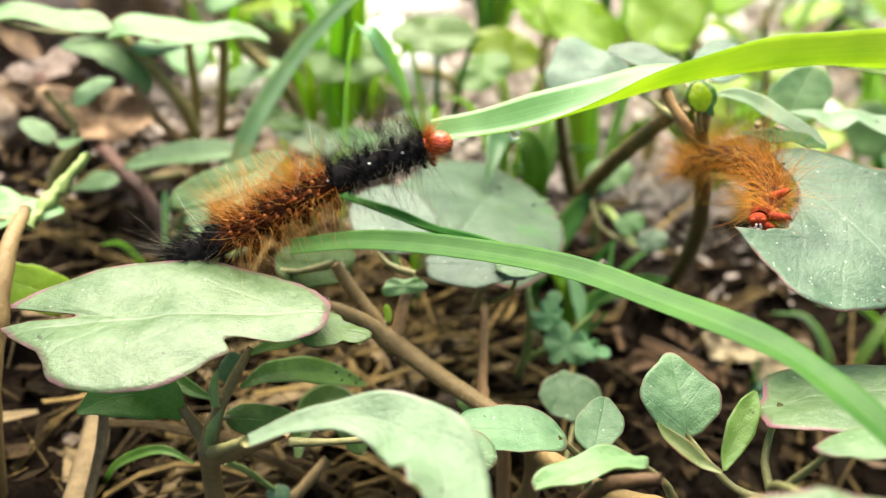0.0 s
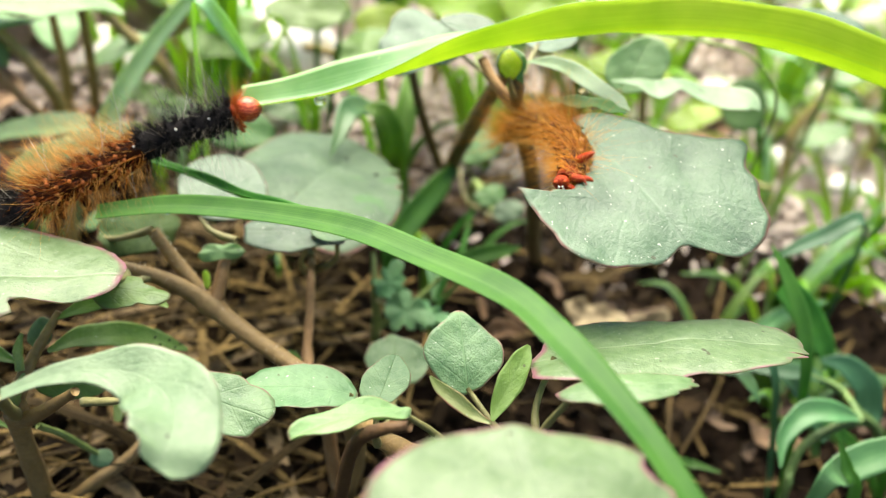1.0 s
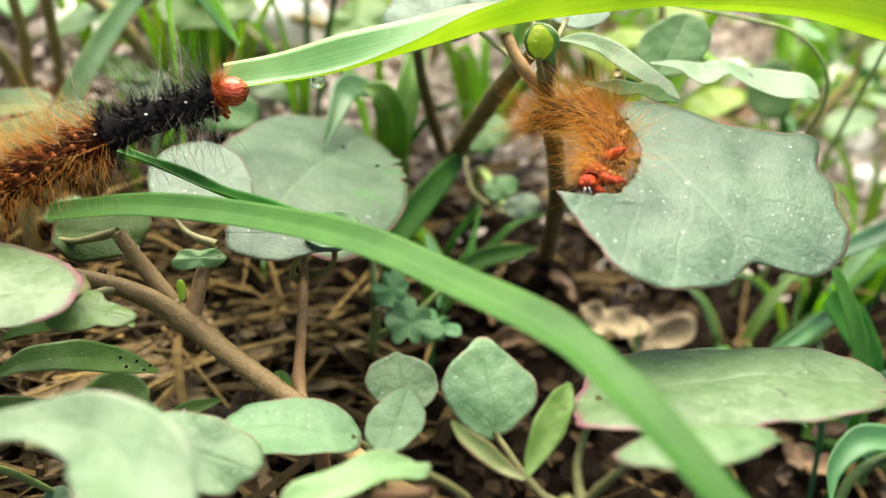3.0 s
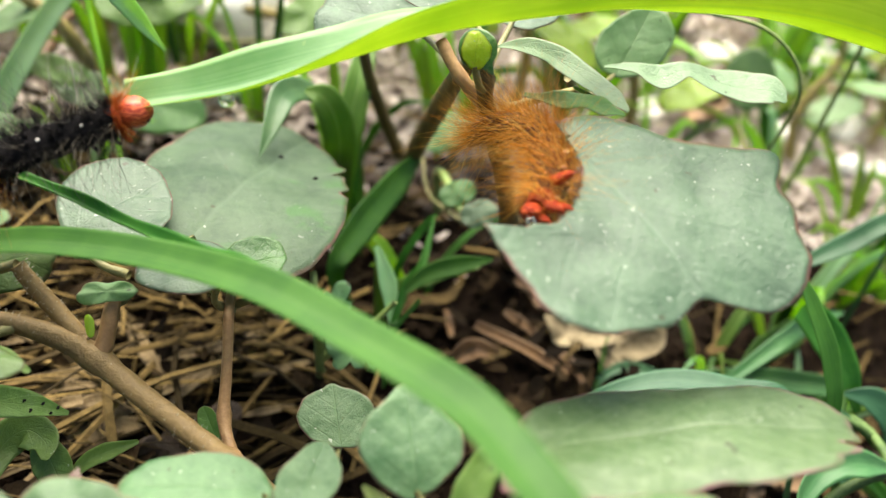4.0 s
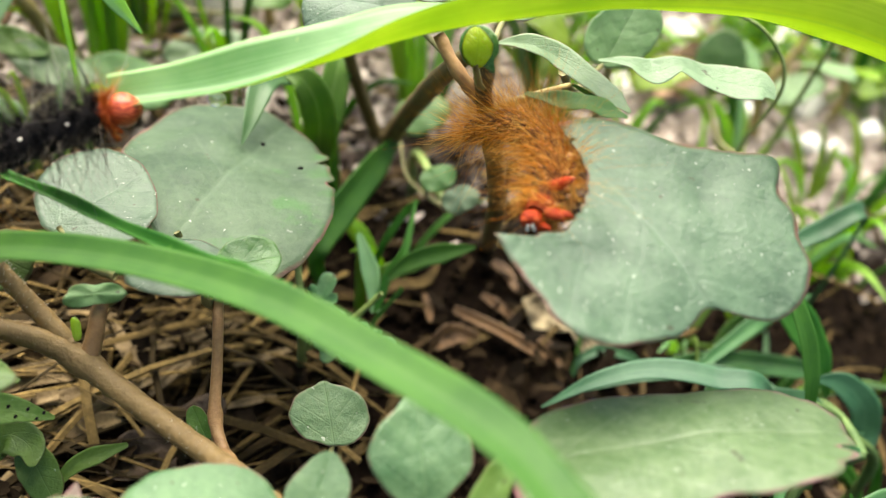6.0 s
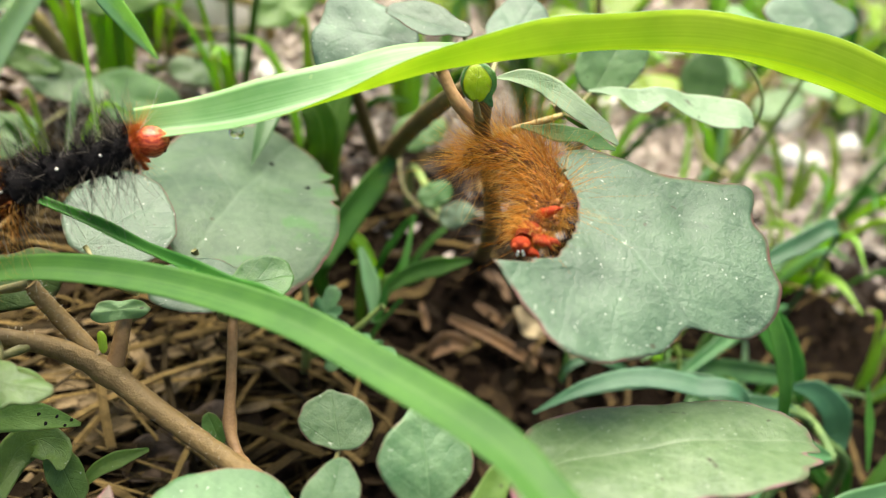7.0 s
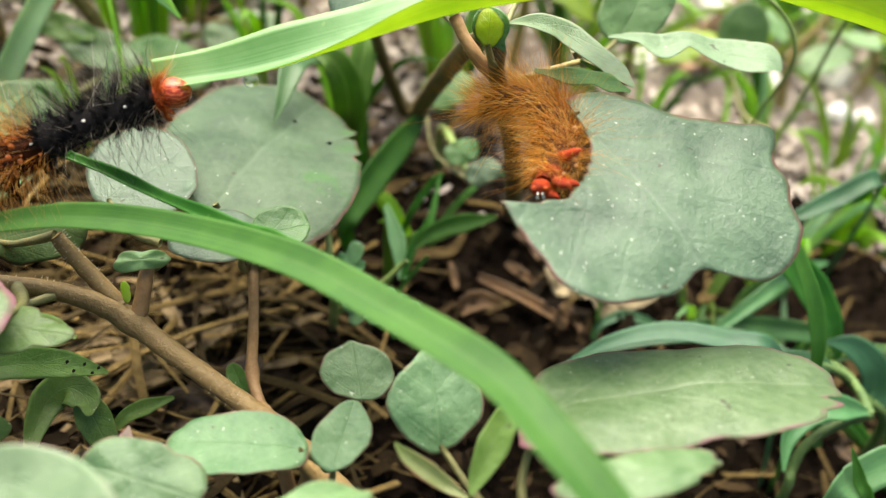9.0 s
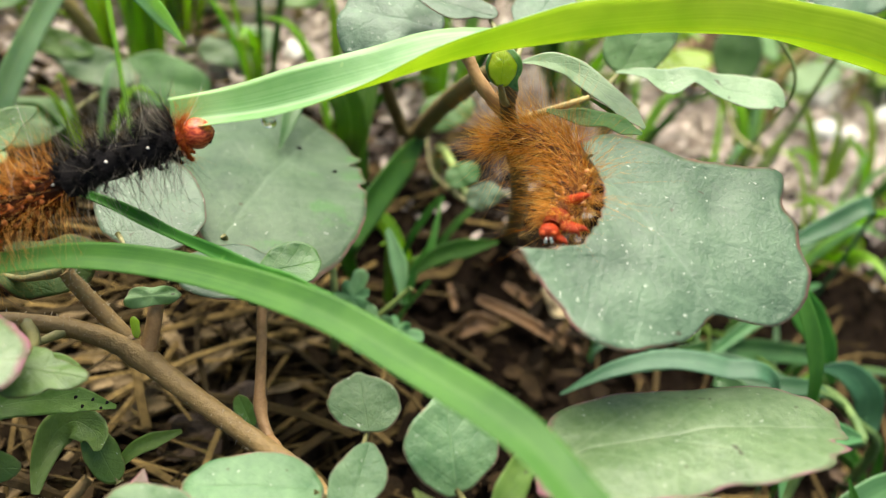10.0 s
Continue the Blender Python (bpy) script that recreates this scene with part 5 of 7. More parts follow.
# ---- litter, stones and small plants ----
def strip_litter():
    rnd = random.Random(5)
    verts, faces = [], []
    for i in range(900):
        x, y = rnd.uniform(-0.16, 0.06) if rnd.random() < 0.5 else rnd.uniform(0.06, 0.25), rnd.uniform(0.05, 0.34)
        if rnd.random() < 0.55:
            x, y = rnd.gauss(-0.01, 0.025), rnd.gauss(0.135, 0.03)
        L, w = rnd.uniform(0.006, 0.042), rnd.choice((0.00012, 0.0002, 0.0003, 0.0004, 0.0006, 0.0008))
        a = rnd.gauss(0.25, 0.7)
        d = vec((math.cos(a), math.sin(a), rnd.gauss(0, 0.12)))
        s = vec((-d.y, d.x, rnd.gauss(0, 0.4))).normalized()
        u = d.cross(s).normalized()
        c = on_ground(x, y, rnd.uniform(0.0002, 0.0065))
        bend = rnd.uniform(-0.2, 0.2) * L
        o = len(verts)
        for k in range(5):
            f = k / 4 - 0.5
            q = c + d * (L * f) + u * (bend * (1 - 4 * f * f))
            for m in range(5):
                t = 2 * math.pi * m / 5
                verts.append(q + s * math.cos(t) * w + u * math.sin(t) * w * 0.45)
        for k in range(4):
            for m in range(5):
                m2 = (m + 1) % 5
                faces.append((o + k * 5 + m, o + k * 5 + m2, o + k * 5 + 5 + m2, o + k * 5 + 5 + m))
        faces.append(tuple(o + m for m in range(5)))
        faces.append(tuple(o + 20 + m for m in range(5))[::-1])
    ob = new("straw_litter", mesh_of("straw_litter", verts, faces, STRAW, smooth=False))
    ob.data.materials[0] = STRAW
    tagged(ob, "scattered dry straw and stalks lying on the soil", "litter", kind="stuff")


strip_litter()


def chips():
    rnd = random.Random(8)
    for i in range(190):
        x, y = (rnd.gauss(0.05, 0.04), rnd.gauss(0.165, 0.03)) if i < 110 else (rnd.uniform(0.07, 0.15), rnd.uniform(0.08, 0.14)) if i < 150 else (rnd.uniform(-0.12, 0.2), rnd.uniform(0.07, 0.32))
        L, w, h = rnd.uniform(0.003, 0.010), rnd.uniform(0.0012, 0.003), rnd.uniform(0.0007, 0.0018)
        bm = bmesh.new()
        bmesh.ops.create_cube(bm, size=1.0)
        bmesh.ops.subdivide_edges(bm, edges=bm.edges, cuts=2, use_grid_fill=True)
        for v in bm.verts:
            n_ = noise.noise_vector(v.co * 2.2 + vec((i * 1.7, 0, 0)))
            taper = 1 - 0.5 * abs(v.co.x)
            v.co = vec((v.co.x * L + n_.x * 0.12 * L, v.co.y * w * taper + n_.y * 0.3 * w, v.co.z * h * taper + n_.z * 0.4 * h))
        bm.transform(Matrix.Translation(on_ground(x, y, h * 0.6)) @ pose(0, 0, 0, rnd.gauss(0, 18), rnd.gauss(0, 14), rnd.uniform(0, 180)))
        me = bpy.data.meshes.new("wood_chip")
        bm.to_mesh(me)
        bm.free()
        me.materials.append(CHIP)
        tagged(new("wood_chip", me), "small splintered brown wood chip on the soil", "wood chip", "wood chips on the soil")


chips()


def crumbs():
    """Small clods and bits that roughen the bare soil."""
    rnd = random.Random(31)
    bm = bmesh.new()
    bmesh.ops.create_icosphere(bm, subdivisions=1, radius=1.0)
    base = [v.co.copy() for v in bm.verts]
    tri = [tuple(v.index for v in f.verts) for f in bm.faces]
    bm.free()
    verts, faces = [], []
    for i in range(5200):
        x, y = (rnd.uniform(0.03, 0.17), rnd.uniform(0.06, 0.20)) if i < 3600 else (rnd.uniform(-0.12, 0.06), rnd.uniform(0.06, 0.22))
        r = 0.0003 + 0.0011 * rnd.random() ** 3
        c = on_ground(x, y, 0.0004)
        sx, sy, sz = rnd.uniform(0.7, 1.6), rnd.uniform(0.6, 1.1), rnd.uniform(0.5, 1.0)
        a = rnd.uniform(0, 6.28)
        o = len(verts)
        for q in base:
            k = r * (1 + 0.5 * noise.noise(q * 1.7 + vec((i, 0, 0))))
            u, v = q.x * sx * k, q.y * sy * k
            verts.append((c.x + u * math.cos(a) - v * math.sin(a), c.y + u * math.sin(a) + v * math.cos(a), c.z + q.z * sz * k))
        faces += [tuple(o + j for j in f) for f in tri]
    tagged(new("soil_crumbs", mesh_of("soil_crumbs", verts, faces, CRUMB, smooth=False)), "loose crumbs of brown soil, painted dark for the shade", "soil", kind="stuff")


crumbs()


def pebbles():
    rnd = random.Random(14)
    for i in range(60):
        x, y = rnd.uniform(-0.10, 0.18), rnd.uniform(0.06, 0.32)
        r = rnd.uniform(0.0008, 0.0026)
        ob = lump("pebble", (0, 0, 0), (r, r * rnd.uniform(0.7, 1), r * 0.7), BROWN_ROCK if i % 3 == 0 else CHIP, None, i, 0.35, 1)
        ob.matrix_basis = Matrix.Translation(on_ground(x, y, r * 0.3)) @ pose(0, 0, 0, 0, 0, rnd.uniform(0, 360))
        tagged(ob, "small rounded dark brown pebble in the soil", "pebble", "pebbles in the soil")


pebbles()


def dead_leaf(C, U, N, r, material=None, seed=0, curl=0.3, label="dry curled brown dead leaf on the ground"):
    me = leaf_mesh("dead_leaf", (0, 0, 0), U, N, [r, 0.1 * r, 0.05 * r, 0.35 * r, 0.1 * r, 0.05 * r, 0.08 * r, 0.1 * r, 0], material or DEAD, arch=curl * r * 0.0012, cup=curl * r * 0.001, wave=r * 0.00024, k=5, notches=((40, 0.2, 10), (-70, 0.25, 12), (160, 0.15, 14)), th=0.0002, nt=48, nr=7, seed=seed)
    ob = new("dead_leaf", me)
    ob.matrix_basis = Matrix.Translation(C)
    return tagged(ob, label, "dead leaf")


dead_leaf(on_ground(0.083, 0.155, 0.002), (0.8, -0.5, 0.1), (0.2, -0.3, 0.9), 5.5, DEAD_DARK, seed=1, curl=0.5)
dead_leaf(on_ground(0.112, 0.125, 0.002), (0.5, -0.8, 0.1), (-0.3, -0.2, 0.9), 4.0, seed=2)

for k in range(30):
    rnd = random.Random(400 + k)
    x, y = rnd.uniform(-0.145, -0.05), rnd.uniform(0.18, 0.265)
    dead_leaf(on_ground(x, y, rnd.uniform(0.004, 0.016) + max(0, y - 0.2) * 0.45), (rnd.gauss(0, 1), rnd.gauss(0, 0.5), rnd.gauss(0.2, 0.5)), (rnd.gauss(0, 0.6), -0.75, rnd.uniform(0.0, 0.8)), rnd.uniform(4.5, 9.5), DEAD if k % 3 else DEAD_DARK, 400 + k, 0.5, "dry curled pale brown dead leaf in a heap" if k % 3 else "dark rotting curled dead leaf in a heap")
for k in range(26):
    rnd = random.Random(700 + k)
    x, y = (rnd.uniform(-0.085, 0.015), rnd.uniform(0.235, 0.31)) if k < 13 else (rnd.uniform(0.15, 0.30), rnd.uniform(0.24, 0.40))
    dead_leaf(on_ground(x, y, rnd.uniform(0.004, 0.010)), (rnd.gauss(0, 1), rnd.gauss(0, 0.6), rnd.gauss(0.1, 0.3)), (rnd.gauss(0, 0.4), -0.5, rnd.uniform(0.4, 1.0)), rnd.uniform(4.0, 8.0), BLEACHED, 700 + k, 0.5, "bleached dry dead leaf lying in the sun")
dead_leaf(on_ground(-0.10, 0.255, 0.024), (0.7, 0.4, 0.5), (0.1, -0.9, 0.4), 9.0, DEAD, 7, 0.6)
dead_leaf(on_ground(-0.055, 0.255, 0.012), (0.5, 0.8, 0.2), (0.2, -0.8, 0.6), 9.0, DEAD, 8, 0.5)
dead_leaf(on_ground(0.0, 0.235, 0.006), (0.5, 0.8, 0.2), (-0.2, -0.6, 0.8), 10.0, DEAD, 9, 0.4)
dead_leaf(on_ground(0.13, 0.24, 0.005), (0.9, 0.4, 0.2), (0.1, -0.4, 0.9), 10.0, DEAD, 10, 0.4)

# Some pale stones are added to stand in for bright sunlit spots.
for i, (x, y, r, m) in enumerate(((-0.012, 0.285, 0.016, PALE_STONE), (0.178, 0.245, 0.008, PALE_STONE), (0.19, 0.28, 0.012, PALE_STONE), (-0.08, 0.30, 0.03, STONE), (-0.14, 0.24, 0.03, STONE), (0.02, 0.34, 0.014, STONE), (0.12, 0.33, 0.02, PALE_STONE), (0.24, 0.34, 0.03, PALE_STONE), (0.21, 0.22, 0.006, PALE_STONE), (-0.048, 0.232, 0.011, PALE_STONE), (-0.022, 0.262, 0.014, PALE_STONE), (-0.07, 0.275, 0.015, PALE_STONE), (0.005, 0.305, 0.016, PALE_STONE), (0.15, 0.275, 0.009, PALE_STONE), (0.115, 0.238, 0.006, PALE_STONE))):
    ob = lump("stone", (0, 0, 0), (r, r * 0.8, r * 0.7), m, None, 40 + i, 0.4, 3)
    ob.matrix_basis = Matrix.Translation(on_ground(x, y, r * 0.25)) @ pose(0, 0, 0, 0, 0, 40 * i)
    tagged(ob, "pale sunlit stone lying on the soil" if m is PALE_STONE else "rough grey stone half buried in litter", "stone")

for i, (x, y, rx, ry, rz) in enumerate(((-0.105, 0.235, 0.030, 0.02, 0.024), (-0.135, 0.215, 0.024, 0.02, 0.02), (-0.085, 0.275, 0.03, 0.02, 0.02), (-0.13, 0.30, 0.05, 0.03, 0.05), (-0.05, 0.29, 0.025, 0.02, 0.018), (-0.10, 0.19, 0.014, 0.012, 0.009))):
    ob = lump("rock", (0, 0, 0), (rx, ry, rz), BROWN_ROCK, None, 70 + i, 0.55, 4)
    ob.matrix_basis = Matrix.Translation(on_ground(x, y, rz * 0.4)) @ pose(0, 0, 0, 10 * i, 0, 60 * i)
    tagged(ob, "rough brown cracked rock among dead leaves", "rock")


def flakes():
    rnd = random.Random(77)
    verts, faces = [], []
    for i in range(30000):
        r = rnd.random()
        x, y = rnd.uniform(-0.3, 0.45), 0.165 + abs(rnd.gauss(0, 0.16))
        if (0.01 < x < 0.10 and y < 0.205 or y < 0.188) and rnd.random() < 0.9:
            continue
        L, w = rnd.uniform(0.0005, 0.0024) * (0.5 + 3 * y), rnd.uniform(0.0003, 0.0011) * (0.5 + 3 * y)
        c = on_ground(x, y, rnd.uniform(0.0003, 0.003))
        M = pose(0, 0, 0, rnd.gauss(0, 25), rnd.gauss(0, 25), rnd.uniform(0, 360)).to_3x3()
        o = len(verts)
        k = 7
        for lay in (0, 1):
            for j in range(k):
                a = 2 * math.pi * j / k
                q = rnd.uniform(0.75, 1.1) if lay == 0 else 1.0
                px, py = math.cos(a) * L * q, math.sin(a) * w * q
                verts.append(c + M @ vec((px, py, 0.0003 * (1 - lay) + 8 * px * px)))
        faces.append(tuple(o + j for j in range(k)))
        for j in range(k):
            j2 = (j + 1) % k
            faces.append((o + j, o + k + j, o + k + j2, o + j2))
    tagged(new("dry_litter", mesh_of("dry_litter", verts, faces, FLAKE, smooth=False)), "pale dry flakes of dead leaves over the soil", "litter", kind="stuff")


flakes()


def rotten_bits():
    """Curled scraps of rotting leaf and bark lying in the straw."""
    rnd = random.Random(91)
    verts, faces = [], []
    for i in range(1500):
        x, y = rnd.uniform(-0.10, 0.10), rnd.uniform(0.085, 0.20)
        L, w = rnd.uniform(0.0010, 0.0038), rnd.uniform(0.0006, 0.0020)
        c = on_ground(x, y, rnd.uniform(0.0010, 0.0060))
        M = pose(0, 0, 0, rnd.gauss(0, 28), rnd.gauss(0, 28), rnd.uniform(0, 360)).to_3x3()
        curl = rnd.uniform(20, 120)
        o = len(verts)
        for u in (-1.0, -0.4, 0.3, 1.0):
            for v in (-1, 0, 1):
                q = rnd.uniform(0.7, 1.15)
                px, py = u * L * q, v * w * q * (1 - 0.35 * u * u)
                verts.append(c + M @ vec((px, py, curl * (py * py + 0.3 * px * px))))
        for a in range(3):
            for b in range(2):
                k = o + a * 3 + b
                faces.append((k, k + 1, k + 4, k + 3))
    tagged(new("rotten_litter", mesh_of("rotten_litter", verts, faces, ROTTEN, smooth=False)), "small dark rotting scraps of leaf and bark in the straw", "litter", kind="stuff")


rotten_bits()


# Pale sheet added in place of an unknown bright white background.
def bright_backdrop():
    verts, faces, n, m = [], [], 40, 24
    for i in range(n + 1):
        for j in range(m + 1):
            x = -0.5 + 1.7 * i / n
            y = 0.395 + 0.02 * math.sin(x * 5) - 0.06 * x + (0.75 + 0.03 * math.sin(x * 9)) * (j / m) ** 1.5
            far = math.hypot(x - 0.05, y - 0.15)
            lift = 0.03 * min(1, max(0, far - 0.8) / 3) * far * 0.8
            verts.append((x, y, ground_z(x, y) + 0.009 + lift + 0.004 * noise.noise((x * 20, y * 20, 0)) - (0.03 if j in (0, m) or i in (0, n) else 0)))
    for i in range(n):
        for j in range(m):
            a = i * (m + 1) + j
            faces.append((a, a + m + 1, a + m + 2, a + 1))
    tagged(new("pavement", mesh_of("pavement", verts, faces, BACKDROP_PALE)), "pale sheet added for the white brightness beyond the weeds", "path", kind="structure")


bright_backdrop()


def verge():
    """Loose grass out beside and beyond the pale sheet."""
    rnd = random.Random(314)
    verts, faces = [], []
    for i in range(5200):
        x, y = rnd.uniform(-1.6, 2.2), rnd.uniform(0.1, 2.6)
        if -0.42 < x < 0.5 and y < 1.25 or -0.55 < x < 1.25 and 0.28 < y < 1.25:
            continue
        b = vec((x, y, ground_z(x, y) - 0.004))
        far = math.hypot(x - 0.05, y - 0.15)
        if far > 0.8:
            b.z += 0.03 * min(1, (far - 0.8) / 3) * noise.noise((x * 0.7, y * 0.7, 2)) * min(far, 8)
        h, a, w = rnd.uniform(0.03, 0.10), rnd.uniform(0, 6.28), rnd.uniform(0.0015, 0.003)
        d, q = vec((math.cos(a), math.sin(a), 0)), vec((-math.sin(a), math.cos(a), 0))
        o = len(verts)
        for f, ww in ((0, 0.7), (0.35, 1.0), (0.7, 0.8), (1.0, 0.05)):
            c = b + d * (0.6 * h * f * f) + vec((0, 0, h * (f - 0.25 * f * f)))
            for u in (-1, 0, 1):
                verts.append(c + q * w * ww * u + d * (0.0006 * abs(u)))
        for j in range(3):
            for u in range(2):
                k = o + 3 * j + u
                faces.append((k, k + 1, k + 4, k + 3))
    tagged(new("meadow_grass", mesh_of("meadow_grass", verts, faces, BLADE_LIME, plan=None)), "loose green grass growing beside the pale sheet", "grass", kind="stuff")


verge()

def straw_pieces():
    """Flat split sheaths and leaf strips of dry grass."""
    rnd = random.Random(52)
    for i in range(64):
        x, y = (rnd.uniform(-0.085, 0.03), rnd.uniform(0.085, 0.19)) if i < 46 else (rnd.uniform(0.02, 0.14), rnd.uniform(0.13, 0.2))
        a, L, w = rnd.gauss(0.35, 0.6), rnd.uniform(0.010, 0.040), rnd.uniform(0.0010, 0.0036)
        d = vec((math.cos(a), math.sin(a), 0))
        P = []
        for f in (-0.5, -0.17, 0.17, 0.5):
            q = vec((x, y, 0)) + d * (L * f) + vec((-d.y, d.x, 0)) * rnd.gauss(0, 0.03 * L)
            P.append(on_ground(q.x, q.y, rnd.uniform(0.0012, 0.0055)))
        ob = ribbon("straw_piece", P, [w * 0.5, w, w * 0.9, w * 0.3], [(rnd.gauss(0, 0.35), rnd.gauss(-0.3, 0.3), 1)], SHEATH if i % 3 and i < 46 else STRAW, None, fold=rnd.uniform(0.05, 0.35), n=14, nv=5, ripple=0.06, seed=i)
        tagged(ob, "flat split strip of dry tan straw on the litter", "straw", "dry straw strips on the litter")


straw_pieces()
for P, w in (([(-0.0123, 0.1144, -0.0033), (-0.0167, 0.1060, -0.0048), (-0.0214, 0.0975, -0.0064)], 0.0045),([(-0.0345, 0.1058, -0.0034), (-0.0326, 0.1004, -0.0046), (-0.0306, 0.0952, -0.0056)], 0.003),([(-0.0522, 0.1166, 0.0007), (-0.0491, 0.1057, -0.0013), (-0.0465, 0.0952, -0.0037)], 0.004),([(-0.0382, 0.0946, 0.0233), (-0.0399, 0.0941, 0.0134), (-0.0450, 0.0936, -0.0033)], 0.0016),([(0.0092, 0.1134, -0.0032), (0.0116, 0.1054, -0.0051), (0.0148, 0.0976, -0.0066)], 0.003),([(-0.0304, 0.1161, 0.0008), (-0.0205, 0.1218, 0.0020), (-0.0085, 0.1247, 0.0030)], 0.003)):
    tagged(ribbon("straw_strip", P, [w * 0.8, w, w, w * 0.6], [(0.1, -0.5, 0.85)], SHEATH, None, fold=0.12, n=20, nv=6, ripple=0.03), "broad flat strip of dry tan straw on the soil", "straw", "broad straw strips on the soil")

# thick straw stick
stick = thing("straw_stick", on_ground(-0.046, 0.10), "thick dry split straw stalk lying on the litter", "straw")
tube("stalk", [(-0.0447, 0.0905, 0.0015), (-0.0460, 0.105, 0.0030), (-0.0475, 0.120, 0.0050), (-0.049, 0.136, 0.006)], [0.0021, 0.0022, 0.0021, 0.002], DRY_STALK, stick, sides=14, n=30, rough=0.05)


def tuft(at, n, height, spread, width, seed, materials, label, lean=(0, 0)):
    rnd = random.Random(seed)
    root = thing("grass_tuft", at, label, "grass", "grass tufts among the weeds")
    for i in range(n):
        a, h = rnd.uniform(0, 6.28), height * rnd.uniform(0.5, 1.1)
        s = spread * rnd.uniform(0.3, 1.0)
        dx, dy = math.cos(a) * s + lean[0], math.sin(a) * s + lean[1]
        b = vec(at) + vec((math.cos(a), math.sin(a), 0)) * 0.002
        droop = rnd.uniform(0.0, 0.35)
        pts = [b - vec((0, 0, 0.002)), b + vec((dx * 0.25, dy * 0.25, h * 0.45)), b + vec((dx * 0.65, dy * 0.65, h * (0.85 - droop * 0.2))), b + vec((dx * 1.1, dy * 1.1, h * (1.0 - droop)))]
        w = width * rnd.uniform(0.6, 1.1)
        ribbon("blade", pts, [w * 0.5, w, w * 0.9, w * 0.55, w * 0.08], [(rnd.gauss(0, 0.4), -0.8, 0.5)], rnd.choice(materials), root, fold=0.2, n=16, nv=4, seed=i)
    return root


G4 = (BLADE_LIME,)
G3 = (BLADE_LIME, BLADE_LIME, BLADE)
G1, G2 = (BLADE, BLADE_BLUE, BLADE_LIME, BLADE_LIME), (BLADE_DARK, BLADE, BLADE_BLUE)
for k, (x, y, n, h, sp, w, ms) in enumerate((
    (0.035, 0.172, 4, 0.034, 0.016, 0.0034, G1), (0.045, 0.160, 4, 0.022, 0.018, 0.0024, G1), (0.030, 0.195, 6, 0.040, 0.018, 0.0024, G3),
    (0.012, 0.205, 6, 0.044, 0.02, 0.0026, G3), (-0.008, 0.225, 7, 0.050, 0.026, 0.0030, G3), (0.055, 0.21, 7, 0.05, 0.02, 0.004, G1),
    (0.118, 0.135, 8, 0.020, 0.024, 0.0030, G2), (0.125, 0.160, 9, 0.028, 0.026, 0.0030, G1), (0.145, 0.175, 9, 0.032, 0.028, 0.0030, G1),
    (0.105, 0.150, 7, 0.018, 0.022, 0.0026, G2), (0.155, 0.145, 8, 0.028, 0.028, 0.0030, G1), (0.140, 0.205, 8, 0.035, 0.03, 0.0032, G1),
    (0.175, 0.200, 8, 0.035, 0.03, 0.0032, G1), (0.09, 0.225, 8, 0.04, 0.03, 0.0035, G1), (0.12, 0.26, 9, 0.05, 0.035, 0.004, G1),
    (0.16, 0.26, 9, 0.05, 0.035, 0.004, G1), (0.20, 0.25, 9, 0.05, 0.035, 0.004, G1), (0.07, 0.27, 9, 0.055, 0.03, 0.0045, G1),
    (-0.03, 0.26, 7, 0.05, 0.03, 0.0035, G3), (0.03, 0.28, 8, 0.06, 0.03, 0.004, G3), (-0.045, 0.15, 5, 0.02, 0.016, 0.002, G1),
    (-0.02, 0.175, 6, 0.024, 0.014, 0.002, G1), (0.006, 0.158, 5, 0.022, 0.014, 0.0018, G1), (0.135, 0.115, 7, 0.022, 0.028, 0.0036, G2),
    (-0.014, 0.212, 4, 0.058, 0.010, 0.0055, G4), (-0.018, 0.205, 4, 0.036, 0.016, 0.0036, G4), (-0.045, 0.225, 4, 0.040, 0.022, 0.0036, G4))):
    tuft(on_ground(x, y), n, h, sp, w, 60 + k, ms, "small tuft of bright green grass in the litter")

for k in range(24):
    rnd = random.Random(900 + k)
    x, y = rnd.uniform(0.085, 0.26), rnd.uniform(0.135, 0.27)
    tuft(on_ground(x, y), 5, rnd.uniform(0.016, 0.034), 0.026, rnd.uniform(0.0016, 0.003), 900 + k, (BLADE, BLADE_BLUE, BLADE_LIME, BLADE_LIME), "small tuft of bright green grass in the litter", (rnd.gauss(0, 0.008), 0))
for k in range(15):
    rnd = random.Random(1500 + k)
    x, y = rnd.uniform(0.14, 0.30), rnd.uniform(0.19, 0.31)
    tuft(on_ground(x, y), 5, rnd.uniform(0.018, 0.040), 0.028, rnd.uniform(0.0018, 0.0034), 1500 + k, (BLADE_LIME, BLADE_LIME, BLADE_LIME, BLADE), "small tuft of sunlit yellow-green grass in the litter", (rnd.gauss(0, 0.008), 0))
clump = thing("grass_plant", on_ground(0.036, 0.160), "dark green broad-bladed grass seedling in the shade", "grass")
ribbon("blade", [on_ground(0.0330, 0.1560, -0.002)] + [(0.0293, 0.1439, 0.0153), (0.0333, 0.1525, 0.0193), (0.0400, 0.1629, 0.0231), (0.0458, 0.1700, 0.0272)], [0.0020, 0.0034, 0.0062, 0.0056, 0.0006], [(0.4, -0.8, 0.4)], BLADE, clump, n=30)
ribbon("blade", [(0.0395, 0.1373, 0.0093), (0.0384, 0.1417, 0.0148), (0.0364, 0.1458, 0.0196)], [0.0016, 0.0034, 0.0010], [(0.3, -0.9, 0.3)], BLADE_BLUE, clump, n=16)
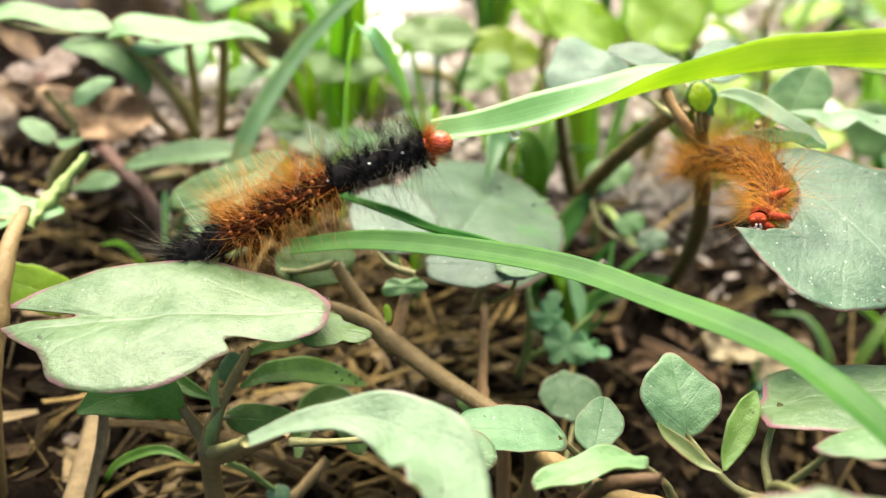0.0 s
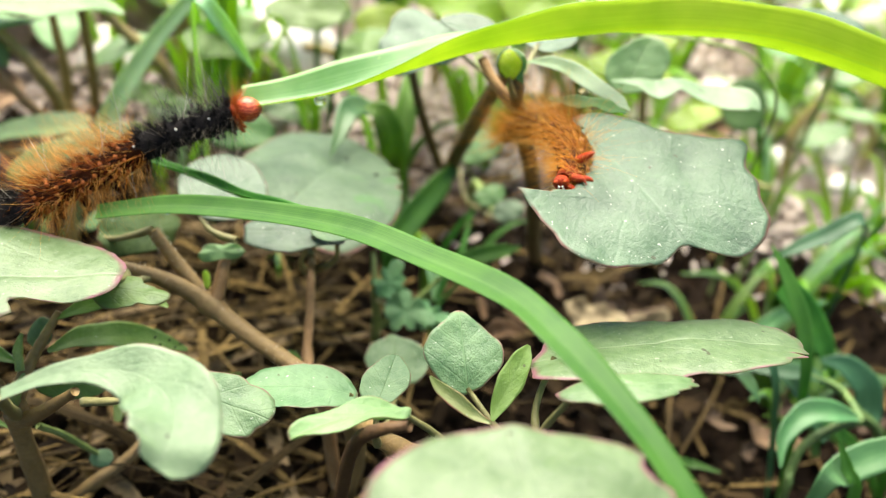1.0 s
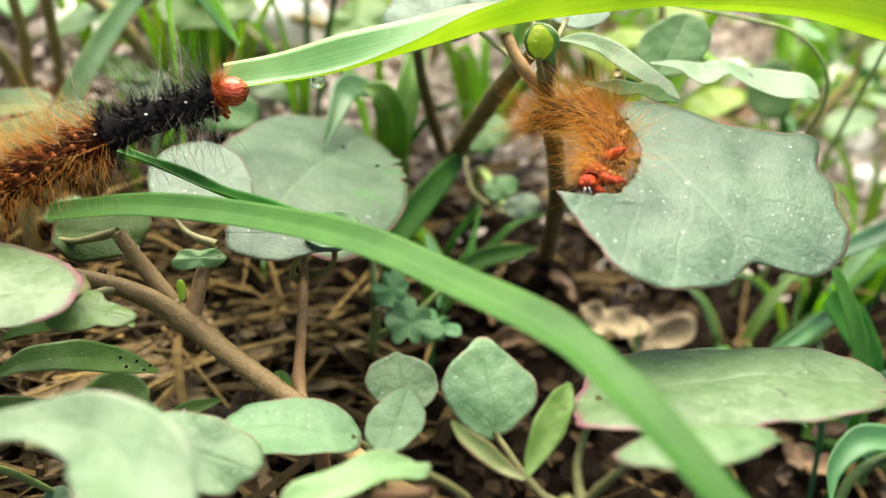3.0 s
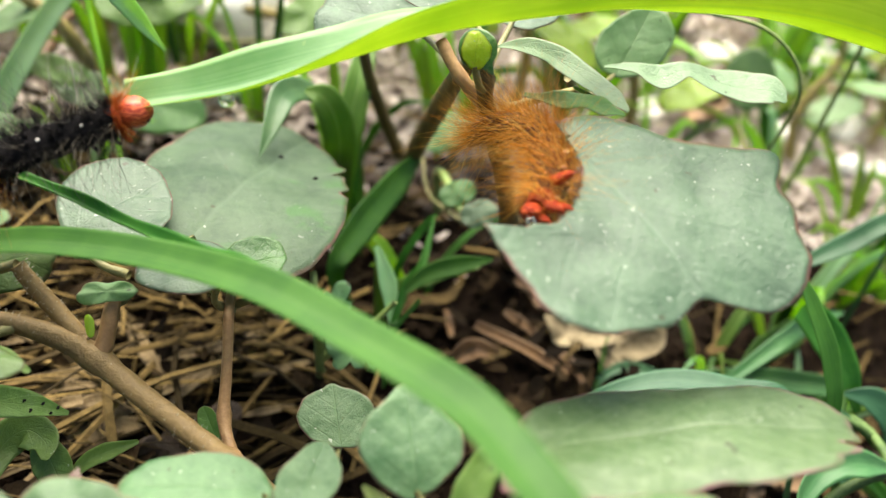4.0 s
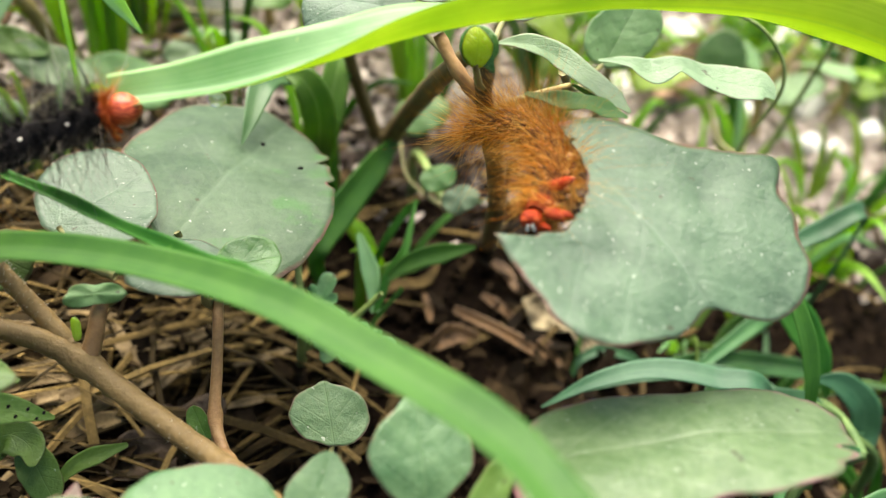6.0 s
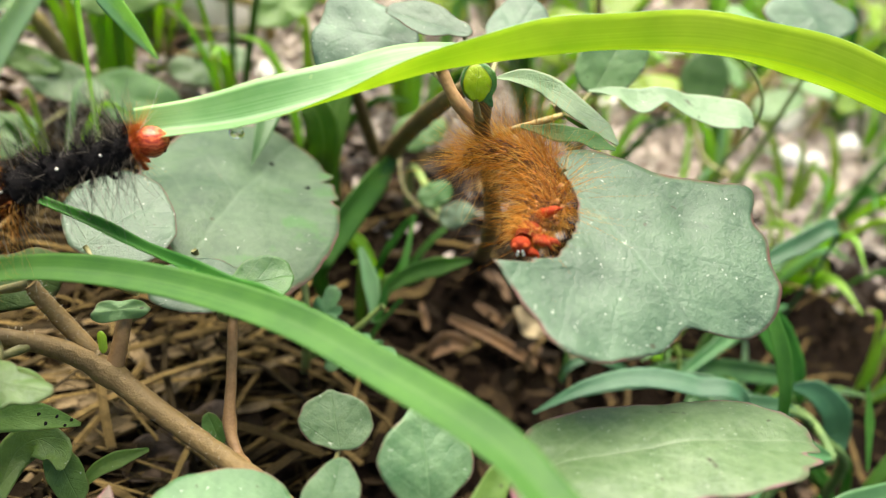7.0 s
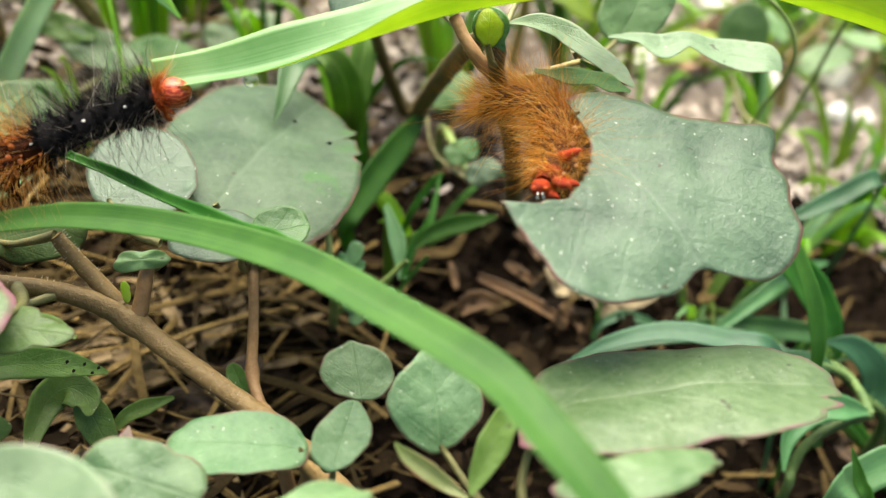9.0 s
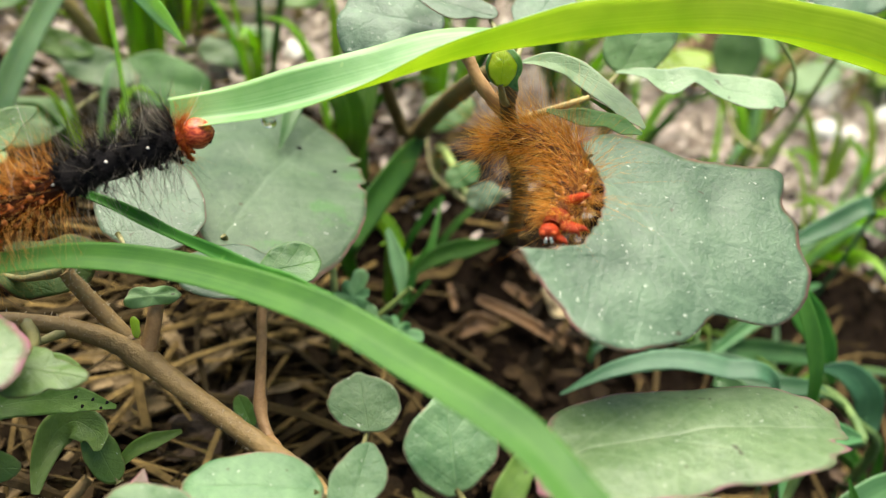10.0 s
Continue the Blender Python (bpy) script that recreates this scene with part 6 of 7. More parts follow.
ribbon("blade", [(0.0395, 0.1373, 0.0093), (0.0416, 0.1411, 0.0148), (0.0444, 0.1448, 0.0171), (0.0468, 0.1532, 0.0221)], [0.0012, 0.0020, 0.0018, 0.0004], [(0.3, -0.9, 0.3)], BLADE, clump, n=18)
ribbon("blade", [(0.0406, 0.1403, 0.0134), (0.0453, 0.1419, 0.0168), (0.0503, 0.1422, 0.0185), (0.0561, 0.1422, 0.0200)], [0.0010, 0.0032, 0.0036, 0.0006], [(0, -0.8, 0.55)], BLADE, clump, n=20)
ribbon("blade", [(0.0385, 0.1340, -0.002), (0.0388, 0.1359, 0.0071), (0.0439, 0.1394, 0.0131)], [0.0008, 0.0010, 0.0009], [(0.5, -0.8, 0.4)], BLADE, clump, n=14)
ribbon("blade", [(0.0403, 0.1540, -0.004), (0.040, 0.1440, 0.0110), (0.0457, 0.1432, 0.0153), (0.0544, 0.1434, 0.0176)], [0.0015, 0.0026, 0.0032, 0.0004], [(0.1, -0.6, 0.7)], BLADE_DARK, clump, n=22)
ribbon("blade", [(0.0403, 0.1540, -0.004), (0.0402, 0.1484, 0.0128), (0.0449, 0.1523, 0.0201), (0.0473, 0.1532, 0.022)], [0.0015, 0.0018, 0.0016, 0.0004], [(0.6, -0.6, 0.4)], BLADE, clump, n=20)
ribbon("blade", [(0.0382, 0.1500, -0.003), (0.0375, 0.1450, 0.006), (0.0370, 0.1450, 0.014), (0.0365, 0.146, 0.018)], [0.0016, 0.0022, 0.0018, 0.0004], [(0.3, -0.9, 0.2)], BLADE_DARK, clump, n=16)
hang = thing("grass_plant", on_ground(0.024, 0.180), "grass blade whose short pale tip hangs over a round leaf", "grass")
ribbon("blade", [(0.0174, 0.1422, 0.0373), (0.0185, 0.1454, 0.0398), (0.0194, 0.1491, 0.0420), (0.0204, 0.1533, 0.0433), (0.0225, 0.1570, 0.0428), (0.0262, 0.1600, 0.0400), (0.0285, 0.1640, 0.0330), (0.0290, 0.172, 0.016), (0.0285, 0.180, -0.002)], [0.0002, 0.0022, 0.0037, 0.0048, 0.0046, 0.0040, 0.0034, 0.0026, 0.0016], [(0.2, -0.8, 0.5), (0.2, -0.8, 0.5), (0.2, -0.8, 0.5), (0.2, -0.4, 0.85), (0.5, -0.5, 0.7), (0.3, -0.85, 0.4)], BLADE_DEW, hang, fold=0.08, n=44)
ribbon("blade", [(0.0352, 0.1790, 0.0520), (0.0338, 0.1721, 0.0467), (0.0325, 0.1655, 0.0417), (0.0312, 0.1615, 0.0353), (0.0303, 0.1610, 0.0280), (0.0295, 0.1660, 0.0140), (0.0280, 0.180, -0.002)], [0.0006, 0.0036, 0.0048, 0.0052, 0.0048, 0.0036, 0.0020], [(0.15, -0.85, 0.4)], BLADE_DARK, hang, "broad upright dark green blade", fold=0.10, n=40)
ribbon("blade", [(0.0235, 0.1575, 0.0425), (0.0265, 0.1570, 0.0416), (0.0288, 0.1575, 0.0372), (0.0296, 0.1595, 0.0300), (0.0290, 0.1680, 0.0120), (0.0275, 0.180, -0.002)], [0.0010, 0.0050, 0.0060, 0.0052, 0.0034, 0.0020], [(0.1, -0.75, 0.6), (-0.1, -0.9, 0.35)], BLADE_DARK, hang, "broad bent dark green blade", fold=0.10, n=36)
arc = thing("bent_stalk", on_ground(0.112, 0.17), "thin green stalk bent over in an arc", "stalk")
tube("stalk", [(0.0690, 0.1490, 0.0640), (0.0838, 0.1481, 0.0627), (0.0934, 0.1454, 0.0616), (0.0994, 0.1437, 0.0571), (0.1016, 0.1434, 0.0517), (0.1042, 0.1495, 0.0433), (0.1085, 0.1601, 0.030), (0.112, 0.17, -0.008)], [0.0002, 0.0003, 0.0003, 0.0003, 0.0003, 0.0003, 0.0003, 0.0004], STEM_GREEN, arc, n=44, sides=7)
grass_right = thing("grass_plant", on_ground(0.115, 0.114), "spreading grass plant with broad blades wet with dew", "grass")
ribbon("blade", [(0.1104, 0.1088, -0.004), (0.1096, 0.1154, 0.0062), (0.114, 0.1266, 0.0112), (0.1181, 0.1477, 0.0109), (0.119, 0.158, 0.008)], [0.002, 0.0032, 0.0040, 0.004, 0.0005], [(0.2, -0.8, 0.6)], BLADE, grass_right, n=30)
ribbon("blade", [(0.070, 0.1228, 0.0045), (0.0849, 0.1233, 0.0085), (0.0967, 0.122, 0.0093), (0.1047, 0.1163, 0.0085), (0.1113, 0.1088, 0.000)], [0.0005, 0.0027, 0.0033, 0.0034, 0.002], [(0, -0.5, 0.85)], BLADE_SEA, grass_right, n=30, nv=8)
ribbon("blade", [(0.0994, 0.1334, 0.0001), (0.1115, 0.1397, 0.0050), (0.1204, 0.1452, 0.0064), (0.130, 0.150, 0.005)], [0.002, 0.0034, 0.0034, 0.0005], [(0, -0.7, 0.7)], BLADE_DEW, grass_right, n=24)

herb = thing("grass_plant", (0.1014, 0.1008, -0.006), "broad-leaved grass with dewy blades and a yellow-green stem", "grass")
tube("stem", [on_ground(0.1014, 0.1008, -0.003)] + [(0.1014, 0.1008, -0.0048), (0.1021, 0.1025, -0.0015), (0.1046, 0.1046, 0.0029), (0.1114, 0.1065, 0.0059), (0.1153, 0.1072, 0.0061)], [0.0008, 0.0008, 0.0008, 0.0008, 0.0009, 0.0009], HERB_STEM, herb, n=30, knots=((0.85, 0.3),))
tube("stem", [(0.1153, 0.1072, 0.0061), (0.1157, 0.112, 0.0067), (0.1151, 0.1177, 0.0064), (0.1114, 0.1212, 0.0055)] , [0.0009, 0.0008, 0.0007, 0.0006], HERB_STEM, herb, n=24)
ribbon("blade", [(0.0973, 0.0987, 0.0027), (0.0987, 0.1027, 0.0062), (0.1034, 0.1058, 0.0088), (0.1086, 0.1062, 0.0089), (0.1142, 0.1068, 0.0072)], [0.0004, 0.0030, 0.0046, 0.0044, 0.0012], [(0.1, -0.55, 0.83)], BLADE_DEW, herb, "broad bluish blade bent over with a dew drop", fold=0.18, n=36, nv=8, ripple=0.02)
ribbon("blade", [(0.1167, 0.1206, 0.0058), (0.1137, 0.1232, 0.0119), (0.1095, 0.1257, 0.0174), (0.1049, 0.1277, 0.022)], [0.0012, 0.0050, 0.0064, 0.0052], [(0.2, -0.9, 0.3)], BLADE, herb, fold=0.15, n=30, nv=8)
ribbon("blade", [(0.0887, 0.1334, 0.0001), (0.0979, 0.1347, 0.0005), (0.1101, 0.1358, -0.0006), (0.1227, 0.1363, -0.0026), (0.1295, 0.1363, -0.0047)], [0.0004, 0.0034, 0.0046, 0.0040, 0.0012], [(0, -0.7, 0.7)], BLADE_DEEP, herb, fold=0.2, n=36, nv=8)
ribbon("blade", [(0.1065, 0.141, -0.0026), (0.1117, 0.1447, -0.0012), (0.1194, 0.149, -0.0001), (0.1251, 0.1525, 0.0011)], [0.0010, 0.0052, 0.0062, 0.0030], [(0, -0.8, 0.6)], BLADE, herb, fold=0.15, n=30, nv=8)
ribbon("blade", [(0.1247, 0.108, 0.0018), (0.1253, 0.1136, 0.0078), (0.1253, 0.1179, 0.0135)], [0.0006, 0.0026, 0.0004], [(0.2, -0.9, 0.2)], BLADE, herb, fold=0.2, n=20)
near_grass = thing("grass_plant", on_ground(0.0994, 0.0904), "low grass plant with a broad hairy-edged blade", "grass")
ribbon("blade", [on_ground(0.0934, 0.0904, -0.003)] + [(0.0994, 0.0904, 0.005), (0.1034, 0.0925, 0.0078), (0.1099, 0.0947, 0.0092), (0.1199, 0.0971, 0.01)], [0.0014, 0.0030, 0.0052, 0.0056, 0.0040], [(0.1, -0.55, 0.83)], BLADE_DEW, near_grass, fold=0.12, n=36, nv=8, ripple=0.02)
ribbon("blade", [on_ground(0.1054, 0.0899, -0.003)] + [(0.1054, 0.0899, 0.0035), (0.1039, 0.0921, 0.0092), (0.1024, 0.0945, 0.0132)], [0.0012, 0.0020, 0.0020, 0.0003], [(-0.2, -0.95, 0.2)], BLADE, near_grass, fold=0.15, n=26)
wide_grass = thing("grass_plant", on_ground(0.107, 0.112), "grass plant with a broad sea-green blade and an upright lime one", "grass")
ribbon("blade", [(0.0640, 0.1165, 0.0080), (0.0720, 0.1175, 0.0125), (0.0810, 0.1175, 0.0150), (0.0900, 0.1150, 0.0155), (0.0990, 0.1125, 0.0130), on_ground(0.107, 0.112, -0.002)], [0.0003, 0.0026, 0.0038, 0.0040, 0.0032, 0.0020], [(0.05, -0.30, 0.95)], BLADE_SEA, wide_grass, fold=0.08, n=40, nv=8, ripple=0.02)
ribbon("blade", [on_ground(0.108, 0.111, -0.002), (0.1030, 0.1085, 0.0120), (0.1009, 0.1117, 0.0235), (0.0977, 0.1163, 0.0310), (0.0955, 0.1195, 0.0350)], [0.0016, 0.0028, 0.0040, 0.0028, 0.0003], [(0.35, -0.85, 0.3)], BLADE, wide_grass, fold=0.12, n=30, nv=8)
reed = thing("grass_plant", on_ground(0.125, 0.113), "grass plant with soft sea-green blades around a slanting stem", "grass")
tube("stem", [(0.1077, 0.1152, 0.0103), (0.1127, 0.1145, 0.0084), (0.1194, 0.114, 0.0028), (0.1253, 0.1132, -0.0032)] + [on_ground(0.1273, 0.1162, -0.002)], [0.0005, 0.0007, 0.0009, 0.0010, 0.0010], HERB_STEM, reed, n=26)
ribbon("blade", [(0.0928, 0.1179, 0.0114), (0.0975, 0.1159, 0.0111), (0.103, 0.1151, 0.011), (0.1083, 0.1151, 0.0104), (0.1127, 0.1145, 0.0084)], [0.0004, 0.0026, 0.0036, 0.0030, 0.0010], [(0.05, -0.4, 0.9)], BLADE_SEA, reed, fold=0.10, n=30)
ribbon("blade", [(0.0957, 0.1081, 0.0091), (0.0946, 0.1105, 0.011), (0.0932, 0.1135, 0.012), (0.0915, 0.1167, 0.011), (0.1077, 0.1152, 0.0103)], [0.0002, 0.0026, 0.0036, 0.0028, 0.0010], [(0.3, -0.75, 0.6)], BLADE_DEW, reed, "folded blade with a hanging tip", fold=0.08, n=28)
ribbon("blade", [(0.1131, 0.1209, 0.0097), (0.1179, 0.12, 0.0092), (0.122, 0.1176, 0.0059), (0.1229, 0.1155, 0.0003), (0.1194, 0.114, 0.0028)], [0.0008, 0.0044, 0.0058, 0.0048, 0.0014], [(-0.2, -0.7, 0.6)], BLADE_SEA, reed, fold=0.10, n=30)
ribbon("blade", [(0.1081, 0.1412, 0.0202), (0.1121, 0.1401, 0.0234), (0.1191, 0.1425, 0.0254), (0.1298, 0.1461, 0.0263)] + [on_ground(0.1358, 0.1581, -0.002)], [0.0004, 0.0026, 0.0040, 0.0034, 0.0014], [(0.0, -0.5, 0.85)], BLADE_SEA, reed, fold=0.10, n=34)
small_blade = thing("grass_plant", on_ground(0.0828, 0.1092), "single short green grass blade on the soil", "grass")
ribbon("blade", [on_ground(0.0828, 0.1092, -0.002)] + [(0.0828, 0.1092, -0.007), (0.0873, 0.1088, -0.0064), (0.0917, 0.1062, -0.0059)], [0.0008, 0.0014, 0.0017, 0.0003], [(0, -0.6, 0.8)], BLADE, small_blade, n=20)
for n_, (x, y, r, a) in enumerate(((0.0985, 0.128, 3.2, 1.0), (0.116, 0.132, 3.6, 0.4), (0.104, 0.120, 2.4, 2.2), (0.125, 0.118, 2.6, 1.4), (0.135, 0.130, 3.0, 0.2))):
    dead_leaf(on_ground(x, y, 0.0035), (math.cos(a), -math.sin(a), 0.2), (0.3 - 0.1 * n_, -0.5, 0.8), r * 0.8, DEAD_DARK, 620 + n_, 0.5)
for n_ in range(26):
    rnd = random.Random(640 + n_)
    x, y, a, ln = rnd.uniform(0.085, 0.15), rnd.uniform(0.10, 0.145), rnd.uniform(0, 3.1), rnd.uniform(0.006, 0.016)
    q = [on_ground(x + math.cos(a) * ln * f, y + math.sin(a) * ln * f, 0.0020 + 0.001 * rnd.random()) for f in (-0.5, 0, 0.5)]
    w = rnd.uniform(0.0006, 0.0018)
    tagged(ribbon("straw_piece", q, [w, w, w * 0.5], [(rnd.gauss(0, 0.3), -0.3, 1)], STRAW, None, fold=0.2, n=8, nv=4, seed=n_), "short flat bit of dry straw on dark soil", "straw", "dry straw strips on the litter")
yellow = thing("leaf_scrap", (0.0184, 0.1266, -0.006), "small bright yellow scrap of leaf on the straw", "leaf scrap")
part("scrap", leaf_mesh("scrap", (0.0184, 0.1266, -0.006), (0.9, 0.2, 0.2), (0.1, -0.7, 0.7), [1.1, 0.2, 0.1, 0.3, 0, 0.1, 0, 0, 0], SCRAP, stretch=1.5, wave=0.0002, nt=24, nr=4), yellow)


# long dry blades fanned out over the litter
for w, path in (
    (0.0024, [(-0.0176, 0.1281, 0.0038), (-0.0117, 0.1297, 0.0035), (-0.0075, 0.132, 0.0035)]),
    (0.0022, [(-0.0126, 0.1231, 0.0021), (-0.007, 0.1257, 0.002), (-0.0023, 0.1284, 0.002)]),
    (0.0017, [(-0.0094, 0.1184, 0.0007), (-0.0025, 0.1247, 0.0012), (0.0069, 0.1317, 0.0017), (0.0176, 0.1427, 0.0029)]),
    (0.0019, [(0.0007, 0.1346, 0.0031), (0.0089, 0.1376, 0.0028), (0.018, 0.1442, 0.0031)]),
    (0.0018, [(0.0041, 0.1266, 0.0009), (0.0078, 0.1313, 0.0015), (0.0126, 0.1374, 0.0023)]),
    (0.0015, [(0.0158, 0.1256, -0.0008), (0.0194, 0.1268, -0.0009), (0.0236, 0.1284, -0.0011)]),
    (0.0026, [(-0.0054, 0.1411, 0.0052), (-0.0013, 0.1357, 0.0036), (0.0025, 0.1299, 0.0018)]),
    (0.0018, [(-0.0168, 0.1248, 0.003), (-0.0128, 0.1273, 0.0031), (-0.006, 0.1288, 0.0026)]),
    (0.0030, [(-0.0071, 0.1182, 0.0003), (-0.003, 0.1211, 0.0005), (0.0018, 0.1228, 0.0003)]),
    (0.0014, [(0.0164, 0.1333, 0.0009), (0.0208, 0.1351, 0.0008), (0.0292, 0.1393, 0.0007)]),
    (0.0016, [(-0.0108, 0.1253, 0.0024), (-0.0049, 0.123, 0.0011), (0.0002, 0.1254, 0.0011)]),
):
    tagged(ribbon("dry_blade", path, [w * 0.5, w, w * 0.9, w * 0.3], [(0.1, -0.45, 0.9)], DRY_STALK, None, fold=0.22, n=18, nv=6, ripple=0.05, seed=int(w * 90000)), "long dry golden-brown grass blade lying in the litter", "straw", "dry straw strips on the litter")
# curled bark under the eaten leaf
for w, path in (
    (0.0030, [(0.0564, 0.1507, -0.0009), (0.0622, 0.148, -0.0022), (0.0679, 0.1447, -0.0035), (0.0734, 0.1412, -0.0049)]),
    (0.0024, [(0.0627, 0.155, -0.0007), (0.0663, 0.1519, -0.0017), (0.0687, 0.1495, -0.0026)]),
    (0.0026, [(0.0661, 0.164, 0.0009), (0.0685, 0.1617, 0.0002), (0.0702, 0.1574, -0.001)]),
    (0.0046, [(0.0511, 0.1416, -0.0023), (0.0552, 0.1446, -0.0021), (0.06, 0.1439, -0.0028)]),
    (0.0022, [(0.0722, 0.1466, -0.0036), (0.0745, 0.1435, -0.0045), (0.076, 0.1398, -0.0055)]),
    (0.0022, [(0.0512, 0.1541, 0.0004), (0.0512, 0.1507, -0.0003), (0.0514, 0.1474, -0.0011)]),
):
    tagged(ribbon("bark_piece", path, [w * 0.6, w, w * 0.95, w * 0.5], [(0.2, -0.5, 0.85)], BARK, None, fold=0.4, th=0.0005, n=18, nv=6, ripple=0.08, seed=int(w * 70000)), "curled orange-brown strip of rotting bark on the soil", "bark", "bark strips on the soil")
dead_leaf((0.0756, 0.1517, -0.0028), (0.9, -0.45, 0.1), (0.1, -0.55, 0.85), 5.0, BLEACHED, 31, 0.35, "torn cream-coloured dead leaf lying on dark soil")
dead_leaf((0.0849, 0.148, -0.0047), (0.9, 0.1, 0.1), (0.0, -0.55, 0.85), 5.2, BLEACHED, 32, 0.45, "torn cream-coloured dead leaf lying on dark soil")
dead_leaf((0.0067, 0.1186, -0.0022), (0.8, 0.45, 0.1), (0.05, -0.45, 0.9), 6.5, DEAD_DARK, 33, 0.25, "broad smooth grey-brown dead leaf in the straw")
sprig = thing("grass_plant", (0.079, 0.1388, -0.0111), "thin young grass with one arched blade on dark soil", "grass")
ribbon("blade", [(0.079, 0.1388, -0.0111), (0.0797, 0.1417, -0.0065), (0.081, 0.1453, -0.0025), (0.0821, 0.1481, 0.0001)], [0.0007, 0.0010, 0.0008, 0.0003], [(0.2, -0.9, 0.3)], BLADE, sprig, n=20)
ribbon("blade", [(0.079, 0.1388, -0.0111), (0.08, 0.1417, -0.0065), (0.0849, 0.1433, -0.0043), (0.0909, 0.1424, -0.0053), (0.0957, 0.1408, -0.0079)], [0.0008, 0.0014, 0.0022, 0.0020, 0.0004], [(0.0, -0.6, 0.8)], BLADE_SEA, sprig, n=26)


def weed(at, height, n, size, seed, material, stem=None, label="leafy green weed out in the litter", lean=(0, 0)):
    """A small upright weed: a stem with side twigs and oval leaves."""
    rnd = random.Random(seed)
    root = thing("leafy_weed", at, label, "weed", "leafy weeds in the litter")
    at = vec(at)
    top = at + vec((lean[0], lean[1], height))
    pts = [at - vec((0, 0, 0.003)), at.lerp(top, 0.35) + vec((rnd.gauss(0, 0.003), 0, 0)), at.lerp(top, 0.7) + vec((rnd.gauss(0, 0.003), 0, 0)), top]
    tube("stem", pts, [0.0016, 0.0013, 0.001, 0.0006], stem or STEM_OLIVE, root, n=22, seed=seed)
    C = spline(pts, 30)
    for i in range(n):
        f = 0.3 + 0.7 * (i + 0.5) / n
        s = vec(C[min(29, int(f * 29))])
        a = i * 2.4 + rnd.uniform(-0.5, 0.5)
        r = size * rnd.uniform(0.65, 1.1) * (1.1 - 0.4 * f)
        out = vec((math.cos(a), math.sin(a), rnd.uniform(-0.1, 0.5)))
        c = s + out * (r * 0.001 * rnd.uniform(1.8, 2.4))
        nn = vec((-out.x * 0.4, -out.y * 0.4 - 0.25, 1.0))
        leaf(root, c, out, nn, [r, 0.03 * r, 0, 0.25 * r, 0, 0.03 * r, 0, 0.05 * r, 0], material, arch=-0.0001 * r, cup=0.00006 * r, wave=0.00004 * r, stalk=s, stalk_r=0.0005, nt=30, nr=5, seed=seed + i)
    return root


for k, (x, y, h, n, sz, m, lx, ly) in enumerate((
    (-0.050, 0.195, 0.045, 4, 9.0, MEADOW, 0.004, -0.01), (-0.030, 0.245, 0.030, 5, 8.5, MEADOW, 0.0, -0.01), 
    (0.075, 0.230, 0.060, 6, 9.0, LIME, 0.0, -0.01), (0.095, 0.205, 0.055, 5, 9.0, LIME, -0.005, 0.0), (0.045, 0.25, 0.065, 6, 10.0, LIME, 0.0, 0.0),
    (0.135, 0.30, 0.06, 6, 10.0, LIME, 0.0, 0.0), (0.19, 0.31, 0.06, 6, 10.0, LIME, 0.0, 0.0),
    (0.09, 0.31, 0.07, 7, 10.0, LIME, 0.0, 0.0), (-0.07, 0.165, 0.03, 4, 5.0, MEADOW, 0.0, 0.0), (-0.035, 0.152, 0.02, 4, 4.0, MEADOW, 0.0, 0.0),
    (0.155, 0.225, 0.045, 5, 8.0, MEADOW, 0.0, 0.0), (0.20, 0.36, 0.08, 7, 12.0, LIME, 0, 0), (0.02, 0.36, 0.08, 7, 12.0, LIME, 0, 0), (0.11, 0.40, 0.09, 8, 13.0, LIME, 0, 0), (-0.06, 0.36, 0.08, 7, 12.0, MEADOW, 0, 0), (0.215, 0.265, 0.035, 5, 7.0, LIME, 0, 0), (0.185, 0.240, 0.030, 5, 6.0, LIME, 0, 0), (0.240, 0.300, 0.045, 6, 8.0, LIME, 0, 0), (-0.028, 0.232, 0.040, 5, 7.0, LIME, 0, 0), (-0.055, 0.250, 0.045, 5, 8.0, LIME, 0, 0))):
    weed(on_ground(x, y), h, n, sz, 200 + k, m, lean=(lx, ly))

for k in range(20):
    rnd = random.Random(820 + k)
    x, y = (rnd.uniform(0.15, 0.36), rnd.uniform(0.24, 0.42)) if k < 13 else (rnd.uniform(-0.10, 0.0), rnd.uniform(0.25, 0.36))
    weed(on_ground(x, y), rnd.uniform(0.020, 0.042), 6, rnd.uniform(4.5, 8.0), 820 + k, LIME if k % 4 else MEADOW, STEM_GREEN, "sunlit yellow-green weed out in the litter", (rnd.gauss(0, 0.008), rnd.gauss(0, 0.005)))

# broad leaves behind the grass blade, light through them painted as bright lime
weed_lime = thing("leafy_weed", on_ground(0.105, 0.285), "tall weed with broad yellow-green leaves lit through by the sun", "weed")
TOP = (0.0657, 0.2329, 0.0453)
tube("stem", [on_ground(0.105, 0.285, -0.004), (0.100, 0.275, 0.035), TOP], [0.0018, 0.0016, 0.0012], STEM_OLIVE, weed_lime, n=20)
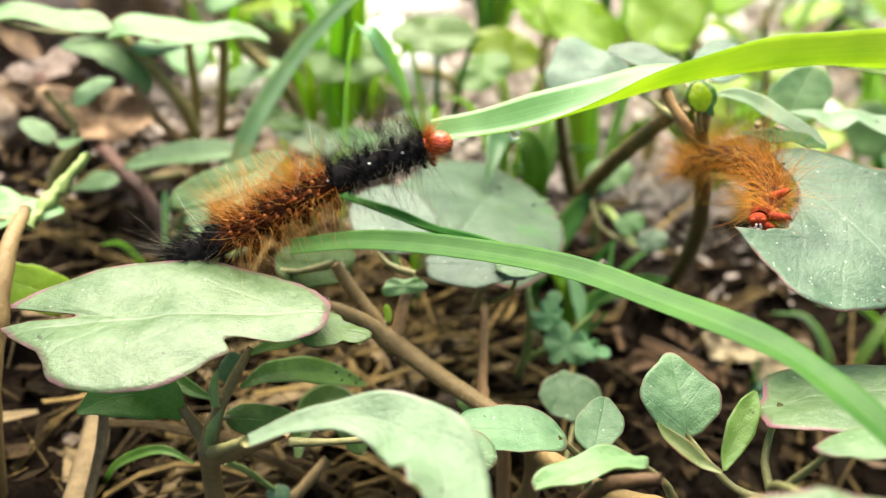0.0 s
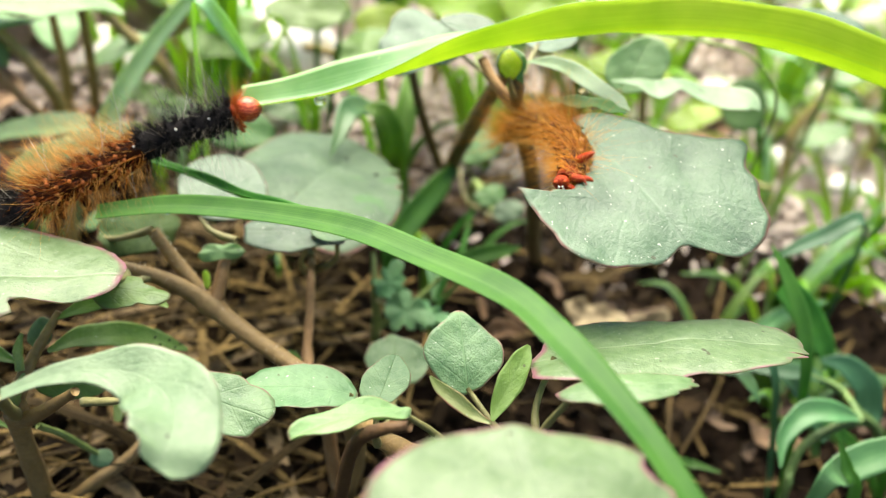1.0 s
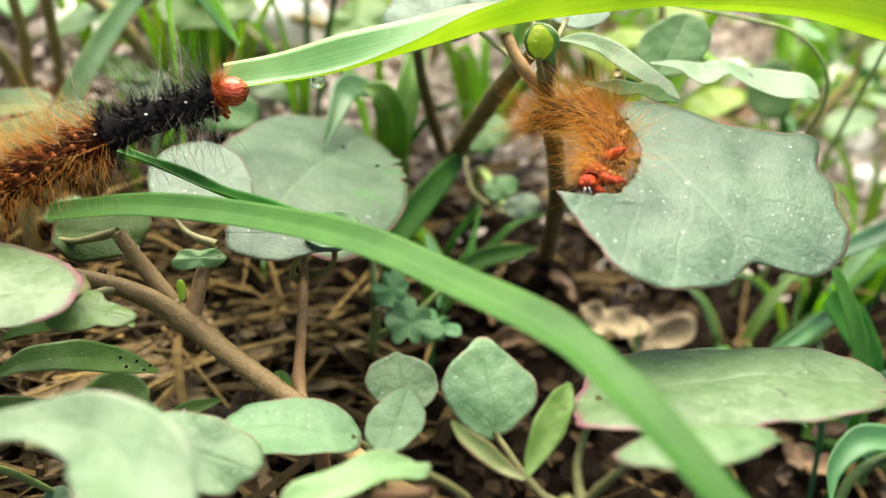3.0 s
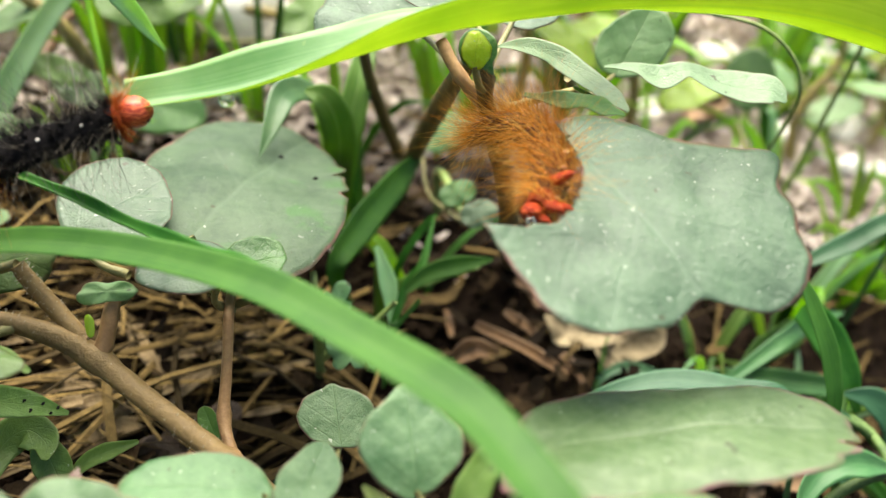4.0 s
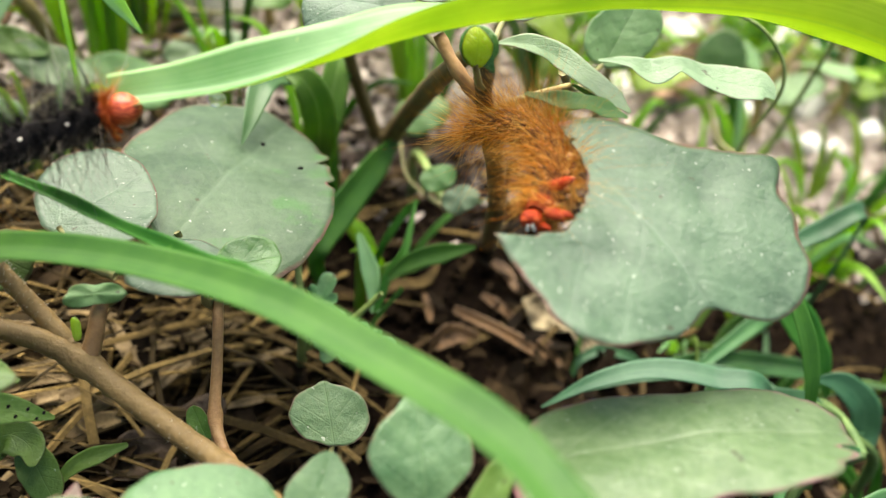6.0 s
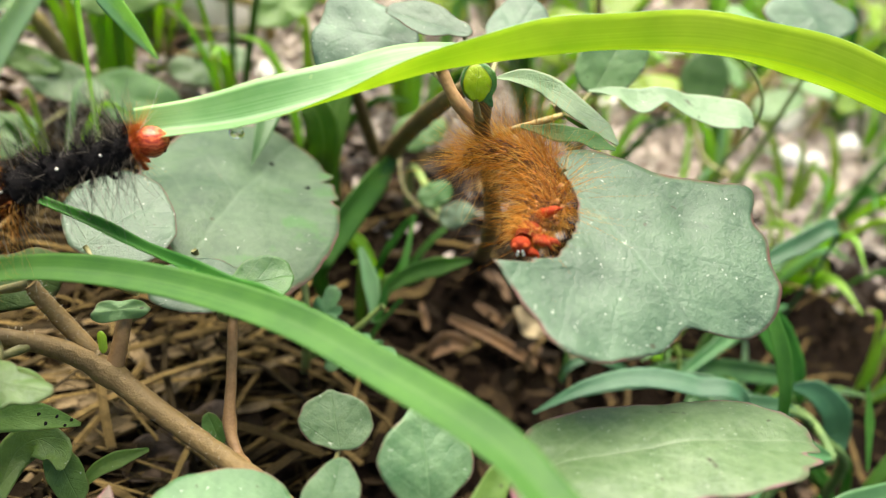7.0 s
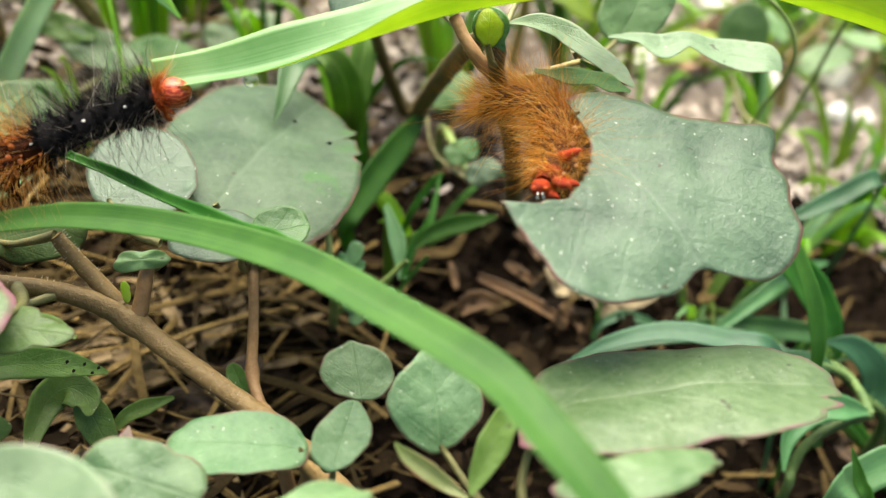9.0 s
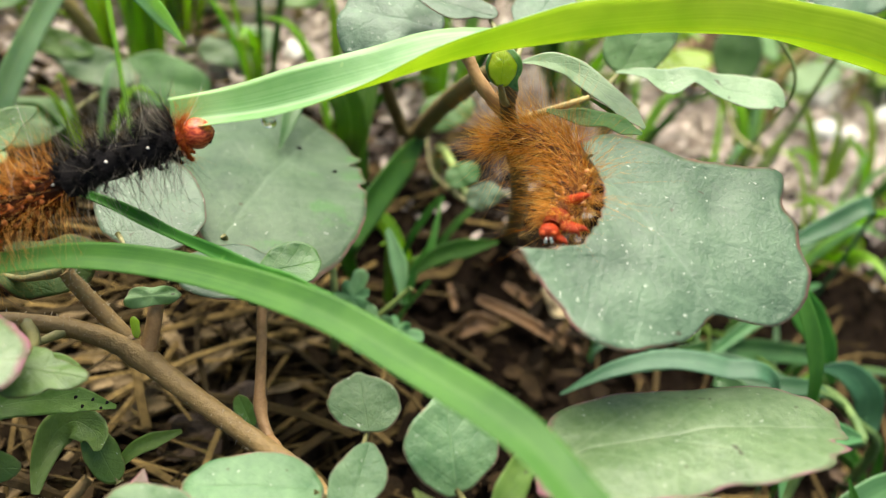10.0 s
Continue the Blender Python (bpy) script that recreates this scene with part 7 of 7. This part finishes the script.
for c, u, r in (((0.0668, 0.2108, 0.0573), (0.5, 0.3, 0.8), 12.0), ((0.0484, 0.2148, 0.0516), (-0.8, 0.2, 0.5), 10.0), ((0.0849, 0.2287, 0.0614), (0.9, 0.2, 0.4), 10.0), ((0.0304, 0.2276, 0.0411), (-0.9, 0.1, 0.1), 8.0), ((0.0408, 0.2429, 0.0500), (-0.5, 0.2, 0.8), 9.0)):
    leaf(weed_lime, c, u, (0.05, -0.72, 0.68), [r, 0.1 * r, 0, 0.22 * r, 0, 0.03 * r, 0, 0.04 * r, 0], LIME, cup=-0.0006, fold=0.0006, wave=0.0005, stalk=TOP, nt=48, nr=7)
weed_mid = thing("leafy_weed", on_ground(0.020, 0.245), "weed with pale green leaves lit through by the sun", "weed")
TOP = (-0.0097, 0.2275, 0.0353)
tube("stem", [on_ground(0.020, 0.245, -0.004), (0.015, 0.235, 0.030), TOP], [0.0016, 0.0014, 0.001], STEM_OLIVE, weed_mid, n=18)
for c, u, r in (((0.0076, 0.2054, 0.0494), (1, 0.1, 0.1), 8.0), ((-0.0131, 0.2079, 0.0406), (0.9, 0.1, 0.3), 8.5), ((-0.0176, 0.2279, 0.0455), (-0.3, 0.3, 0.9), 7.0), ((0.0215, 0.2103, 0.0393), (0.6, 0.1, 0.7), 6.5)):
    leaf(weed_mid, c, u, (0.05, -0.6, 0.8), [r, 0.1 * r, 0, 0.3 * r, 0, 0.03 * r, 0, 0.06 * r, 0], FRESH, cup=-0.0006, fold=0.0006, wave=0.0006, stalk=TOP, nt=48, nr=7)

weed_far = thing("leafy_weed", on_ground(-0.052, 0.215), "blurred weed with a thick brown stem and lime leaves", "weed")
tube("stem", [on_ground(-0.052, 0.215, -0.003)] + [(-0.0550, 0.2191, 0.0005), (-0.0455, 0.2217, 0.0065), (-0.0399, 0.2278, 0.0159), (-0.0368, 0.2341, 0.0251)], [0.0020, 0.0020, 0.0019, 0.0017, 0.0014], STEM, weed_far, n=30)
for c, u, r, st, m in (((-0.0340, 0.2335, 0.0082), (0.95, 0.1, -0.35), 4.6, 2.4, MEADOW), ((-0.0144, 0.2269, 0.0215), (0.5, 0.1, -0.8), 5.0, 1.8, LIME), ((-0.0486, 0.2410, 0.0059), (-0.9, 0.1, -0.3), 3.5, 2.2, FRESH), ((-0.0282, 0.2500, 0.0065), (0.3, 0.3, 0.8), 5.0, 1.3, MEADOW), ((-0.0422, 0.2043, 0.0095), (-0.9, 0.2, 0.1), 6.5, 1.3, FRESH)):
    leaf(weed_far, c, u, (0.05, -0.7, 0.7), [r, 0.1 * r, 0, 0.15 * r, 0, 0.03 * r, 0, 0, 0], m, stretch=st, cup=-0.0004, fold=0.0004, stalk=(-0.0399, 0.2278, 0.0159), nt=40, nr=6)
weed_low = thing("leafy_weed", on_ground(0.052, 0.185), "low weed with rounded pale green leaves in the shade", "weed")
tube("stem", [on_ground(0.052, 0.185, -0.003), (0.050, 0.178, 0.018), (0.0529, 0.1544, 0.0200)], [0.0010, 0.0009, 0.0007], STEM_GREEN, weed_low, n=16)
for c, r, m in (((0.0509, 0.1576, 0.0241), 3.0, DEEP), ((0.0542, 0.1516, 0.0235), 3.0, DULL), ((0.0502, 0.1782, 0.0268), 5.0, DEEP)):
    leaf(weed_low, c, (0.7, 0.2, 0.3), (0, -0.6, 0.8), [r, 0.2, 0, 0.2 * r, 0, 0.1, 0, 0, 0], m, cup=-0.0003, wave=0.0002, stalk=(0.0529, 0.1544, 0.0200), stalk_r=0.0004, nt=40, nr=6)
for i, (x, y, rx, rz) in enumerate(((-0.100, 0.232, 0.026, 0.024), (-0.066, 0.252, 0.022, 0.020), (-0.122, 0.205, 0.022, 0.018), (-0.082, 0.206, 0.013, 0.010), (-0.040, 0.258, 0.016, 0.013), (-0.106, 0.188, 0.012, 0.008))):
    ob = lump("rock", (0, 0, 0), (rx, rx * 0.7, rz), PALE_ROCK, None, 170 + i, 0.6, 4)
    ob.matrix_basis = Matrix.Translation(on_ground(x, y, rz * 0.45)) @ pose(0, 0, 0, 12 * i, 8 * i, 70 * i)
    tagged(ob, "pale pinkish-brown rough rock among dead leaves", "rock")
dark_twig = thing("fallen_twig", on_ground(-0.060, 0.170), "dark grey-brown broken twig leaning on the rocks", "twig")
tube("twig", [(-0.0982, 0.2135, 0.0391), (-0.0885, 0.2042, 0.0338), (-0.0717, 0.1876, 0.0263), (-0.0595, 0.1736, 0.0230), (-0.0495, 0.1612, 0.0205), on_ground(-0.044, 0.154, 0.001)], [0.0022, 0.0018, 0.0017, 0.0015, 0.0013, 0.0009], DARK_STEM, dark_twig, n=30, rough=0.14, knots=((0.3, 0.3), (0.7, 0.25)))
# blurred plants and stones beyond the caterpillars
weed_dim = thing("leafy_weed", on_ground(-0.016, 0.198), "weed with soft grey-green and dark leaves behind the caterpillar", "weed")
TOP = (-0.0180, 0.1960, 0.0270)
tube("stem", [on_ground(-0.016, 0.198, -0.003), (-0.017, 0.197, 0.018), TOP], [0.0013, 0.0011, 0.0009], STEM_GREEN, weed_dim, n=14)
for c, u, r, st, m in (((-0.0218, 0.1895, 0.0273), (0.9, -0.2, -0.3), 5.0, 1.5, PALE_LEAF), ((-0.0276, 0.1922, 0.0300), (-0.8, 0.1, 0.2), 3.6, 1.7, FRESH), ((-0.0091, 0.1907, 0.0241), (0.9, -0.1, -0.2), 7.2, 1.15, DEEP), ((-0.0313, 0.1753, 0.0215), (-0.9, -0.3, -0.1), 6.0, 1.3, MEADOW), ((0.0044, 0.2150, 0.0217), (0.9, 0.2, 0.3), 6.0, 1.4, PALE_LEAF)):
    leaf(weed_dim, c, u, (0.05, -0.6, 0.8), [r, 0.1 * r, 0, 0.15 * r, 0, 0.03 * r, 0, 0.04 * r, 0], m, stretch=st, cup=-0.0004, fold=0.0004, wave=0.0004, stalk=TOP, nt=44, nr=6)
twig = thing("bent_twig", on_ground(-0.0470, 0.196), "bent dark orange-brown dry twig sticking up from the litter", "twig")
tube("twig", [on_ground(-0.0500, 0.196, -0.002), (-0.0443, 0.1951, 0.0227), (-0.0354, 0.1965, 0.0270), (-0.0322, 0.2035, 0.0310), (-0.0302, 0.2091, 0.0349), (-0.0265, 0.2150, 0.0370)], [0.0013, 0.0013, 0.0012, 0.0011, 0.0010, 0.0006], BARK, twig, n=34, rough=0.08)
hanging = thing("grass_plant", on_ground(-0.0105, 0.171), "bluish grass blade bent over with its tip hanging down", "grass")
ribbon("blade", [(0.0030, 0.1497, 0.0507), (0.0003, 0.1469, 0.0560), (-0.0024, 0.1441, 0.0613), (-0.0055, 0.1445, 0.0648), (-0.0085, 0.1520, 0.0610), (-0.0100, 0.1620, 0.0400), on_ground(-0.0105, 0.171, -0.002)], [0.0003, 0.0026, 0.0034, 0.0026, 0.0010, 0.0008, 0.0008], [(0.45, -0.75, 0.45)], BLADE_BLUE, hanging, fold=0.12, n=40, nv=8)
leaf_grey = thing("leafy_weed", on_ground(0.122, 0.178), "weed with one broad grey-green leaf toward the pale sheet", "weed")
tube("stem", [on_ground(0.122, 0.178, -0.003), (0.127, 0.176, 0.03), (0.121, 0.160, 0.062)], [0.0006, 0.0005, 0.0004], STEM_GREEN, leaf_grey, n=18)
leaf(leaf_grey, (0.1130, 0.1557, 0.0655), (-0.95, -0.1, 0.1), (0, -0.5, 0.86), [5.6, 0.4, 0, 0.5, 0, 0.1, 0, 0.1, 0], GLAUCOUS, stretch=1.5, cup=-0.0005, stalk=(0.121, 0.160, 0.062), nt=44, nr=6)
leaf(leaf_grey, (0.1231, 0.2015, 0.0334), (0.3, 0.2, 0.9), (0, -0.8, 0.55), [7.0, 0.2, 0, 0.6, 0, 0.1, 0, 0.1, 0], DEEP, cup=-0.0005, stalk=(0.124, 0.178, 0.02), nt=44, nr=6)
# Most of these stones stand in for bright sun glints on the litter.
for i, (x, y, r) in enumerate(((0.1723, 0.225, 0.0042), (0.1808, 0.2253, 0.0034), (0.018, 0.2247, 0.0030), (0.1529, 0.2356, 0.0045), (-0.0010, 0.2420, 0.0170), (0.198, 0.236, 0.0040))):
    ob = lump("stone", (0, 0, 0), (r, r * 0.8, r * 0.75), GLINT_WHITE, None, 140 + i, 0.4, 3)
    ob.matrix_basis = Matrix.Translation(on_ground(x, y, r * 0.5)) @ pose(0, 0, 0, 0, 0, 50 * i)
    tagged(ob, "smooth whitish stone with the sun's glint painted white", "stone")
# stems that rise behind the grass blade
stems_back = thing("woody_stem", on_ground(0.0417, 0.1925), "forked brown woody stem rising from the litter", "stem")
tube("stem", [(0.0417, 0.1925, 0.000), (0.0435, 0.172, 0.0235), (0.0449, 0.1569, 0.0382), (0.0455, 0.1364, 0.0535), (0.0462, 0.1265, 0.0605)], [0.0020, 0.0018, 0.0017, 0.0014, 0.0010], OLIVE_BARK, stems_back, n=24)
tube("stem", [(0.0411, 0.1728, 0.0241), (0.037, 0.1679, 0.0348), (0.0336, 0.1628, 0.0455), (0.0315, 0.1600, 0.0560), (0.0300, 0.1570, 0.0620)], [0.0013, 0.0012, 0.001, 0.0008, 0.0005], OLIVE_BARK, stems_back, n=16)

# tall weed at the far left
weed_left = thing("leafy_weed", on_ground(-0.0476, 0.193), "tall weed with pale wavy leaves and pinkish stems", "weed")
tube("stem", [(-0.0579, 0.1741, 0.0538), (-0.0497, 0.1734, 0.0454), (-0.0444, 0.1770, 0.0336), (-0.0476, 0.193, 0.012)], [0.0009, 0.0012, 0.0014, 0.0016], STEM_OLIVE, weed_left, n=24)
tube("stem", [(-0.0365, 0.1769, 0.0547), (-0.0400, 0.19, 0.036), (-0.0446, 0.2036, 0.014)], [0.0010, 0.0012, 0.0014], STEM_OLIVE, weed_left, n=20)
tube("stem", [(-0.0533, 0.1676, 0.0446), (-0.0492, 0.169, 0.0371), (-0.0442, 0.1720, 0.0294)], [0.0008, 0.001, 0.0012], STEM_RED, weed_left, n=14)
tube("stem", [(-0.0433, 0.1958, 0.0563), (-0.0346, 0.195, 0.0454), (-0.0255, 0.1966, 0.0353), (-0.0180, 0.204, 0.010)], [0.0012, 0.0014, 0.0015, 0.0017], STEM_OLIVE, weed_left, n=24)
leaf(weed_left, (-0.0409, 0.1695, 0.0557), (1, 0.1, 0.01), (0, -0.1, 1), [6.4, -0.9, -0.3, 0.3, -0.5, 0.6, 0.2, -0.2, 0.1], MEADOW, arch=-0.0008, wave=0.0008, k=4, fold=0.0008, stalk=(-0.0570, 0.1741, 0.0528), stretch=2.43)
leaf(weed_left, (-0.0684, 0.1649, 0.0584), (1, -0.03, 0), (0, -0.1, 1), [5.1, 0.4, -0.1, -0.1, -0.6, -0.1, 0, -0.2, 0], MEADOW, arch=-0.0015, wave=0.0006, stalk=(-0.0579, 0.1741, 0.0528), stretch=2.73)
leaf(weed_left, (-0.058, 0.170, 0.0500), (0.75, 0.1, -0.55), (0.4, -0.3, 0.8), [6.0, 0.5, 0, 2.8, 0, 0, 0, 0.8, 0], MEADOW, arch=-0.0015, stalk=(-0.0579, 0.1741, 0.0538))
leaf(weed_left, (-0.0432, 0.1601, 0.0328), (0.96, 0.26, 0.12), (0, -0.41, 0.91), [3.3, 0.3, 0.2, 0.2, 0, -0.3, -0.1, -0.2, 0.1], MEADOW, arch=-0.001, fold=0.0006, stalk=(-0.0476, 0.180, 0.020), stretch=3.26)
leaf(weed_left, (-0.0282, 0.1393, 0.0373), (0.82, 0.49, 0.29), (0, -0.51, 0.86), [3.8, -0.2, 0.3, 0, -0.2, 0.1, 0.5, -0.1, 0.2], DEEP, arch=-0.001, fold=0.0006, stalk=(-0.042, 0.150, 0.020), stretch=2.9)

# plant at the near left edge
weed_edge = thing("leafy_weed", on_ground(-0.0603, 0.1009), "weed with a brown stem, a pale leaf and a seed spike", "weed")
tube("stem", [(-0.0603, 0.1009, -0.0048), (-0.0560, 0.098, 0.0196), (-0.0550, 0.1024, 0.0304), (-0.0553, 0.1099, 0.0376), (-0.0565, 0.1199, 0.0392)], [0.0017, 0.0016, 0.0015, 0.0013, 0.0009], STEM, weed_edge, n=30, knots=((0.5, 0.2),))
tube("spike", [(-0.0567, 0.1199, 0.036), (-0.0541, 0.1262, 0.0394), (-0.0498, 0.1309, 0.0445)], [0.0009, 0.0011, 0.0006], STEM_GREEN, weed_edge, "pale green narrow seed spike", n=18, rough=0.25)
leaf(weed_edge, (-0.0594, 0.1235, 0.0379), (0.99, 0.16, 0.05), (0, -0.29, 0.96), [5.0, -0.9, -0.5, 1.6, -0.9, 0.7, 0.3, 0.3, -0.5], MEADOW, arch=-0.0006, wave=0.0005, stalk=(-0.0565, 0.1199, 0.0372))
leaf(weed_edge, (-0.0545, 0.1120, 0.0300), (0.5, 0.5, -0.6), (0.5, -0.7, 0.5), [5.0, 0.3, 0, 2.0, 0, 0, 0, 0.5, 0], LIME, arch=-0.001, stalk=(-0.0553, 0.1099, 0.0376))


# lobed seedling
def lobed():
    root = thing("lobed_seedling", on_ground(0.0274, 0.141), "small seedling with soft lobed bluish leaves", "seedling")
    tube("stem", [(0.0274, 0.139, -0.006), (0.0275, 0.131, 0.008), (0.0268, 0.1285, 0.0175), (0.0262, 0.1330, 0.0225)], [0.0008, 0.0008, 0.0007, 0.0005], STEM_GREEN, root, n=20)
    tube("stem", [(0.0276, 0.132, 0.006), (0.0330, 0.1285, 0.0130), (0.0390, 0.1290, 0.0200)], [0.0007, 0.0006, 0.0004], STEM_GREEN, root, n=14)
    for c, u, r in (((0.0325, 0.1225, 0.0165), (0.9, -0.2, -0.2), 4.2), ((0.0295, 0.1265, 0.0200), (0.3, 0.3, 0.9), 3.4), ((0.0368, 0.1235, 0.0150), (0.95, -0.1, -0.1), 3.0)):
        leaf(root, c, u, (0, -0.7, 0.7), [r, 0.3, 0, 0.4, 0, 0.5, 0.1, 0.2, 0], BLUE_LEAF, notches=((30, 0.35, 9), (-30, 0.35, 9), (80, 0.35, 11), (-80, 0.35, 11), (130, 0.2, 10), (-130, 0.2, 10)), wave=0.0005, stalk=(0.0270, 0.1290, 0.0150), stalk_r=0.0004)


BLUE_LEAF = leaf_mat("bluish_leaf", (0.09, 0.24, 0.08), (0.19, 0.36, 0.15), (0.26, 0.42, 0.2), (0.12, 0.22, 0.12), 0.35, 0.55)
lobed()


def drop(at, size, label="clear water drop hanging from a leaf edge"):
    ob = lump("water_drop", (0, 0, 0), size, WATER, None, 1, 0.05, 3)
    ob.matrix_basis = Matrix.Translation(at)
    return tagged(ob, label, "water drop", "water drops on the leaves")


DROP = drop((0.0172, 0.1117, 0.0592), (0.0009, 0.0008, 0.0008))
drop((-0.0045, 0.1075, 0.0425), (0.0007, 0.0006, 0.0006))


# ---- what moves ----
def motions():
    """The grass blade sways a little and the feeding caterpillar creeps along it."""
    sway = ((0, 0), (4, 0), (5, -0.3), (6, -0.6), (7.5, -0.8), (8, -0.9), (8.5, -0.8), (9, -0.3), (10, 0))
    for ob in (blade_top, DROP):
        m = ob.matrix_basis.copy()
        walk(ob, [(t, Matrix.Translation((d * 0.001, 0, 0)) @ m) for t, d in sway])
    creep = ((0, 0), (2, 0.2), (4, 0.5), (5, 0.7), (6, 0.3), (7.5, 0.5), (8, 0.8), (8.5, 0.9), (9, 1.4), (9.5, 1.9), (10, 2.3))
    chew = ((0, -0.4), (0.5, 0.6), (1, 1.5), (1.5, 1.8), (2, 0.6), (2.5, -0.7), (4, 0.5), (4.5, 1.0), (5.5, 0.0), (6, -0.4), (7.5, -1.2), (8.2, -0.4), (9, 0.1), (9.5, 0.0), (10, -0.7))
    for ob, share in [(o, 1.0) for o in tan_front] + list(zip(o_segs[-4:], (0.15, 0.4, 0.7, 0.95))):
        walk(ob, [(t, Matrix.Translation((d * share * 0.001, 0, 0))) for t, d in chew])
    m = cat_black.matrix_basis.copy()
    walk(cat_black, [(t, Matrix.Translation((d * 0.001, 0, -d * 0.0001)) @ m) for t, d in creep])


motions()
